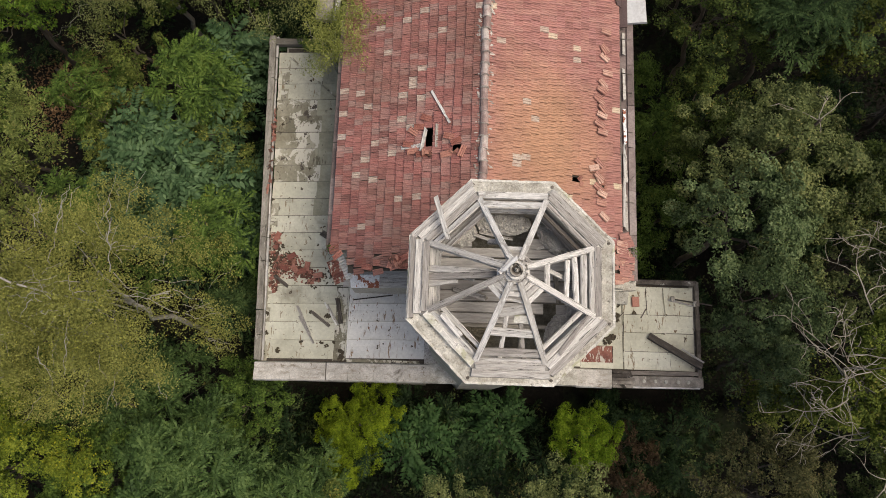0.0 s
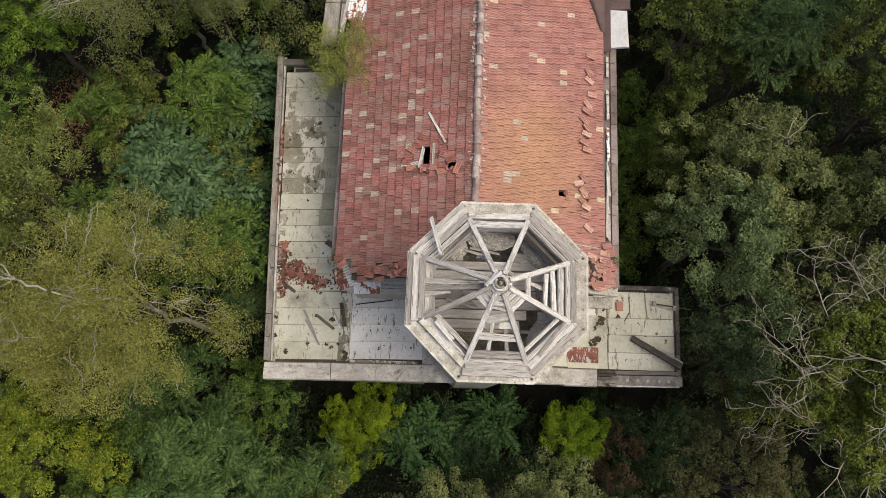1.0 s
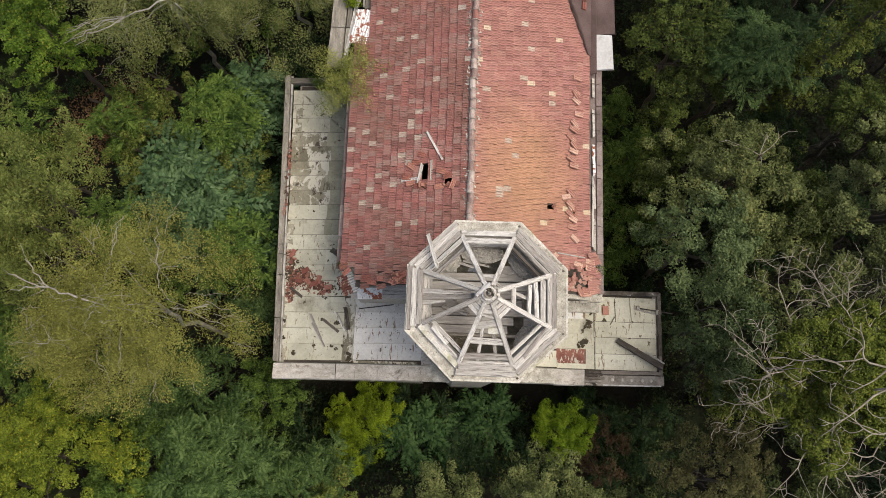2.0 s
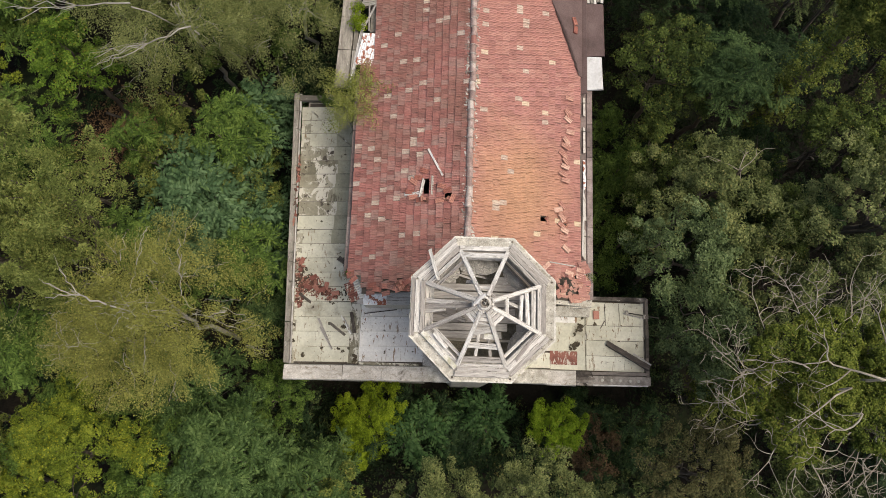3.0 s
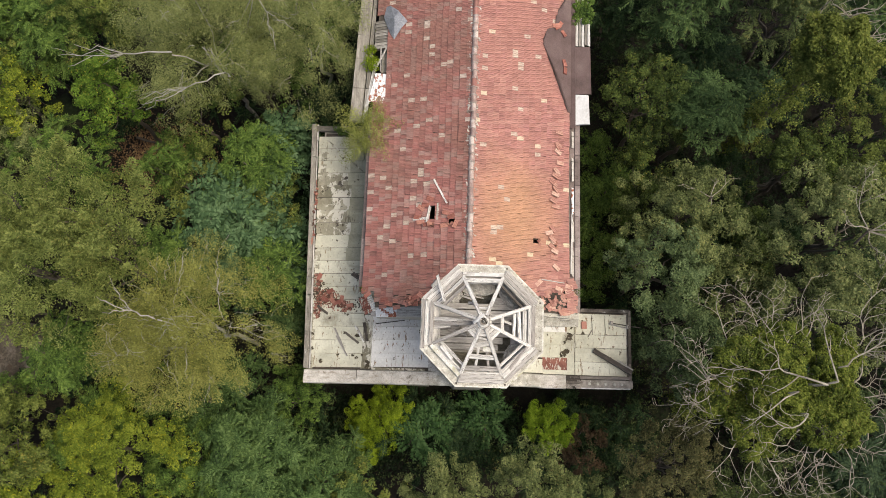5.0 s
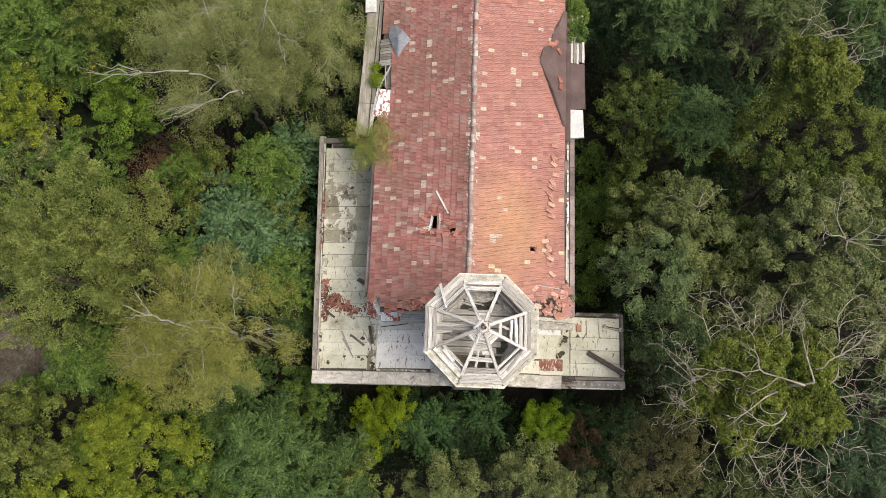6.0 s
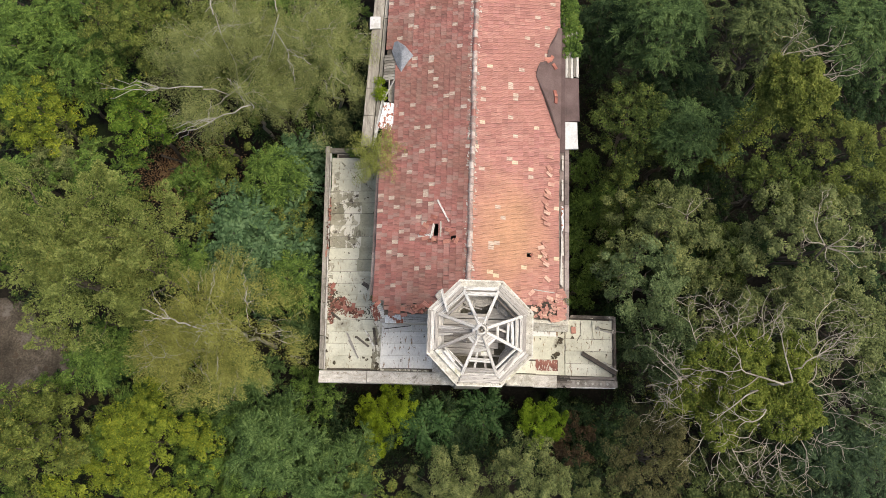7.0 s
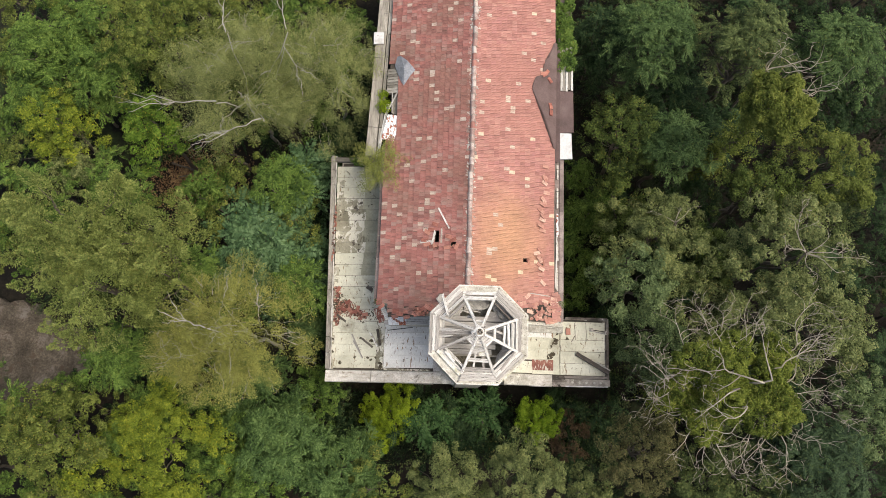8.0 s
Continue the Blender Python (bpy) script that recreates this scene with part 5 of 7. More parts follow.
for k in range(14):
    dirt_clump(DIRT.uniform(-3.8, -1.0), 1.5 + 0.69 * DIRT.choice((1, 2, 3)) + DIRT.uniform(-0.3, 0.0), FLAT + 0.05, DIRT.uniform(0.02, 0.06), 790 + k)
loose_board("weathered beam fallen across the metal roof", (7.62, 2.72, FLAT + 0.12), (9.5, 1.62, FLAT + 0.3), 0.25, 0.16, M_WOOD_DARK, "beam", "fallen beams", category="beam", wear=0.8)
loose_board("splintered pale batten beside the fallen beam", (8.75, 2.28, FLAT + 0.3), (9.55, 1.78, FLAT + 0.34), 0.06, 0.05, M_WOOD_PALE)
loose_board("split lath on the metal roof", (8.35, 4.15, FLAT + 0.06), (9.35, 3.93, FLAT + 0.06), 0.07, 0.04, M_WOOD)
loose_board("dark lath on the metal roof", (8.5, 4.18, FLAT + 0.09), (10.0, 3.98, FLAT + 0.12), 0.05, 0.04, M_WOOD_DARK)
for x, y in ((8.52, 4.18), (9.36, 4.02)):
    solo("block", box_mesh((0.14, 0.2, 0.14), None, 0.02), M_CONCRETE, "small white block on the metal roof", "block", "white blocks", m=pose(x, y, FLAT + 0.1, 0, 0, 4))
solo("brick", box_mesh((0.27, 0.38, 0.1), None, 0.012), M_TILE_LOOSE, "red clay brick lying on the metal roof", "brick", m=pose(7.1, 4.02, FLAT + 0.08, 0, 0, 3))
loose_board("short dark stick on the metal roof", (7.3, 3.4, FLAT + 0.05), (7.5, 3.75, FLAT + 0.05), 0.05, 0.03, M_WOOD_DARK)
loose_board("short dark stick on the metal roof", (6.35, 3.3, FLAT + 0.07), (6.65, 3.6, FLAT + 0.07), 0.03, 0.03, M_WOOD_DARK)

# ---------------------------------------------------------------- the octagonal tower
TX, TY, RIM = 1.20, 2.42, 21.16
tower = thing("tower", "octagonal tower with stripped timber roof, bleached rafters and crumbling rim", "tower", at=(TX, TY, 0))
HUB = 22.15


def corner(k, r, z):
    a = radians(22.5 + 45 * k)
    return Vector((r * math.cos(a), r * math.sin(a), z))


def oct_ring(r0, r1, z0, z1, seed=0, jag=0.0):
    """A ring of octagonal plan between radii r0 < r1, with ragged outer edge where jag > 0."""
    rng = random.Random(seed)
    bm = bmesh.new()
    per = 26
    rows = []
    for k in range(8):
        for s in range(per):
            rr = []
            for r, z, j in ((r0, z0, 0), (r1, z0, jag), (r1, z1, jag), (r0, z1, jag * 0.4)):
                p = corner(k, r, z).lerp(corner(k + 1, r, z), s / per)
                p *= 1.0
                p.x += rng.uniform(-1, 1) * j
                p.y += rng.uniform(-1, 1) * j
                p.z += rng.uniform(-1, 1) * j * 0.5
                rr.append(bm.verts.new(p))
            rows.append(rr)
    n = len(rows)
    for i in range(n):
        a, b = rows[i], rows[(i + 1) % n]
        for k in range(4):
            bm.faces.new((a[k], b[k], b[(k + 1) % 4], a[(k + 1) % 4]))
    bmesh.ops.recalc_face_normals(bm, faces=bm.faces[:])
    return bm


def on_segment(s, rho, mu, lift=0.0):
    """A place on roof segment s: rho from the wall plate (0) to the hub (1), mu from one rafter (0) to the next (1)."""
    a = corner(s - 1, 1.78, RIM + 0.02).lerp(Vector((0, 0, HUB)), rho)
    b = corner(s, 1.78, RIM + 0.02).lerp(Vector((0, 0, HUB)), rho)
    p = a.lerp(b, mu)
    p.z += lift
    return p


def seg_board(s, rho, width, mu0=0.02, mu1=0.98, skew=0.0, material=None, lift=0.07, thick=0.035, name="roof_board"):
    p, q = on_segment(s, rho - skew, mu0, lift), on_segment(s, rho + skew, mu1, lift)
    up = (on_segment(s, 0.3, 0.5) - on_segment(s, 0, 0.5)).cross(on_segment(s, 0, 0) - on_segment(s, 0, 1))
    if up.z < 0:
        up = -up
    board(name, tower, p, q, width, thick, material or M_WOOD, "", up)


def build_tower():
    part("tower_wall", oct_ring(1.66, 1.95, 0.0, 18.0), M_WALL, tower, "plastered octagonal tower wall")
    part("tower_lintel", oct_ring(1.66, 1.95, 19.75, RIM - 0.35), M_WALL, tower)
    for k in range(8):
        m, length = between(corner(k, 1.8, 18.0), corner(k, 1.8, 19.75), up=(math.cos(radians(22.5 + 45 * k)), math.sin(radians(22.5 + 45 * k)), 0))
        part("pier", box_mesh((length, 0.5, 0.28), None, 0.02), M_WALL, tower, "", m)
    part("cornice", oct_ring(1.7, 2.16, RIM - 0.35, RIM - 0.14, 2, 0.012), M_WALL, tower)
    part("rim", oct_ring(1.86, 2.20, RIM - 0.14, RIM, 3, 0.016), M_MORTAR, tower, "crumbling lichened rim")
    part("rim_edge", oct_ring(2.175, 2.225, RIM - 0.12, RIM + 0.012, 5, 0.006), M_LIME, tower, "chipped limewashed edge of the rim")
    # inner lining: rubble wall round the shaft, boarded floor
    FL = 20.05
    bm = bmesh.new()
    rng = random.Random(9)
    n, lv = 56, 5
    grid = []
    for j in range(lv):
        z = FL - 0.1 + (RIM - 0.3 - FL) * j / (lv - 1)
        row = []
        for i in range(n):
            a = 2 * math.pi * i / n
            r = 1.63 + 0.03 * noise.noise(Vector((math.cos(a) * 6, math.sin(a) * 6, z * 3))) + rng.uniform(-0.012, 0.012)
            row.append(bm.verts.new((r * math.cos(a), r * math.sin(a), z)))
        grid.append(row)
    for j in range(lv - 1):
        for i in range(n):
            bm.faces.new((grid[j][i], grid[j + 1][i], grid[j + 1][(i + 1) % n], grid[j][(i + 1) % n]))
    part("inner_wall", bm, M_SHAFT, tower, "grey rendered lining of the shaft")
    # wide old floor boards, broken away along the north wall and in the south
    y = -0.66
    k = 0
    while y < 1.05:
        w = 0.235 + 0.02 * math.sin(k * 3)
        half = math.sqrt(max(0.05, 1.62 ** 2 - y * y))
        gaps = [(-0.8, 0.36)] if y > 0.92 else [(0.60, 1.02)] if y < -0.55 else [(0.78, 1.04)] if y < -0.3 else []
        x = -half
        for g0, g1 in gaps:
            board("floor_board", tower, (x, y, FL), (g0 + rng.uniform(-0.06, 0.06), y + 0.01, FL), w - 0.008, 0.05, M_FLOOR, wear=0.2)
            x = g1 + rng.uniform(-0.06, 0.06)
        board("floor_board", tower, (x, y, FL), (half, y + 0.01, FL), w - 0.008, 0.05, M_FLOOR, wear=0.2)
        y += w
        k += 1
    board("floor_joist", tower, (-1.3, -0.80, FL - 0.1), (1.35, -0.80, FL - 0.1), 0.09, 0.12, M_WOOD_GREY)
    board("floor_joist", tower, (0.3, -1.55, FL - 0.16), (0.36, -0.55, FL - 0.16), 0.10, 0.12, M_WOOD_GREY)
    # unseen backing, added close below so the floor holes show brown, not black
    part("lower_floor", oct_ring(0.02, 1.6, 18.9, 19.0), M_DIRT, tower)

    def heap(label, cx, cy, rx, ry, height, count, size, material, seed, low=0.0, angle=0.0):
        """A low mound of crumbs with its top at height over the floor; its body is one rough sheet."""
        g = random.Random(seed)
        ca, sa = math.cos(radians(angle)), math.sin(radians(angle))
        b = bmesh.new()
        hub = b.verts.new((cx, cy, FL + height))
        rings = []
        for rho in (0.45, 0.8, 1.0):
            ring = []
            for i in range(22):
                a = 2 * math.pi * i / 22
                ox, oy = rx * rho * math.cos(a) * g.uniform(0.93, 1.07), ry * rho * math.sin(a) * g.uniform(0.93, 1.07)
                px, py = cx + ox * ca - oy * sa, cy + ox * sa + oy * ca
                reach = math.hypot(px, py)
                if reach > 1.6:
                    px, py = px * 1.6 / reach, py * 1.6 / reach
                ring.append(b.verts.new((px, py, FL + low + (height - low) * (1 - rho ** 3) + g.uniform(-0.02, 0.02))))
            rings.append(ring)
        for i in range(22):
            b.faces.new((hub, rings[0][i], rings[0][(i + 1) % 22]))
            for ra, rb in zip(rings, rings[1:]):
                b.faces.new((ra[i], rb[i], rb[(i + 1) % 22], ra[(i + 1) % 22]))
        for i in range(count):
            a, rho = g.uniform(0, 6.28), math.sqrt(g.random()) * 0.95
            ox, oy = rx * rho * math.cos(a), ry * rho * math.sin(a)
            px, py = cx + ox * ca - oy * sa, cy + ox * sa + oy * ca
            if math.hypot(px, py) > 1.58:
                continue
            q = size * g.uniform(0.4, 1.0)
            add_box(b, (q * 1.4, q, q * 0.7), pose(px, py, FL + low + (height - low) * (1 - rho ** 3) + q * 0.15, g.uniform(-30, 30), g.uniform(-30, 30), g.uniform(0, 180)))
        bmesh.ops.recalc_face_normals(b, faces=b.faces[:])
        tagged(part("mound", b, material, tower, label), kind="stuff")

    heap("grey mortar crumbs heaped against the wall", -0.1, 1.38, 0.62, 0.26, 0.34, 420, 0.045, M_GRAVEL, 1, 0.14)
    heap("grey mortar crumbs heaped against the wall", -0.95, 1.12, 0.32, 0.24, 0.20, 160, 0.045, M_GRAVEL, 2, 0.05, 40)
    heap("grey mortar crumbs heaped against the wall", 0.98, 1.08, 0.48, 0.24, 0.24, 260, 0.05, M_GRAVEL, 3, 0.04, -45)
    heap("dark dirt and crumbs where the floor is gone", -0.85, -1.05, 0.52, 0.36, -0.10, 220, 0.045, M_DIRT, 4, -0.16)
    heap("grey mortar crumbs against the wall", 1.12, -0.85, 0.26, 0.44, 0.10, 200, 0.05, M_GRAVEL, 5, -0.05, -30)
    heap("grey mortar crumbs against the wall", 1.38, -0.25, 0.16, 0.30, 0.10, 70, 0.06, M_GRAVEL, 6, 0.02)
    # crumbling kerb of the vault along the north-east wall
    bm = bmesh.new()
    for k in range(34):
        a = radians(34 + 32 * k / 33)
        r = 1.57 + rng.uniform(-0.02, 0.02)
        vs = add_box(bm, (0.07, rng.uniform(0.04, 0.09), rng.uniform(0.12, 0.2)), pose(r * math.cos(a), r * math.sin(a), FL + 0.1, rng.uniform(-8, 8), rng.uniform(-8, 8), math.degrees(a)))
        for v in vs:
            v.co += Vector((rng.uniform(-1, 1), rng.uniform(-1, 1), rng.uniform(-1, 1))) * 0.015
    tagged(part("stone_kerb", bm, M_MORTAR, tower, "pale rubble kerb on the floor"), kind="stuff")
    board("fallen_board", tower, (-0.75, 1.12, FL + 0.16), (-0.30, 1.00, FL + 0.10), 0.07, 0.03, M_WOOD_PALE)
    board("fallen_board", tower, (-0.62, 1.16, FL + 0.2), (0.1, 1.04, FL + 0.14), 0.06, 0.03, M_WOOD)
    board("fallen_board", tower, (0.70, 1.22, FL + 0.22), (0.72, 1.05, FL + 0.2), 0.06, 0.03, M_WOOD_PALE)
    board("fallen_board", tower, (0.62, 0.85, FL + 0.07), (0.78, 0.92, FL + 0.07), 0.06, 0.03, M_WOOD_PALE)
    board("fallen_board", tower, (-1.15, -0.05, FL + 0.06), (-0.45, -0.28, FL + 0.30), 0.12, 0.035, M_WOOD)
    board("fallen_board", tower, (-0.75, 0.02, FL + 0.07), (-0.42, -0.26, FL + 0.07), 0.10, 0.03, M_WOOD_GREY)
    board("fallen_board", tower, (1.02, 0.30, FL + 0.08), (1.10, -0.28, FL + 0.08), 0.10, 0.03, M_WOOD_GREY)
    # wall plates: timbers along each side, several deep on the wooden sides
    for s in range(8):
        wooden = s in (1, 3, 4, 6, 7, 0)
        for ring_r, w, z, mat in ((1.99, 0.17, RIM + 0.05, M_WOOD), (1.84, 0.15, RIM + 0.09, M_WOOD), (1.70, 0.12, RIM - 0.03, M_WOOD_GREY if s in (1, 3, 7) else M_WOOD)):
            if s in (5, 2) and ring_r > 1.95:
                continue
            if s == 0 and ring_r > 1.95:
                continue
            if not wooden and ring_r == 1.84:
                mat = M_LIME if s == 5 else M_WOOD_PALE
            a, b = corner(s - 1, ring_r, z), corner(s, ring_r, z)
            d = (b - a).normalized() * 0.02
            board("wall_plate", tower, a + d, b - d, w, 0.10, mat, "bleached timber wall plate", wear=0.6)
        if s in (3, 4):
            board("wall_plate", tower, corner(s - 1, 2.13, RIM + 0.03), corner(s, 2.13, RIM + 0.03), 0.13, 0.07, M_WOOD, wear=0.8)
        # boards lining the shaft below the plate
        for dz, rr in ((0.24, 1.60), (0.46, 1.57)):
            if s in (0, 2, 5) and dz > 0.3:
                continue
            board("lining_board", tower, corner(s - 1, rr, RIM - dz), corner(s, rr, RIM - dz), 0.17, 0.035, M_WOOD if s in (1, 3, 7) else M_WOOD_PALE,
                  up=tuple(-Vector((math.cos(radians(45 * s)), math.sin(radians(45 * s)), -0.4))), wear=0.5)
    # rafters
    for k in range(8):
        p, q = corner(k, 1.88, RIM + 0.0), corner(k, 0.2, HUB - 0.02)
        board("rafter", tower, p, q, 0.125, 0.12, M_WOOD_PALE if k in (1, 2, 6, 5) else M_WOOD, "bleached rafter", wear=0.5)
    # hub: post, ring of short boards and an iron cap
    bm = bmesh.new()
    bmesh.ops.create_cone(bm, cap_ends=True, segments=16, radius1=0.13, radius2=0.11, depth=0.9)
    part("hub_post", bm, M_WOOD_DARK, tower, "dark king post", pose(0, 0, HUB - 0.35))
    bm = bmesh.new()
    for i in range(20):
        a0, a1 = 2 * math.pi * i / 20, 2 * math.pi * (i + 1) / 20
        sec = [(0.09, 0), (0.125, 0), (0.125, 0.05), (0.09, 0.05)]
        va = [bm.verts.new((r * math.cos(a0), r * math.sin(a0), z)) for r, z in sec]
        vb = [bm.verts.new((r * math.cos(a1), r * math.sin(a1), z)) for r, z in sec]
        for u in range(4):
            bm.faces.new((va[u], va[(u + 1) % 4], vb[(u + 1) % 4], vb[u]))
    part("hub_collar", bm, M_EDGE, tower, "dark rusted collar", pose(0, 0, HUB + 0.12))
    part("hub_plaster", oct_ring(0.10, 0.18, HUB + 0.02, HUB + 0.10, 6, 0.012), M_WOOD_PALE, tower, "crumbling plaster round the king post")
    bm = bmesh.new()
    bmesh.ops.create_uvsphere(bm, u_segments=10, v_segments=6, radius=0.055)
    part("finial_stump", bm, M_EDGE, tower, "", pose(0.01, 0.01, HUB + 0.15))
    for s, first in ((5, 0.70), (6, 0.76), (7, 0.66)):
        rho, k = first, 0
        while rho < 0.95:
            seg_board(s, rho, 0.115, 0.0, 1.0, 0.006 * math.sin(k * 2.3 + s), M_WOOD_PALE if (k + s) % 3 else M_WOOD, 0.085 + 0.004 * k)
            rho += 0.064
            k += 1
    for s, rhos in ((4, (0.82, 0.89, 0.95)), (0, (0.87, 0.93)), (1, (0.80, 0.92)), (3, (0.86, 0.93)), (2, (0.72, 0.92))):
        for rho in rhos:
            seg_board(s, rho, 0.10, 0.0, 1.0, 0.0, M_WOOD_PALE if s in (2, 4) else M_WOOD, 0.09)
    board("hub_board", tower, on_segment(3, 0.60, 0.9, 0.06), on_segment(3, 0.93, 0.35, 0.10), 0.08, 0.03, M_WOOD)
    board("hub_board", tower, on_segment(1, 0.93, 0.8, 0.09), on_segment(1, 0.70, 0.1, 0.06), 0.08, 0.03, M_WOOD)
    board("hub_board", tower, (-0.24, -0.02, HUB + 0.10), (0.02, 0.24, HUB + 0.14), 0.07, 0.03, M_SHEET_WHITE)
    # what is left of the boarding
    seg_board(2, 0.10, 0.17, lift=0.10, material=M_WOOD_PALE)
    seg_board(2, -0.04, 0.12, lift=0.10, material=M_WOOD)
    seg_board(1, 0.05, 0.13, lift=0.08)
    seg_board(1, 0.17, 0.08, lift=0.0, material=M_WOOD_DARK)
    seg_board(3, 0.06, 0.13, lift=0.08)
    seg_board(3, 0.20, 0.10, lift=0.03)
    for rho, w, a, b, sk, mat in ((0.03, 0.17, 0.02, 0.98, 0, M_WOOD), (0.15, 0.16, 0.02, 0.95, 0.0, M_WOOD_PALE), (0.26, 0.13, 0.05, 0.97, 0.015, M_WOOD_PALE), (0.37, 0.11, 0.03, 0.9, -0.01, M_WOOD_PALE),
                                  (0.62, 0.13, 0.05, 0.95, 0.0, M_WOOD_PALE)):
        seg_board(0, rho, w, a, b, sk, mat)
    seg_board(7, 0.05, 0.13, lift=0.08)
    seg_board(7, 0.16, 0.10, lift=0.05)
    for rho, w, a, b, sk, mat in ((0.0, 0.2, 0.0, 1.0, 0, M_WOOD), (0.12, 0.17, 0.02, 0.98, 0.0, M_WOOD), (0.34, 0.17, 0.02, 0.98, -0.01, M_WOOD), (0.58, 0.20, 0.04, 0.98, 0.030, M_WOOD_PALE), (0.49, 0.17, 0.58, 1.0, 0.0, M_LIME),
                                  (0.69, 0.05, 0.1, 0.95, -0.02, M_WOOD)):
        seg_board(6, rho, w, a, b, sk, mat)
    for mu in (0.34, 0.7):
        board("strut", tower, on_segment(6, 0.02, mu, 0.0), on_segment(6, 0.55, 0.5 + (mu - 0.5) * 1.1, 0.0), 0.09, 0.05, M_WOOD)
    seg_board(5, 0.04, 0.14, lift=0.05, material=M_WOOD_PALE)
    seg_board(5, 0.16, 0.10, lift=0.0)
    board("loose_board", tower, on_segment(5, -0.04, 0.25, 0.14), on_segment(5, -0.02, 0.68, 0.14), 0.14, 0.03, M_WOOD)
    for mu, ln, mat in ((0.63, 0.72, M_WOOD), (0.50, 0.80, M_WOOD), (0.40, 0.35, M_WOOD_PALE)):
        board("roof_board", tower, on_segment(4, -0.02, 1 - mu, 0.02), on_segment(4, ln, 1 - (0.5 + (mu - 0.5) * 0.7), -0.15), 0.14, 0.03, mat)
    board("brace", tower, on_segment(2, 0.62, 0.95, 0.0), on_segment(3, 0.5, 0.3, -0.1), 0.10, 0.06, M_WOOD)
    board("brace", tower, on_segment(4, 0.55, 0.6, -0.2), on_segment(4, 0.2, 0.4, -0.4), 0.09, 0.04, M_WOOD)
    board("brace", tower, on_segment(0, 0.6, 0.7, 0.0), on_segment(0, 0.35, 0.5, -0.1), 0.09, 0.04, M_WOOD)
    board("loose_board", tower, on_segment(5, 0.10, 0.15, 0.12), on_segment(5, 0.08, 0.62, 0.12), 0.12, 0.03, M_WOOD_PALE)
    board("loose_board", tower, on_segment(7, -0.02, 0.25, 0.16), on_segment(7, 0.06, 0.95, 0.14), 0.10, 0.03, M_WOOD)
    board("standing_plank", tower, (-1.55, 1.6, RIM + 0.2), (-1.27, 0.68, RIM + 0.42), 0.10, 0.03, M_WOOD_PALE, "long bleached plank sticking out over the rim")
    board("hub_board", tower, (-0.15, 0.3, HUB + 0.03), (0.12, 0.05, HUB + 0.12), 0.09, 0.03, M_WOOD_PALE)
    board("hub_board", tower, (-0.3, -0.05, HUB + 0.03), (-0.1, 0.2, HUB + 0.06), 0.08, 0.03, M_WOOD_PALE)
    for k in range(8):
        bm = bmesh.new()
        bmesh.ops.create_cone(bm, cap_ends=True, segments=10, radius1=0.035, radius2=0.03, depth=0.03)
        c = corner(k, 2.1, RIM + 0.012)
        part("bolt", bm, M_WOOD_DARK, tower, "rusty bolt head", Matrix.Translation(c))


build_tower()
solo("plaster_lump", rough_board(0.5, 0.35, 0.12, 700, 4, 1.5), M_CONCRETE, "broken white plaster lump on the tiles by the tower", "rubble", m=pose(-0.55, 4.95, roof_z(-0.55) + 0.12, 10, -20, 40))


# ---------------------------------------------------------------- trees
def unit(a):
    return a / np.maximum(1e-6, np.linalg.norm(a, axis=-1, keepdims=True))


def leaves(base, along, side, length, width):
    """Rhombic leaves: base (n, 3), direction along, side vector, sizes (n,)."""
    L, W = length[:, None], width[:, None]
    mid = base + along * L * 0.45
    return np.stack([base, mid + side * W * 0.5, base + along * L, mid - side * W * 0.5], axis=1)


def blades(base, along, side, length, width):
    """Leaves of three corners, for small leaves by the thousand."""
    L, W = length[:, None], width[:, None]
    mid = base + along * L * 0.35
    return np.stack([mid + side * W * 0.5, base + along * L, mid - side * W * 0.5 - along * L * 0.35], axis=1)


def crown_points(rng, r, top, depth, density, rim=0.3, lobe=0.33, fill=0.22):
    """Places of leaf sprays over the lobes of an uneven dome, and the way out from each lobe."""
    n = int(density * math.pi * r * r * 1.45)
    nl = max(7, int(1.9 / lobe ** 2))
    turn = rng.uniform(0, 6.28)
    a = turn + np.arange(nl) * 2.39996 + rng.normal(0, 0.35, nl)
    rho = np.sqrt((np.arange(nl) + rng.uniform(0.1, 0.9, nl)) / nl) * rng.uniform(1 - rim * 0.5, 1.05, nl)
    size = r * lobe * rng.uniform(0.65, 1.2, nl)
    ctr = np.stack([(r - size * 0.7) * rho * np.cos(a), (r - size * 0.7) * rho * np.sin(a),
                    top - size * 0.8 - depth * 0.62 * np.minimum(rho, 1.1) ** 2.0 - depth * 0.34 * rng.uniform(0, 1, nl) ** 1.3], axis=1)
    pick = rng.choice(nl, n, p=size ** 2 / (size ** 2).sum())
    v = rng.normal(0, 1, (n, 3))
    v[:, 2] = np.abs(v[:, 2]) * 0.95 - 0.15
    v = unit(v)
    pts = ctr[pick] + v * (size[pick] * rng.uniform(0.62, 1.05, n))[:, None] * np.array([1.0, 1.0, 0.72])
    inner = rng.uniform(0, 1, n) < fill
    pts[inner, 2] -= depth * rng.uniform(0.2, 0.55, inner.sum())
    pts[:, 2] = np.maximum(pts[:, 2], 0.4)
    flat = np.stack([pts[:, 0], pts[:, 1], np.zeros(n)], axis=1) / max(r, 0.1)
    return pts, unit(v * 0.8 + flat * 0.6 + np.array([0, 0, 0.15]))


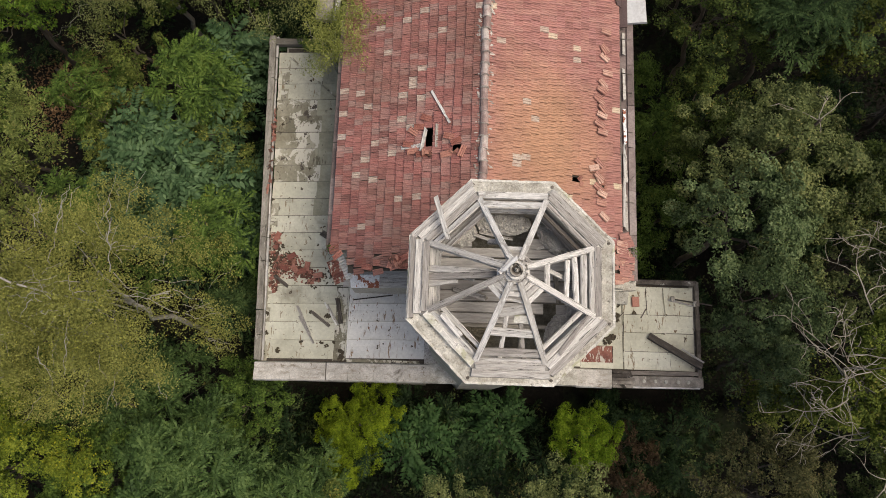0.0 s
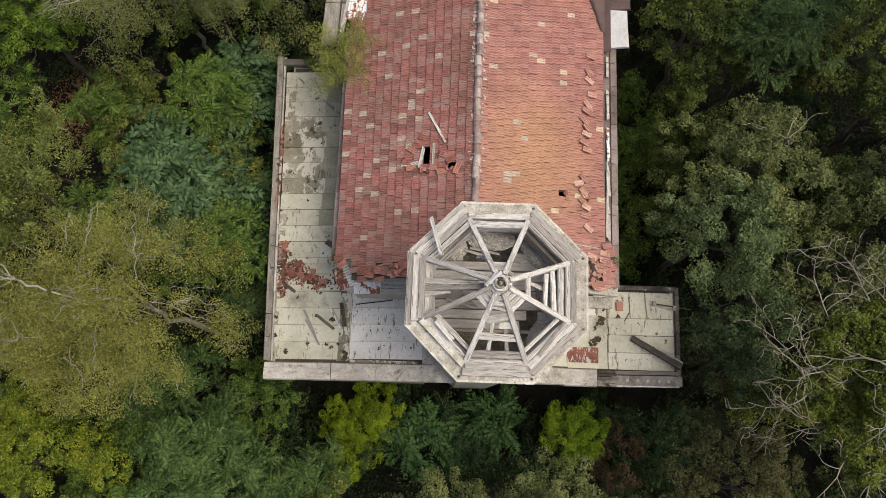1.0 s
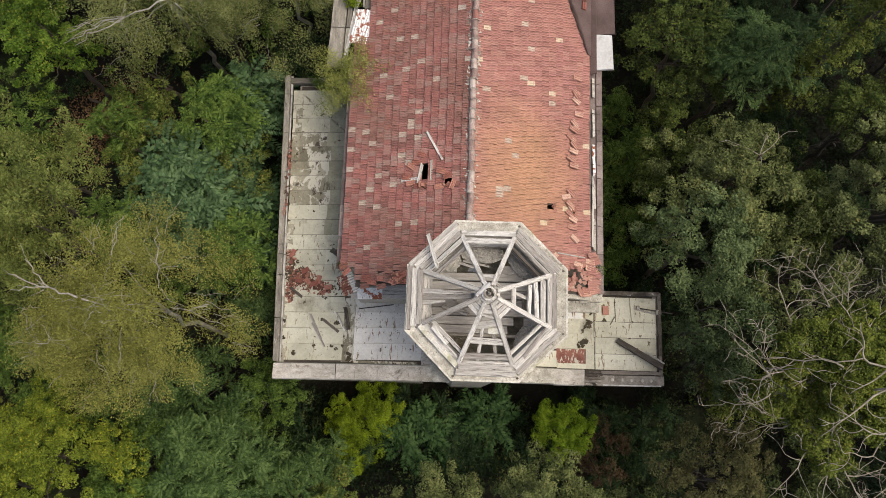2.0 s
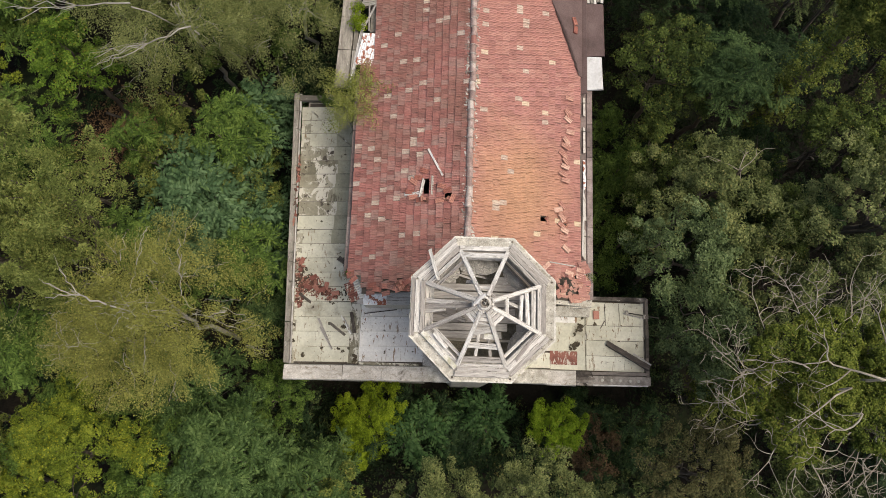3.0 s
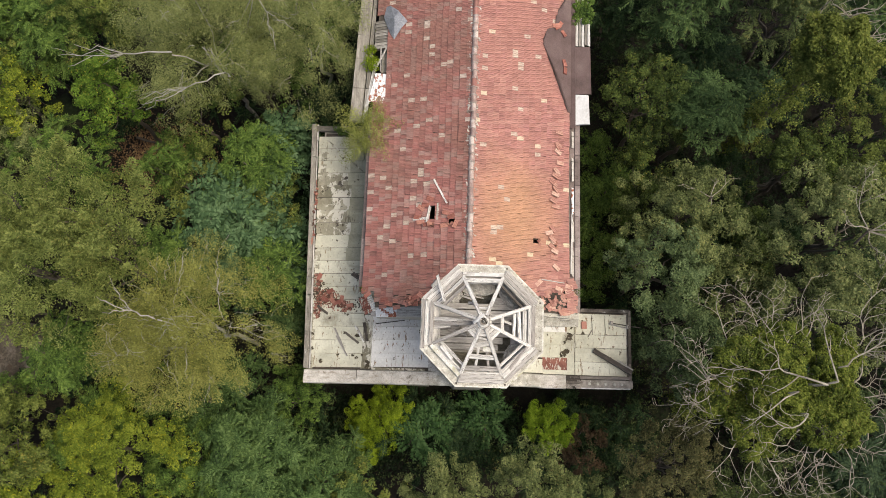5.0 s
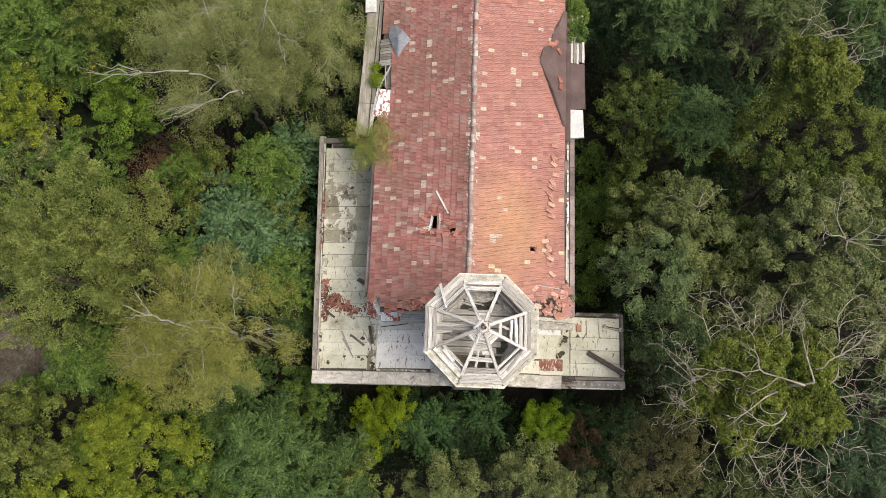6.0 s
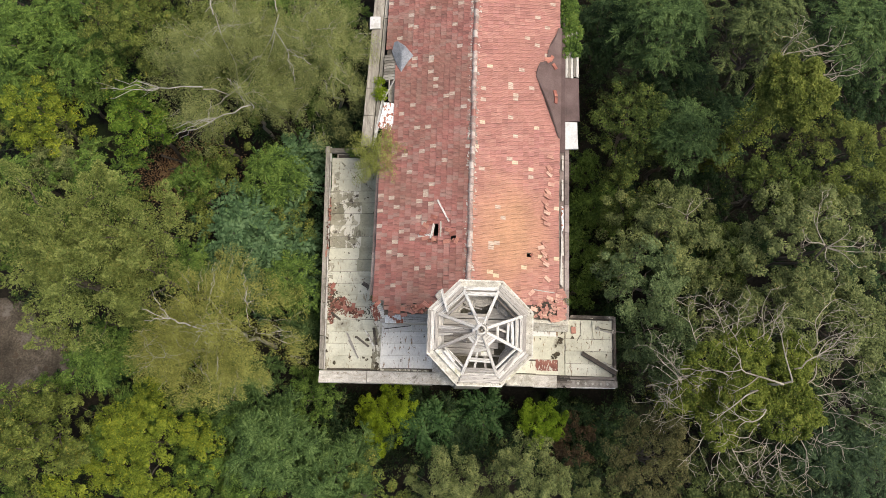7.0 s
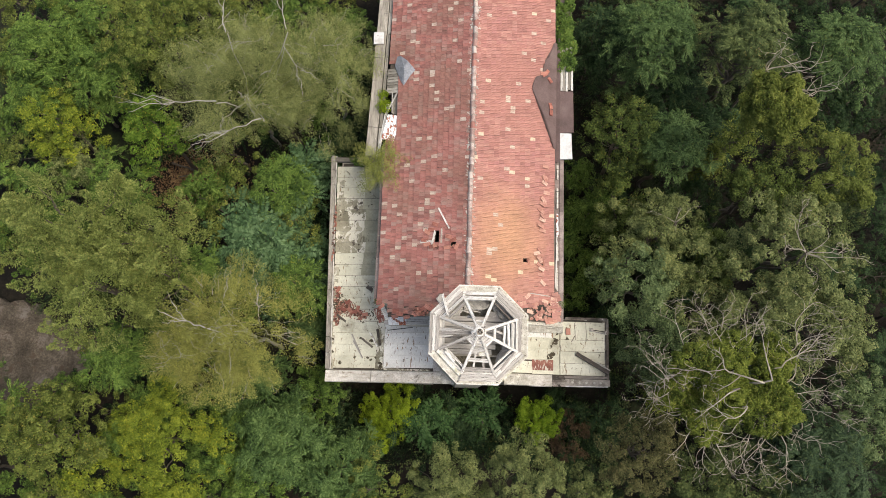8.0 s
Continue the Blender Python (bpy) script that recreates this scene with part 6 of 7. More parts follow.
def pinnate(rng, pts, way, frond, pairs, leaf_l, leaf_w, fronds=8, droop=0.7, rise=0.45, blade=False, outward=0.45):
    """Rosettes of feathered leaves: leaflets in pairs along each arching stalk."""
    n = len(pts)
    az = rng.uniform(0, 6.28, n)[:, None] + np.arange(fronds) * 2 * math.pi / fronds + rng.normal(0, 0.6, (n, fronds))
    d = np.stack([np.cos(az), np.sin(az), np.zeros_like(az)], axis=2) + way[:, None, :] * outward
    d[..., 2] = 0
    d = unit(d).reshape(-1, 3)
    size = (rng.uniform(0.75, 1.15, (n, 1)) * rng.uniform(0.75, 1.15, (n, fronds))).reshape(-1) * frond
    start = np.repeat(pts, fronds, axis=0) + d * (rng.uniform(-0.25, 0.3, len(d)) * frond)[:, None]
    start[:, 2] += rng.normal(0, 0.18 * frond, len(d))
    up0 = rise * rng.uniform(0.5, 1.4, len(d))
    s = (np.arange(pairs) + 1.0) / pairs
    pos = start[:, None, :] + d[:, None, :] * (size[:, None] * s)[..., None]
    pos[..., 2] += size[:, None] * (up0[:, None] * s - droop * s ** 2)
    side = np.stack([-d[:, 1], d[:, 0], np.zeros(len(d))], axis=1)
    taper = np.where(s < 0.85, 0.75 + 0.5 * s, 0.9)
    out = []
    for sg in (-1, 1):
        al = d[:, None, :] * 0.55 + sg * side[:, None, :] * 0.85
        al = np.repeat(al, pairs, axis=1) + rng.normal(0, 0.12, (len(d), pairs, 3))
        al[..., 2] += (up0[:, None] - 2 * droop * s)[...] * 0.35 - 0.22
        al = unit(al).reshape(-1, 3)
        sd = np.repeat(d[:, None, :], pairs, axis=1).reshape(-1, 3) + rng.normal(0, 0.18, (len(al), 3))
        sd = unit(sd - al * (sd * al).sum(1, keepdims=True))
        k = (np.repeat(taper[None, :], len(d), axis=0) * (size / frond)[:, None]).reshape(-1)
        out.append((blades if blade else leaves)(pos.reshape(-1, 3), al, sd, leaf_l * k, leaf_w * k))
    tip = unit(d + np.array([0, 0, -0.4]))
    out.append((blades if blade else leaves)(pos[:, -1], tip, unit(side), np.full(len(d), leaf_l), np.full(len(d), leaf_w)))
    return np.concatenate(out)


def clumps(rng, pts, way, per, radius, leaf_l, leaf_w, flat=0.6, lift=0.35, hang=0.0, jitter=0.55):
    """Rounded sprays of single leaves round each place."""
    n = len(pts)
    v = rng.normal(0, 1, (n, per, 3))
    v[..., 2] = np.abs(v[..., 2]) * 0.9 - 0.25
    v = unit(v)
    rad = radius * rng.uniform(0.55, 1.15, (n, 1, 1)) * rng.uniform(0.35, 1.0, (n, per, 1)) ** 0.5
    off = v * rad * np.array([1, 1, flat])
    off[..., 2] -= hang * rng.uniform(0, 1, (n, per)) ** 1.5
    pos = (pts[:, None, :] + off).reshape(-1, 3)
    nrm = unit(v.reshape(-1, 3) * 0.7 + np.array([0, 0, lift]) + rng.normal(0, jitter * 0.6, (n * per, 3)))
    al = rng.normal(0, 1, (n * per, 3)) + v.reshape(-1, 3) * 0.8
    al = unit(al - nrm * (al * nrm).sum(1, keepdims=True))
    sd = np.cross(nrm, al)
    k = rng.uniform(0.65, 1.2, n * per)
    return blades(pos, al, sd, leaf_l * k, leaf_w * k)


def plumes(rng, pts, way, per, height, radius, leaf_l, leaf_w):
    """Upright tapering sprays of small leaves, each on a shoot of its own."""
    n = len(pts)
    axis = unit(way * 0.55 + np.array([0, 0, 0.8]) + rng.normal(0, 0.12, (n, 3)))
    h = height * rng.uniform(0.6, 1.25, n)
    s = rng.uniform(0, 1, (n, per)) ** 0.85
    v = unit(np.cross(axis[:, None, :], rng.normal(0, 1, (n, per, 3))))
    wide = radius * (1.02 - s) ** 0.75 * rng.uniform(0.25, 1.0, (n, per)) ** 0.5
    ripple = 1 + 0.35 * np.sin(s * 16 + rng.uniform(0, 6.28, (n, 1)))
    pos = pts[:, None, :] + axis[:, None, :] * (h[:, None] * (s - 0.45))[..., None] + v * (wide * ripple)[..., None]
    al = unit(v * 0.9 + axis[:, None, :] * 0.55 + rng.normal(0, 0.25, (n, per, 3))).reshape(-1, 3)
    nrm = unit(v * 0.35 + np.array([0, 0, 1.0]) + rng.normal(0, 0.3, (n, per, 3))).reshape(-1, 3)
    sd = unit(np.cross(nrm, al))
    k = rng.uniform(0.7, 1.2, n * per)
    return blades(pos.reshape(-1, 3), al, sd, leaf_l * k, leaf_w * k)


def limb_line(rng, p, q, r0, r1, steps=6, sag=0.0, wob=0.06):
    p, q = np.array(p, float), np.array(q, float)
    L = np.linalg.norm(q - p)
    line = []
    for i in range(steps + 1):
        s = i / steps
        c = p + (q - p) * s + rng.normal(0, wob * L * (0.3 if i in (0, steps) else 1) * 0.5, 3) * (0 if i == 0 else 1)
        c[2] += sag * math.sin(math.pi * s)
        line.append((Vector(c), r0 + (r1 - r0) * s))
    return line


STYLE = {
    "deep": "dark green", "green": "green", "bright": "bright green", "blue": "blue-green", "bluebright": "pale blue-green", "olive": "olive green", "olivedark": "dull olive",
    "olivegreen": "olive green", "sprays": "mid-green", "deepblue": "dark blue-green", "warmolive": "warm olive", "bluegrey": "dull blue-green", "ferngreen": "fresh green", "greypale": "pale greyish olive", "plume": "pale olive", "grey": "greyish olive", "greygreen": "grey-green", "yellow": "yellow-green", "lime": "lime green", "yellowish": "yellowing green", "birch": "yellowing", "birchgreen": "olive", "brown": "withered brown",
}
FORM = {"pinnate": ("tree", "broad-leaved tree with feathered leaves"), "feather": ("tree", "tall tree with fine feathery foliage"), "broad": ("tree", "broad-leaved tree with dense leafy crown"),
        "birch": ("birch", "birch with fine drooping leaves and white limbs"), "fern": ("sapling", "sapling with long feathered fronds"), "spray": ("shrub", "shrub with fine upright foliage"), "dome": ("tree", "broad-leaved tree with a smooth domed crown")}
SEED = [100]


def crown_mesh(form, tone, r, top, seed, k=1.0):
    rng = np.random.default_rng(seed)
    depth = min(0.62 * top, 1.15 * r + 0.6)
    if form == "fern":
        pts = np.stack([rng.uniform(-0.62, 0.62, 9) * r, rng.uniform(-0.62, 0.62, 9) * r, top - 0.5 - rng.uniform(0, 1.3, 9)], axis=1)
        q = pinnate(rng, pts, unit(pts * np.array([1, 1, 0.05])), 1.25, 10, 0.30, 0.115, 6, 0.35, 0.3)
    elif form == "pinnate" and tone == "bluebright":
        pts, way = crown_points(rng, r * 0.9, top - 0.1, depth, 1.5 * k, 0.3, 0.42)
        q = pinnate(rng, pts, way, 1.25, 9, 0.34, 0.135, 5, 0.5, 0.3, outward=0.8)
    elif form == "pinnate":
        pts, way = crown_points(rng, r * 0.92, top - 0.1, depth, 3.5 * k, 0.3, 0.27)
        if tone == "blue":
            q = pinnate(rng, pts, way, 0.56, 7, 0.17, 0.098, 7, 0.6, 0.4, blade=True, outward=0.8)
        else:
            q = pinnate(rng, pts, way, 0.58, 7, 0.175, 0.095, 7, 0.6, 0.4, blade=True, outward=0.8)
    elif form == "feather":
        pts, way = crown_points(rng, r * 0.95, top - 0.9, depth * 1.15, 0.95 * k, 0.4, 0.30, 0.12)
        q = plumes(rng, pts, way, 460, 2.3, 0.62, 0.125, 0.06)
    elif form == "birch":
        pts, way = crown_points(rng, r, top, depth * 1.1, 5.2 * k, 0.45, 0.20, 0.42)
        q = clumps(rng, pts, way, 185, 0.52, 0.068, 0.05, 0.5, 0.25, 0.75, 0.9)
    elif form == "spray":
        pts, way = crown_points(rng, r, top, depth, 16.0 * k, 0.25, 0.26, 0.2)
        q = clumps(rng, pts, way, 95, 0.20, 0.095, 0.042, 0.9, 0.6, 0.0, 0.6)
    elif form == "dome":
        pts, way = crown_points(rng, r, top, depth * 0.8, 6.5 * k, 0.2, 0.24, 0.1)
        q = clumps(rng, pts, way, 110, 0.30, 0.088, 0.07, 0.7, 0.5)
    else:
        pts, way = crown_points(rng, r, top, depth, 3.5 * k, 0.35, 0.25, 0.2)
        q = clumps(rng, pts, way, 112, 0.34, 0.118, 0.086, 0.6, 0.45)
    return faces_mesh("crown", q), pts


def tree(form, tone, x, y, top, r, dens=1.0):
    SEED[0] += 1
    seed = SEED[0]
    rng = np.random.default_rng(seed)
    name, what = FORM[form]
    leaf = tone
    if form == "birch":
        leaf = "birch" if tone == "yellow" else "birchgreen"
    gz = ground_height(x, y)
    ob = thing(name, f"{STYLE[leaf]} {what} beside the house" if abs(x) < 13 and -4 < y < 16 else f"{STYLE[leaf]} {what} in the wood", name, "trees of the wood", (x, y, gz))
    me, pts = crown_mesh(form, leaf, r, top - gz, seed, dens * 0.95)
    bark = M_BIRCH if form == "birch" else M_BARK
    base_r = (0.02 + 0.007 * top) if form == "birch" else 0.035 + 0.011 * top
    head = 0.72 if form == "birch" else 0.86
    fork = (rng.normal(0, 0.3), rng.normal(0, 0.3), top * 0.55)
    part("trunk", tubes_mesh("trunk", [limb_line(rng, (0, 0, -0.3), fork, base_r, base_r * 0.6, 7, 0, 0.03), limb_line(rng, fork, (fork[0] * 1.5, fork[1] * 1.5, top * head), base_r * 0.6, 0.02, 6, 0, 0.05)]), bark, ob)
    n = 1 if dens < 0.6 else 2 if form == "birch" or top <= 9 else 4
    for k in range(n):
        p = pts[int(rng.integers(0, len(pts)))]
        s = rng.uniform(0.45, 0.9)
        f = Vector((fork[0] * s, fork[1] * s, fork[2] * (0.8 + 0.3 * s)))
        deep = 1.9 if form == "birch" else 0.35
        lines = [limb_line(rng, f, (p[0], p[1], p[2] - deep), base_r * 0.42, 0.012, 7, 0.1, 0.05)]
        for j in range(2):
            b = lines[0][int(rng.integers(2, 6))][0]
            t2 = pts[int(np.argmin(((pts - np.array(b) - rng.normal(0, 1.0, 3)) ** 2).sum(1)))]
            lines.append(limb_line(rng, b, (t2[0], t2[1], t2[2] - deep * 0.6), base_r * 0.2, 0.008, 5, 0.05, 0.08))
        part("limb", tubes_mesh("limb", lines, 4), bark, ob)
    if form == "birch":
        lines = []
        for k in range(int(19 * r)):
            p = pts[int(rng.integers(0, len(pts)))]
            d = unit(np.array([p[0], p[1], 0.0]) + rng.normal(0, 0.9, 3)) * np.array([1, 1, 0.3])
            L = rng.uniform(0.6, 1.7)
            lines.append(limb_line(rng, p - d * L * 0.5 + np.array([0, 0, 0.18]), p + d * L * 0.5 + np.array([0, 0, 0.22]), rng.uniform(0.008, 0.017), 0.005, 6, 0.12, 0.10))
        tagged(part("twig_spray", tubes_mesh("twig_spray", lines, 3), M_BIRCH, ob, "thin white birch twigs"), kind="stuff")
    part("crown", me, LEAF[leaf], ob)
    return ob


tree("pinnate", "green", -27.1, 21.0, 10, 3.6)
tree("broad", "yellowish", -21.0, -5.2, 8.5, 2.4)
tree("broad", "olive", -25.0, -2.0, 8, 2.4)
tree("broad", "yellowish", -25.4, 16.0, 10, 2.7)
tree("broad", "olive", -19.1, 20.7, 13, 3.7)
tree("broad", "bright", -18.9, 15.6, 11, 2.6)
birch_north = tree("birch", "olive", -13.0, 17.8, 16, 4.8)
tree("birch", "olive", -8.3, 18.7, 15, 4.6)
tree("broad", "grey", -24.4, 13.9, 8, 2.4)
tree("feather", "plume", -21.1, 8.0, 18, 3.9)
tree("feather", "plume", -17.2, 8.2, 16, 3.8)
tree("feather", "plume", -19.4, 5.0, 17, 4.3)
tree("feather", "plume", -16.7, 5.8, 14, 2.8)
tree("pinnate", "bluebright", -12.4, 8.9, 9, 3.3)
tree("pinnate", "bluebright", -10.5, 7.6, 8, 2.8)
tree("pinnate", "bluebright", -9.6, 13.1, 8, 2.4)
birch_south = tree("birch", "yellow", -11.6, 2.9, 16, 4.5)
tree("birch", "yellow", -14.1, 1.9, 14, 2.8)
tree("pinnate", "green", -20.0, 1.8, 9, 2.5)
tree("dome", "yellowish", -16.5, -3.4, 10, 4.4)
tree("broad", "olive", -22.6, -3.2, 11, 3.4)
tree("pinnate", "blue", -10.1, -3.2, 9, 3.7)
tree("pinnate", "blue", -12.5, -0.4, 7, 3.2)
tree("broad", "green", -8.1, -0.2, 6, 2.1)
tree("pinnate", "blue", -6.2, -4.4, 8, 2.9)
tree("spray", "yellow", -3.6, -1.1, 5, 2.1)
tree("fern", "ferngreen", -1.2, -1.7, 4.2, 0.9)
tree("fern", "ferngreen", 2.2, -0.9, 3.6, 1.1)
tree("pinnate", "deep", 1.0, -2.0, 3, 1.8)
tree("broad", "deep", 7.4, -0.6, 3.6, 1.7)
tree("spray", "yellow", -4.1, -2.7, 4, 1.2)
tree("spray", "lime", 5.8, -1.2, 6, 1.6)
tree("broad", "brown", 7.7, -2.2, 3.8, 2.0)
tree("dome", "grey", 0.4, -4.9, 9, 2.5)
tree("dome", "grey", 4.6, -4.3, 10, 2.5)
tree("broad", "grey", 8.4, -5.4, 8, 1.8)
tree("dome", "warmolive", 10.9, -2.7, 11.5, 2.6)
tree("broad", "greygreen", 10.5, 6.6, 13, 2.7)
tree("broad", "greygreen", 11.9, 3.8, 11, 2.6)
tree("broad", "olivegreen", 10.6, 15.9, 11.5, 3.1)
tree("pinnate", "deep", 9.4, 23.4, 9, 2.7)
tree("pinnate", "sprays", 12.2, 21.9, 13, 3.4)
tree("broad", "grey", 12.0, 9.0, 12.5, 4.2)
tree("pinnate", "green", 9.3, 12.6, 5, 2.0)
tree("pinnate", "green", 7.9, 10.6, 4.2, 1.4)
tree("broad", "green", 8.0, 7.0, 4.4, 1.3)
tree("broad", "green", 8.2, 15.0, 5.0, 1.5)
tree("broad", "green", 9.3, 8.7, 5, 1.8)
tree("pinnate", "olivedark", 16.7, 20.3, 15, 3.0)
tree("pinnate", "sprays", 23.4, 21.5, 12.5, 3.4)
tree("broad", "olivegreen", 18.2, 12.6, 12, 2.7)
tree("broad", "olive", 22.2, 14.0, 12.5, 3.4)
tree("broad", "greypale", 18.7, 8.3, 15.5, 4.0)
tree("broad", "greypale", 21.2, 4.8, 12.5, 3.6)
tree("broad", "greygreen", 23.7, -0.4, 11, 3.3)
tree("pinnate", "deepblue", 21.0, -2.9, 11.5, 3.4)
tree("broad", "olivedark", 18.2, -4.0, 10, 3.8)
tree("broad", "olivedark", 15.2, -4.6, 9.0, 2.6)
tree("broad", "grey", 14.8, 5.4, 11, 2.9)
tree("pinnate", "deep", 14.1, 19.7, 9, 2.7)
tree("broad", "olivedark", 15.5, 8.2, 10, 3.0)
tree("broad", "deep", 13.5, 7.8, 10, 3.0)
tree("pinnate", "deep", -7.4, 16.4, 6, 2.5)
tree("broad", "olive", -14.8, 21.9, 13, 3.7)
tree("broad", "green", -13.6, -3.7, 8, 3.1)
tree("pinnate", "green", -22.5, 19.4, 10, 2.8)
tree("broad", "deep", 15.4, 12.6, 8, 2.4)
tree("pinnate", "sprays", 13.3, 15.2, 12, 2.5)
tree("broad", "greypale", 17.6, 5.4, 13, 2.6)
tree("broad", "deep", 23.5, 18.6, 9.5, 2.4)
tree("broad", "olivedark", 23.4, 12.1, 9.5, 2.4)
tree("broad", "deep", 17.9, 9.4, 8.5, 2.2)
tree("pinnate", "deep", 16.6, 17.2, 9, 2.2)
tree("pinnate", "green", -15.8, 7.2, 8, 2.0)
tree("pinnate", "green", -16.4, 12.9, 7, 1.8)
tree("broad", "green", -20.6, 17.4, 7.5, 1.9)
tree("broad", "green", -25.2, -2.8, 7, 2.2)
tree("broad", "green", -24.4, -0.6, 5, 1.6)
tree("broad", "olivegreen", 10.6, 12.2, 9.0, 2.5)
tree("broad", "olivegreen", 15.0, 8.6, 11.0, 2.4)
tree("pinnate", "green", -10.9, 12.6, 9.5, 2.2)
tree("pinnate", "green", -9.3, 6.0, 9.5, 1.9)
tree("pinnate", "sprays", -8.9, 3.6, 5.8, 1.5)
tree("broad", "greygreen", 12.2, 1.9, 9.0, 1.9)


def forked_limb(owner, seed, ends, base, r):
    """A white limb of a birch, in world places: from base to a fork and on to several ends."""
    rng = np.random.default_rng(seed)
    o = np.array(owner.location)
    b = np.array(base, float) - o
    fork = b + (np.mean(np.array(ends, float), axis=0) - o - b) * 0.45
    lines = [limb_line(rng, (0, 0, base[2] * 0.55), b - np.array([0, 0, 0.25]), r * 1.1, r * 0.8, 5, -0.9, 0.03), limb_line(rng, b, fork, r, r * 0.75, 4, 0.1, 0.06)]
    for e in ends:
        e = np.array(e, float) - o
        lines.append(limb_line(rng, fork, e, r * 0.6, 0.012, 6, 0.12, 0.07))
        for _ in range(3):
            m = lines[-1][int(rng.integers(2, 5))][0] if len(lines[-1]) > 5 else fork
            lines.append(limb_line(rng, m, np.array(m) + (e - fork) * 0.4 + rng.normal(0, 0.25, 3), r * 0.2, 0.006, 4, 0.05, 0.06))
    part("limb", tubes_mesh("limb", lines, 6), M_BIRCH, owner, "white forked birch limb")


forked_limb(birch_south, 1, ((-14.1, 3.4, 16.2), (-13.9, 2.9, 16.3), (-13.5, 3.9, 16.4)), (-11.9, 2.75, 15.9), 0.034)
forked_limb(birch_south, 3, ((-9.5, 4.7, 15.7), (-9.8, 5.3, 15.4), (-9.2, 4.0, 15.8)), (-9.4, 3.2, 15.6), 0.013)
forked_limb(birch_south, 9, ((-7.6, 2.2, 15.0), (-7.9, 2.7, 15.1)), (-9.0, 2.6, 15.4), 0.012)
forked_limb(birch_north, 4, ((-14.1, 12.5, 14.7), (-13.9, 12.2, 14.7), (-14.3, 12.8, 14.6)), (-10.2, 13.8, 15.5), 0.034)
forked_limb(birch_north, 5, ((-18.1, 14.7, 14.8), (-17.6, 14.2, 14.8), (-17.4, 15.2, 14.9)), (-12.6, 14.6, 15.7), 0.034)
forked_limb(birch_north, 6, ((-12.6, 20.8, 15.8), (-13.4, 21.2, 15.6)), (-12.4, 18.4, 15.9), 0.030)
forked_limb(birch_north, 7, ((-9.6, 21.3, 15.6), (-10.2, 21.0, 15.8)), (-9.2, 18.7, 15.9), 0.030)
forked_limb(birch_north, 8, ((-7.6, 16.6, 14.4), (-8.4, 15.6, 14.2)), (-9.4, 18.0, 15.4), 0.021)



# smaller trees that close the canopy
def middle_storey():
    rng = np.random.default_rng(19)
    stand = [(o.location.x, o.location.y) for o in scene.objects if o.type == "EMPTY" and o.get("group") == "trees of the wood"]
    models = {}
    n = 0
    for _ in range(6000):
        x, y = rng.uniform(-31, 31), rng.uniform(-9, 30)
        if -10.0 < x < 11.6 and -1.6 < y < 16.5 or -8.0 < x < 9.2 and y > 10:
            continue
        if (x + 29) ** 2 / 46 + (y - 2.4) ** 2 / 16 < 1 or (x + 18.8) ** 2 / 18 + (y - 15.0) ** 2 / 12 < 1 or (x - 13.4) ** 2 + (y - 0.5) ** 2 < 30:
            continue
        if any((x - u) ** 2 + (y - v) ** 2 < (3.2 if x > 7 else 2.45) ** 2 for u, v in stand):
            continue
        stand.append((x, y))
        side = "e" if x > 5 else "w"
        # eastern fillers in the deep tone carry some gap shade in their colour
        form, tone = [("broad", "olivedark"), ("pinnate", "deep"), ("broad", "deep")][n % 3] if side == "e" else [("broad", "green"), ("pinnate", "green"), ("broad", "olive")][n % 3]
        key = (form, tone)
        n += 1
        if key not in models:
            models[key] = tree(form, tone, x, y, 8.5, 2.9, 0.42)
        else:
            s = rng.uniform(0.75, 1.15)
            copy_thing(models[key], pose(x, y, ground_height(x, y), 0, 0, rng.uniform(0, 360)) @ Matrix.Diagonal((s, s, s, 1)))
    return n


middle_storey()


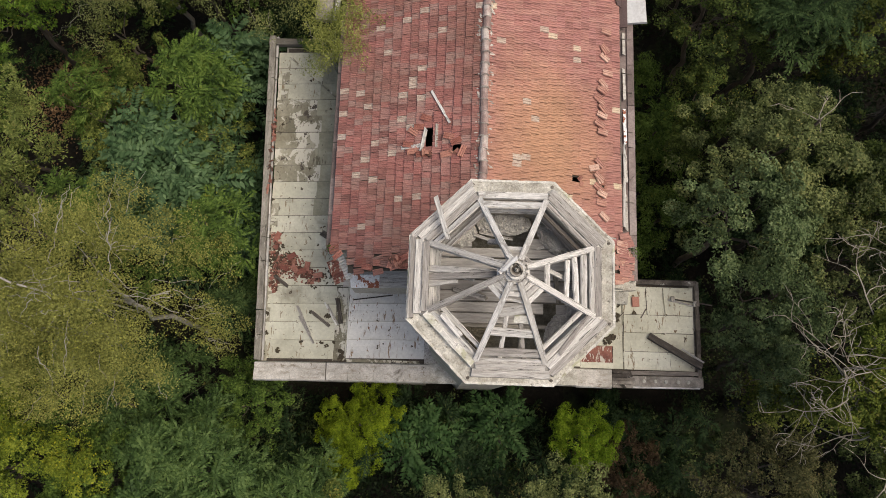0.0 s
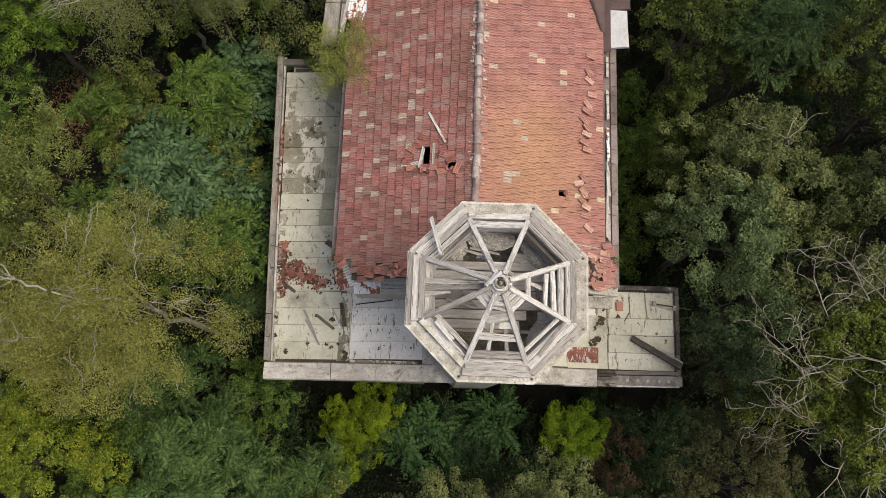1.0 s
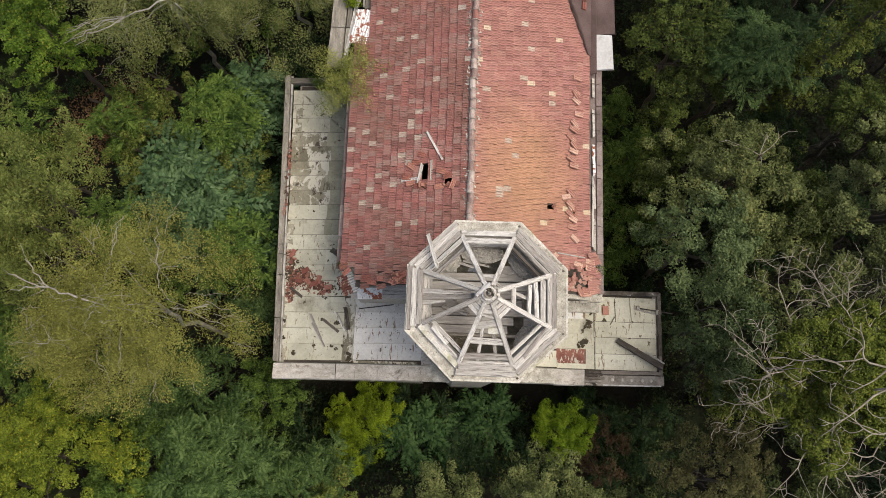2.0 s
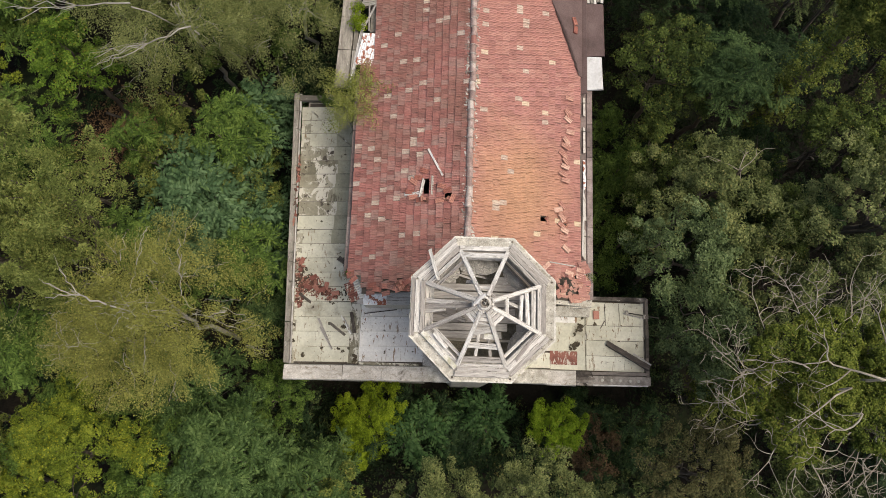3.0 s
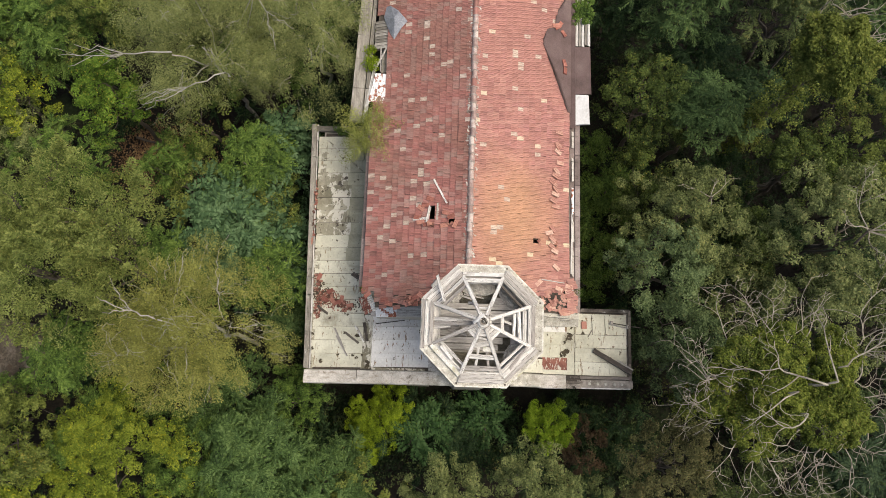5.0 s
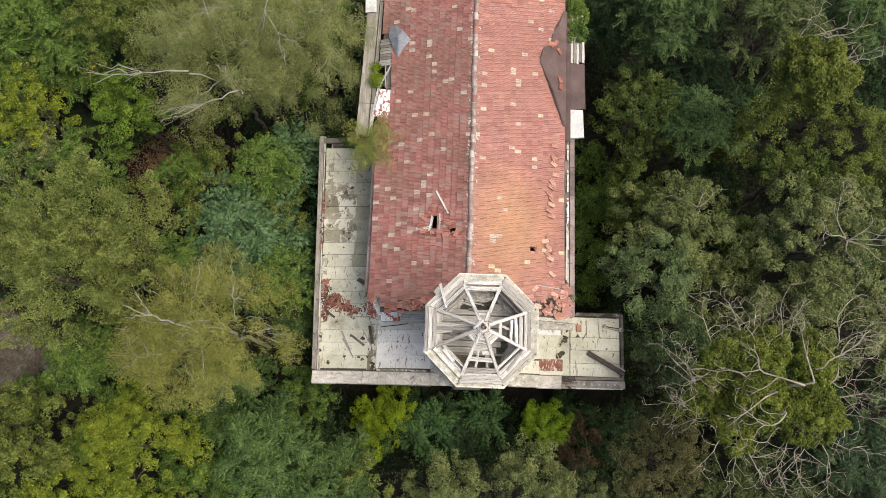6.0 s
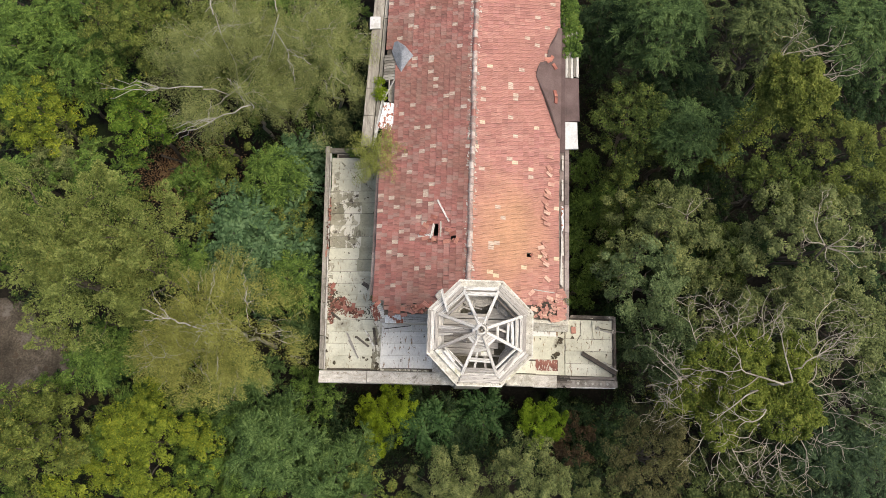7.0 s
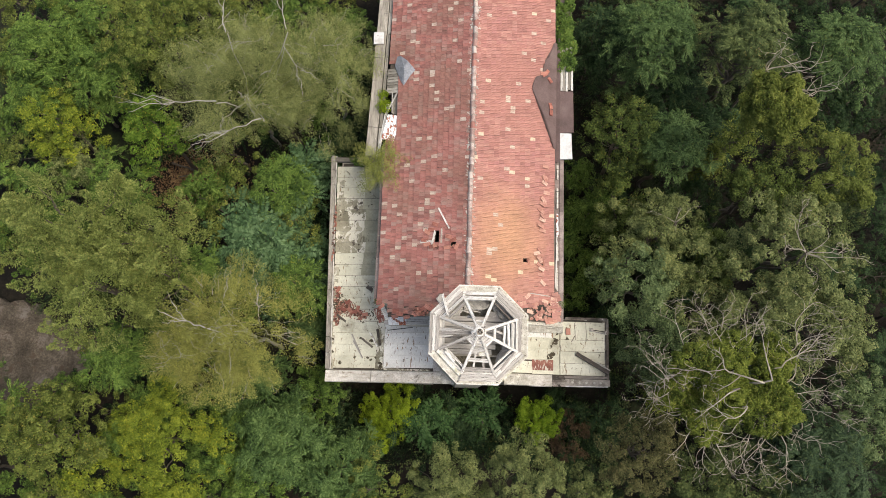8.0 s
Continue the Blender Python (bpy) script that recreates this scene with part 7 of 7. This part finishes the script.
# undergrowth below the crowns: thickets that close the ground between the trunks
def undergrowth():
    rng = np.random.default_rng(77)
    pts = []
    while len(pts) < 420:
        x, y = rng.uniform(-10.5, 12.5), rng.uniform(-4.5, 17)
        if -7.8 < x < 9.8 and y > 0.15:
            if not (x > 6.9 and y > 5.4 or x < -5.9 and y > 14.9):
                continue
        pts.append((x, y, 0.4 + abs(rng.normal(0, 1.2))))
    while len(pts) < 1300:
        x, y = rng.uniform(-34, 12), rng.uniform(-13, 36)
        if -7.9 < x < 9.9 and 0.2 < y < 14.8 or -5.6 < x < 7.3 and y > 10:
            continue
        if (x + 30) ** 2 / 40 + (y - 1.6) ** 2 / 12 < 1 or (x + 18.9) ** 2 / 5 + (y - 14.9) ** 2 / 2.2 < 1:
            continue
        if noise.noise(Vector((x * 0.2, y * 0.2, 11))) < -0.3:
            continue
        pts.append((x, y, 0.3 + abs(rng.normal(0, 1.0))))
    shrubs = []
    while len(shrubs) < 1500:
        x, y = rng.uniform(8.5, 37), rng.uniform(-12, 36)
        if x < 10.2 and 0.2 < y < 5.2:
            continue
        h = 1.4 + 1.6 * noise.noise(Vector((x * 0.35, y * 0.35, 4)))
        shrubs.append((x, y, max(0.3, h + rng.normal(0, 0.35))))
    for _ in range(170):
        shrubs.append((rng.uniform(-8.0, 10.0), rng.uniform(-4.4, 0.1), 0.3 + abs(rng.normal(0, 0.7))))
    pts, shrubs = np.array(pts), np.array(shrubs)
    rng.shuffle(pts)
    way, half = unit(rng.normal(0, 1, (len(pts), 3))), len(pts) // 2
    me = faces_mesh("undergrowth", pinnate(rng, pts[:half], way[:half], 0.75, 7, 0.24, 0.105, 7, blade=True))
    solo("undergrowth", me, LEAF["deep"], "dark green undergrowth of feathered saplings, gap shade partly in its colour", "undergrowth", kind="stuff")
    me = faces_mesh("undergrowth", clumps(rng, pts[half:], way[half:], 66, 0.55, 0.15, 0.11))
    solo("undergrowth", me, LEAF["olivedark"], "dull olive undergrowth of leafy shrubs", "undergrowth", kind="stuff")
    # thicket: the dark between the crowns is painted into its leaves
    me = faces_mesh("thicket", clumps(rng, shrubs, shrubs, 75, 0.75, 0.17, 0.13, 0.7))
    solo("thicket", me, LEAF["shade"], "thicket of shrubs, the shade of the gaps put into its dark green", "undergrowth", kind="stuff")


undergrowth()


def fallen_leaves():
    rng = np.random.default_rng(78)
    n = 5200
    x, y = -19.0 + rng.normal(0, 1.6, n), 14.9 + rng.normal(0, 1.2, n)
    z = np.array([ground_height(a, c) for a, c in zip(x, y)]) + rng.uniform(0.01, 0.08, n)
    nrm = unit(rng.normal(0, 0.3, (n, 3)) + np.array([0, 0, 1]))
    al = unit(np.cross(nrm, rng.normal(0, 1, (n, 3))))
    q = leaves(np.stack([x, y, z], axis=1), al, np.cross(nrm, al), rng.uniform(0.08, 0.17, n), rng.uniform(0.06, 0.12, n))
    solo("fallen_leaves", faces_mesh("fallen_leaves", q), LEAF["litter"], "reddish-brown fallen leaves in a small clearing", "leaves", kind="stuff")
    for p, q2, r in (((-20.6, 16.0, 0.5), (-17.2, 14.9, 0.35), 0.09), ((-20.0, 15.0, 0.4), (-17.6, 15.5, 0.5), 0.06)):
        g = np.random.default_rng(int(r * 1000))
        solo("fallen_log", tubes_mesh("fallen_log", [limb_line(g, p, q2, r, r * 0.6, 6, 0, 0.02)]), M_BARK, "dark fallen log on leaf litter", "log", "fallen logs")


fallen_leaves()


# ---------------------------------------------------------------- the bare tree overgrown with ivy
def crooked(rng, p, way, length, r, depth, lines, lift=0.0):
    """A sinuous bare branch that swings from side to side, with shorter ones off its bends."""
    p, d = np.array(p, float), unit(np.array(way, float))
    bend = rng.normal(0, 0.22, 3)
    n = max(6, int(length / 0.26))
    line = [(Vector(p), r)]
    for i in range(n):
        bend = bend * 0.6 + rng.normal(0, 0.22, 3)
        d = unit(d + bend + unit(np.array(way, float)) * 0.16 + np.array([0, 0, lift]))
        p = p + d * length / n
        w = r * (1 - 0.72 * (i + 1) / n)
        line.append((Vector(p), w))
        if depth > 0 and i > n * 0.18 and rng.random() < 0.62:
            side = np.cross(d, np.array([0, 0, 1.0])) * rng.choice((-1, 1)) + rng.normal(0, 0.3, 3)
            crooked(rng, p, unit(d * 0.75 + unit(side) * 0.8), length * rng.uniform(0.30, 0.55) * (1.15 - 0.5 * i / n), max(w * 0.75, 0.013), depth - 1, lines, lift)
    lines.append(line)


def ivy_tree():
    rng = np.random.default_rng(41)
    cx, cy = 13.4, 0.5
    ob = thing("dead_tree", "bare grey branching tree overgrown with yellow-green ivy", "tree", at=(cx, cy, 0))
    part("trunk", tubes_mesh("trunk", [limb_line(rng, (0, 0, -0.3), (0.1, 0.1, 12.0), 0.40, 0.26, 8, 0, 0.012)], 10), M_BARK, ob)
    fork = np.array([0.1, 0.1, 11.9])
    # boughs: where each leaves the ivy, which way its bare end points and how long that end is
    for bx, by, bz, wx, wy, wz, length, r in (
            (-2.6, 0.2, 15.4, -1, 0.05, 0.0, 2.9, 0.060), (-2.3, -0.7, 15.2, -1, -0.25, 0.0, 2.0, 0.040), (-2.2, 0.9, 15.9, -1, 0.5, 0.05, 2.3, 0.045), (-1.9, 1.6, 16.0, -0.8, 0.8, 0.0, 2.4, 0.050),
            (-0.9, 2.2, 16.2, -0.5, 1, 0.05, 2.4, 0.055), (-0.2, 2.6, 16.3, 0.1, 1, 0.0, 2.2, 0.050), (0.8, 2.6, 16.2, 0.5, 1, 0.0, 2.3, 0.055), (2.9, 2.3, 16.0, 1, 0.15, 0.0, 3.0, 0.060),
            (3.0, 0.6, 16.2, 1, 0.3, 0.0, 3.0, 0.060), (3.1, 0.0, 16.0, 1, -0.1, -0.05, 3.0, 0.065), (2.9, -0.7, 15.9, 1, -0.5, -0.1, 2.9, 0.055), (2.6, -1.4, 15.8, 0.8, -0.9, -0.1, 2.6, 0.055),
            (2.3, -1.6, 15.7, 0.2, -1, -0.2, 2.7, 0.060), (-1.0, -1.9, 15.6, 0.1, -1, -0.15, 2.4, 0.060), (-1.3, -1.6, 15.6, -0.7, -0.8, -0.1, 2.2, 0.045), (-2.4, -1.2, 15.4, -1, -0.4, 0.0, 1.9, 0.040),
            (1.5, -1.7, 16.2, -0.5, -0.8, -0.1, 1.9, 0.045), (0.3, -1.2, 16.6, -0.9, -0.4, 0.0, 1.8, 0.045),
            (1.0, 0.5, 17.6, -1, 0.35, 0.0, 2.6, 0.075), (1.3, 0.6, 17.8, -0.1, 1, 0.0, 2.5, 0.070), (2.0, 1.3, 17.3, 0.3, 0.8, 0.05, 1.8, 0.055), (-0.2, 0.2, 17.8, -0.8, -0.6, 0.0, 1.9, 0.055), (0.2, -0.6, 17.6, -0.5, -0.9, 0.0, 1.8, 0.055), (-1.2, 0.8, 17.2, -0.9, 0.5, 0.0, 1.7, 0.05)):
        for j in range(1 if bz > 16.5 else 2):
            inner = 0.80 if bz < 16.5 else 1.0
            b = np.array([bx * inner, by * inner, bz - (0.35 if bz < 16.5 else 0.0)]) + rng.normal(0, 0.3, 3) * j
            way = unit(np.array([wx, wy, wz])) + rng.normal(0, 0.3, 3) * np.array([1, 1, 0.4]) * j
            r1 = r * (0.68 - 0.2 * j)
            lines = [limb_line(rng, fork + rng.normal(0, 0.12, 3) - np.array([0, 0, rng.uniform(0, 1.5)]), b, r * 1.1, r1, 7, -0.5, 0.03)]
            crooked(rng, b, way + np.array([0, 0, 0.12]), length * (1.35 - 0.2 * j), r1, 2, lines)
            part("limb", tubes_mesh("limb", lines, 4), M_DEAD, ob, "bare crooked grey limb")
    # ivy: lobes round the boughs, each of many small rosettes of leaves
    rosettes = []
    for lx, ly, lz, rx, ry in ((-1.4, 1.4, 16.5, 1.15, 0.8), (0.2, 2.1, 16.3, 0.9, 0.8), (2.3, 1.7, 16.2, 0.75, 0.9), (1.7, 0.4, 16.9, 0.7, 0.9), (1.6, -0.8, 16.8, 1.2, 0.9), (-0.4, -0.4, 16.9, 0.95, 0.8),
                               (-1.1, -1.3, 16.0, 0.75, 0.95), (-2.2, 0.0, 15.5, 0.75, 0.7), (-0.4, 0.9, 17.0, 0.9, 0.7), (2.6, -0.5, 16.2, 0.6, 0.7), (0.6, -0.1, 16.4, 0.7, 0.7)):
        n = int(720 * rx * ry)
        v = rng.normal(0, 1, (n, 3))
        v[:, 2] = np.abs(v[:, 2]) - 0.25
        v = unit(v)
        lump = 0.86 + 0.22 * np.sin(7 * v[:, :1] + lx * 9) * np.sin(6 * v[:, 1:2] + ly * 5)
        rosettes.append(np.array([lx, ly, lz - 0.5]) + v * lump * np.array([rx * 1.32, ry * 1.32, 0.85]) * rng.uniform(0.9, 1.03, (n, 1)))
    pts = np.concatenate(rosettes)
    part("ivy", faces_mesh("ivy", clumps(rng, pts, pts, 17, 0.125, 0.085, 0.075, 0.7, 0.5)), LEAF["ivy"], ob, "dense yellow-green ivy")
    low = np.stack([rng.normal(0, 0.5, 260), rng.normal(0, 0.5, 260), rng.uniform(3, 15.5, 260)], axis=1)
    part("ivy", faces_mesh("ivy", clumps(rng, low, low, 50, 0.5, 0.12, 0.10)), LEAF["ivydark"], ob, "ivy climbing the trunk")


ivy_tree()


def ivy_ball():
    rng = np.random.default_rng(43)
    ob = thing("ivy_stump", "tall tree stump rounded over with dense ivy", "tree", at=(16.2, 15.2, 0))
    part("trunk", tubes_mesh("trunk", [limb_line(rng, (0, 0, -0.3), (0.1, 0, 17.6), 0.3, 0.12, 8, 0, 0.01)], 8), M_BARK, ob)
    v = rng.normal(0, 1, (1900, 3))
    v[:, 2] = np.abs(v[:, 2]) - 0.5
    v = unit(v)
    bump = 0.84 + 0.2 * np.sin(4.5 * v[:, :1] + 1.0) * np.sin(5.5 * v[:, 1:2]) + 0.08 * np.sin(11 * v[:, :1] + 7 * v[:, 2:])
    pts = np.array([-0.4, -0.6, 17.4]) + v * bump * np.array([1.75, 1.75, 1.7]) * rng.uniform(0.9, 1.03, (1900, 1))
    part("crown", faces_mesh("crown", clumps(rng, pts, v, 22, 0.17, 0.10, 0.085, 0.8, 0.4)), LEAF["ivydark"], ob)
    skirt = np.stack([rng.normal(0, 0.45, 150), rng.normal(0, 0.45, 150), rng.uniform(4.0, 17.0, 150)], axis=1)
    part("ivy", faces_mesh("ivy", clumps(rng, skirt, skirt, 60, 0.4, 0.12, 0.10, 0.9, 0.3)), LEAF["ivydark"], ob, "ivy climbing the trunk")
    lines = []
    for w in ((2, -0.3, 0.0), (1.6, 1.2, 0.2), (0.6, 1.8, 0.3)):
        crooked(rng, (0, 0, 16.2), w, 3.4, 0.05, 1, lines)
    part("limb", tubes_mesh("limb", lines, 5), M_DEAD, ob, "bare grey limb")


ivy_ball()


def bare_limbs(name, label, x, y, z, ends, seed, material, r=0.06, length=1.8, depth=2):
    """Bare limbs standing out of a crown, on a trunk of their own down to the ground."""
    rng = np.random.default_rng(seed)
    ob = thing(name, label, "tree", "bare trees", (x, y, 0))
    part("trunk", tubes_mesh("trunk", [limb_line(rng, (0, 0, -0.3), (0, 0, z - 1.5), 0.12, 0.05, 8, 0, 0.02)], 7), M_BARK, ob)
    for ex, ey, ez in ends:
        lines = []
        crooked(rng, (0, 0, z - 1.6), (ex, ey, ez), length * math.sqrt(ex * ex + ey * ey + ez * ez), r, depth, lines)
        part("limb", tubes_mesh("limb", lines, 5), material, ob)


bare_limbs("bare_tree", "half-dead tree with pale bare twigs above the leaves", 18.3, 7.8, 16.0, ((1, 0.2, 0.35), (-0.9, 0.5, 0.4), (-0.5, 1.1, 0.5), (0.7, -0.5, 0.35), (1.2, -0.3, 0.3), (-0.3, -0.9, 0.4), (0.2, 0.2, 0.8)), 51, M_DEAD, 0.032, 1.9)
bare_limbs("bare_tree", "leafless branches standing between dark trees", 17.4, 18.6, 14.6, ((1, 0.5, 0.3), (-0.9, 0.8, 0.4), (0.3, 1.2, 0.5), (0.8, -0.4, 0.3)), 52, M_DEAD, 0.045, 2.0)
bare_limbs("bare_tree", "leafless grey branches in a leafy crown", 12.43, 9.9, 13.3, ((-1.5, 0.55, 0.5), (-0.3, 0.95, 0.6), (1.0, 1.2, 0.5), (-0.2, -0.5, 0.3)), 53, M_DEAD, 0.022, 0.85, 1)


# ---------------------------------------------------------------- plants on the house
def young_birch():
    rng = np.random.default_rng(61)
    ob = thing("young_birch", "young birch growing out of the flat roof", "birch", at=(-4.8, 13.1, FLAT))
    lines = []
    pts = []
    for k in range(12):
        a = k * 0.75
        e = (0.5 + 1.25 * math.cos(a) * rng.uniform(0.5, 1), -0.2 + 1.25 * math.sin(a) * rng.uniform(0.5, 1), rng.uniform(3.2, 5.3))
        ln = limb_line(rng, (0.1 * math.cos(a), 0.1 * math.sin(a), 0), e, 0.03, 0.006, 7, 0.2, 0.05)
        lines.append(ln)
        pts += [np.array(p) for p, _ in ln[3:]]
    part("stem", tubes_mesh("stem", lines, 5), M_BIRCH, ob)
    n = 560
    v = unit(rng.normal(0, 1, (n, 3))) * rng.uniform(0.25, 1, (n, 1)) ** 0.45
    pts = np.array([0.75, -0.35, 4.1]) + v * np.array([1.75, 1.75, 1.2]) * (0.85 + 0.3 * np.sin(5 * np.arctan2(v[:, 1:2], v[:, :1]) + 1.0))
    part("crown", faces_mesh("crown", clumps(rng, pts, pts, 36, 0.30, 0.06, 0.042, 0.7, 0.3, 0.35, 0.9)), LEAF["young"], ob)


young_birch()


def clinging(name, label, cx, cy, cz, rx, ry, n, seed, tone, leaf=0.10):
    rng = np.random.default_rng(seed)
    pts = np.stack([cx + rx * rng.normal(0, 0.5, n), cy + ry * rng.uniform(-1, 1, n), cz + rng.uniform(0, 0.3, n)], axis=1)
    ob = solo(name, faces_mesh(name, clumps(rng, pts, pts, 70, 0.24, leaf, leaf * 0.8, 0.7, 0.4)), LEAF[tone], label, "plant", "plants on the house", "stuff")
    return ob


clinging("creeper", "green creeper growing over the east gutter", 6.32, 21.3, 11.25, 0.68, 2.3, 110, 71, "green", 0.13)
clinging("creeper", "green creeper growing over the east gutter", 6.6, 19.5, 11.1, 0.25, 0.5, 10, 72, "green", 0.13)
clinging("weed", "yellow-green weed in the hole of the eaves", -4.25, 16.7, 11.35, 0.28, 0.6, 16, 73, "yellow", 0.085)
clinging("weed", "small weed on the gutter", -4.0, 4.9, 11.2, 0.12, 0.2, 3, 74, "green", 0.07)
clinging("weed", "small weed on the gutter", 6.12, 5.0, 11.2, 0.06, 0.25, 2, 75, "green", 0.05)
clinging("weed", "green weeds on the corner of the flat roof", -5.9, 14.1, 7.7, 0.6, 0.2, 14, 76, "green", 0.08)


# ---------------------------------------------------------------- the wood further off
def far_wood():
    rng = np.random.default_rng(88)
    kinds = (("broad", "olivedark"), ("pinnate", "deep"), ("broad", "olive"), ("pinnate", "blue"), ("broad", "green"))
    models = []
    spots = []
    tries = 0
    while len(spots) < 34 and tries < 4000:
        tries += 1
        a = rng.uniform(0, 6.28)
        d = rng.uniform(0, 1) ** 0.7
        x, y = (31 + 17 * d) * math.cos(a), 10 + (27 + 16 * d) * math.sin(a)
        if abs(x) < 27 and -7.5 < y < 26.5:
            continue
        if any((x - u) ** 2 + (y - v) ** 2 < 20 for u, v in spots):
            continue
        spots.append((x, y))
    for i, (x, y) in enumerate(spots):
        if i < 5:
            f, c = kinds[i]
            models.append(tree(f, c, x, y, 11.0, 4.0, 0.25))
        else:
            ob = models[i % 5]
            s = rng.uniform(0.8, 1.15)
            copy_thing(ob, pose(x, y, ground_height(x, y), 0, 0, rng.uniform(0, 360)) @ Matrix.Diagonal((s, s, s, 1)))


far_wood()
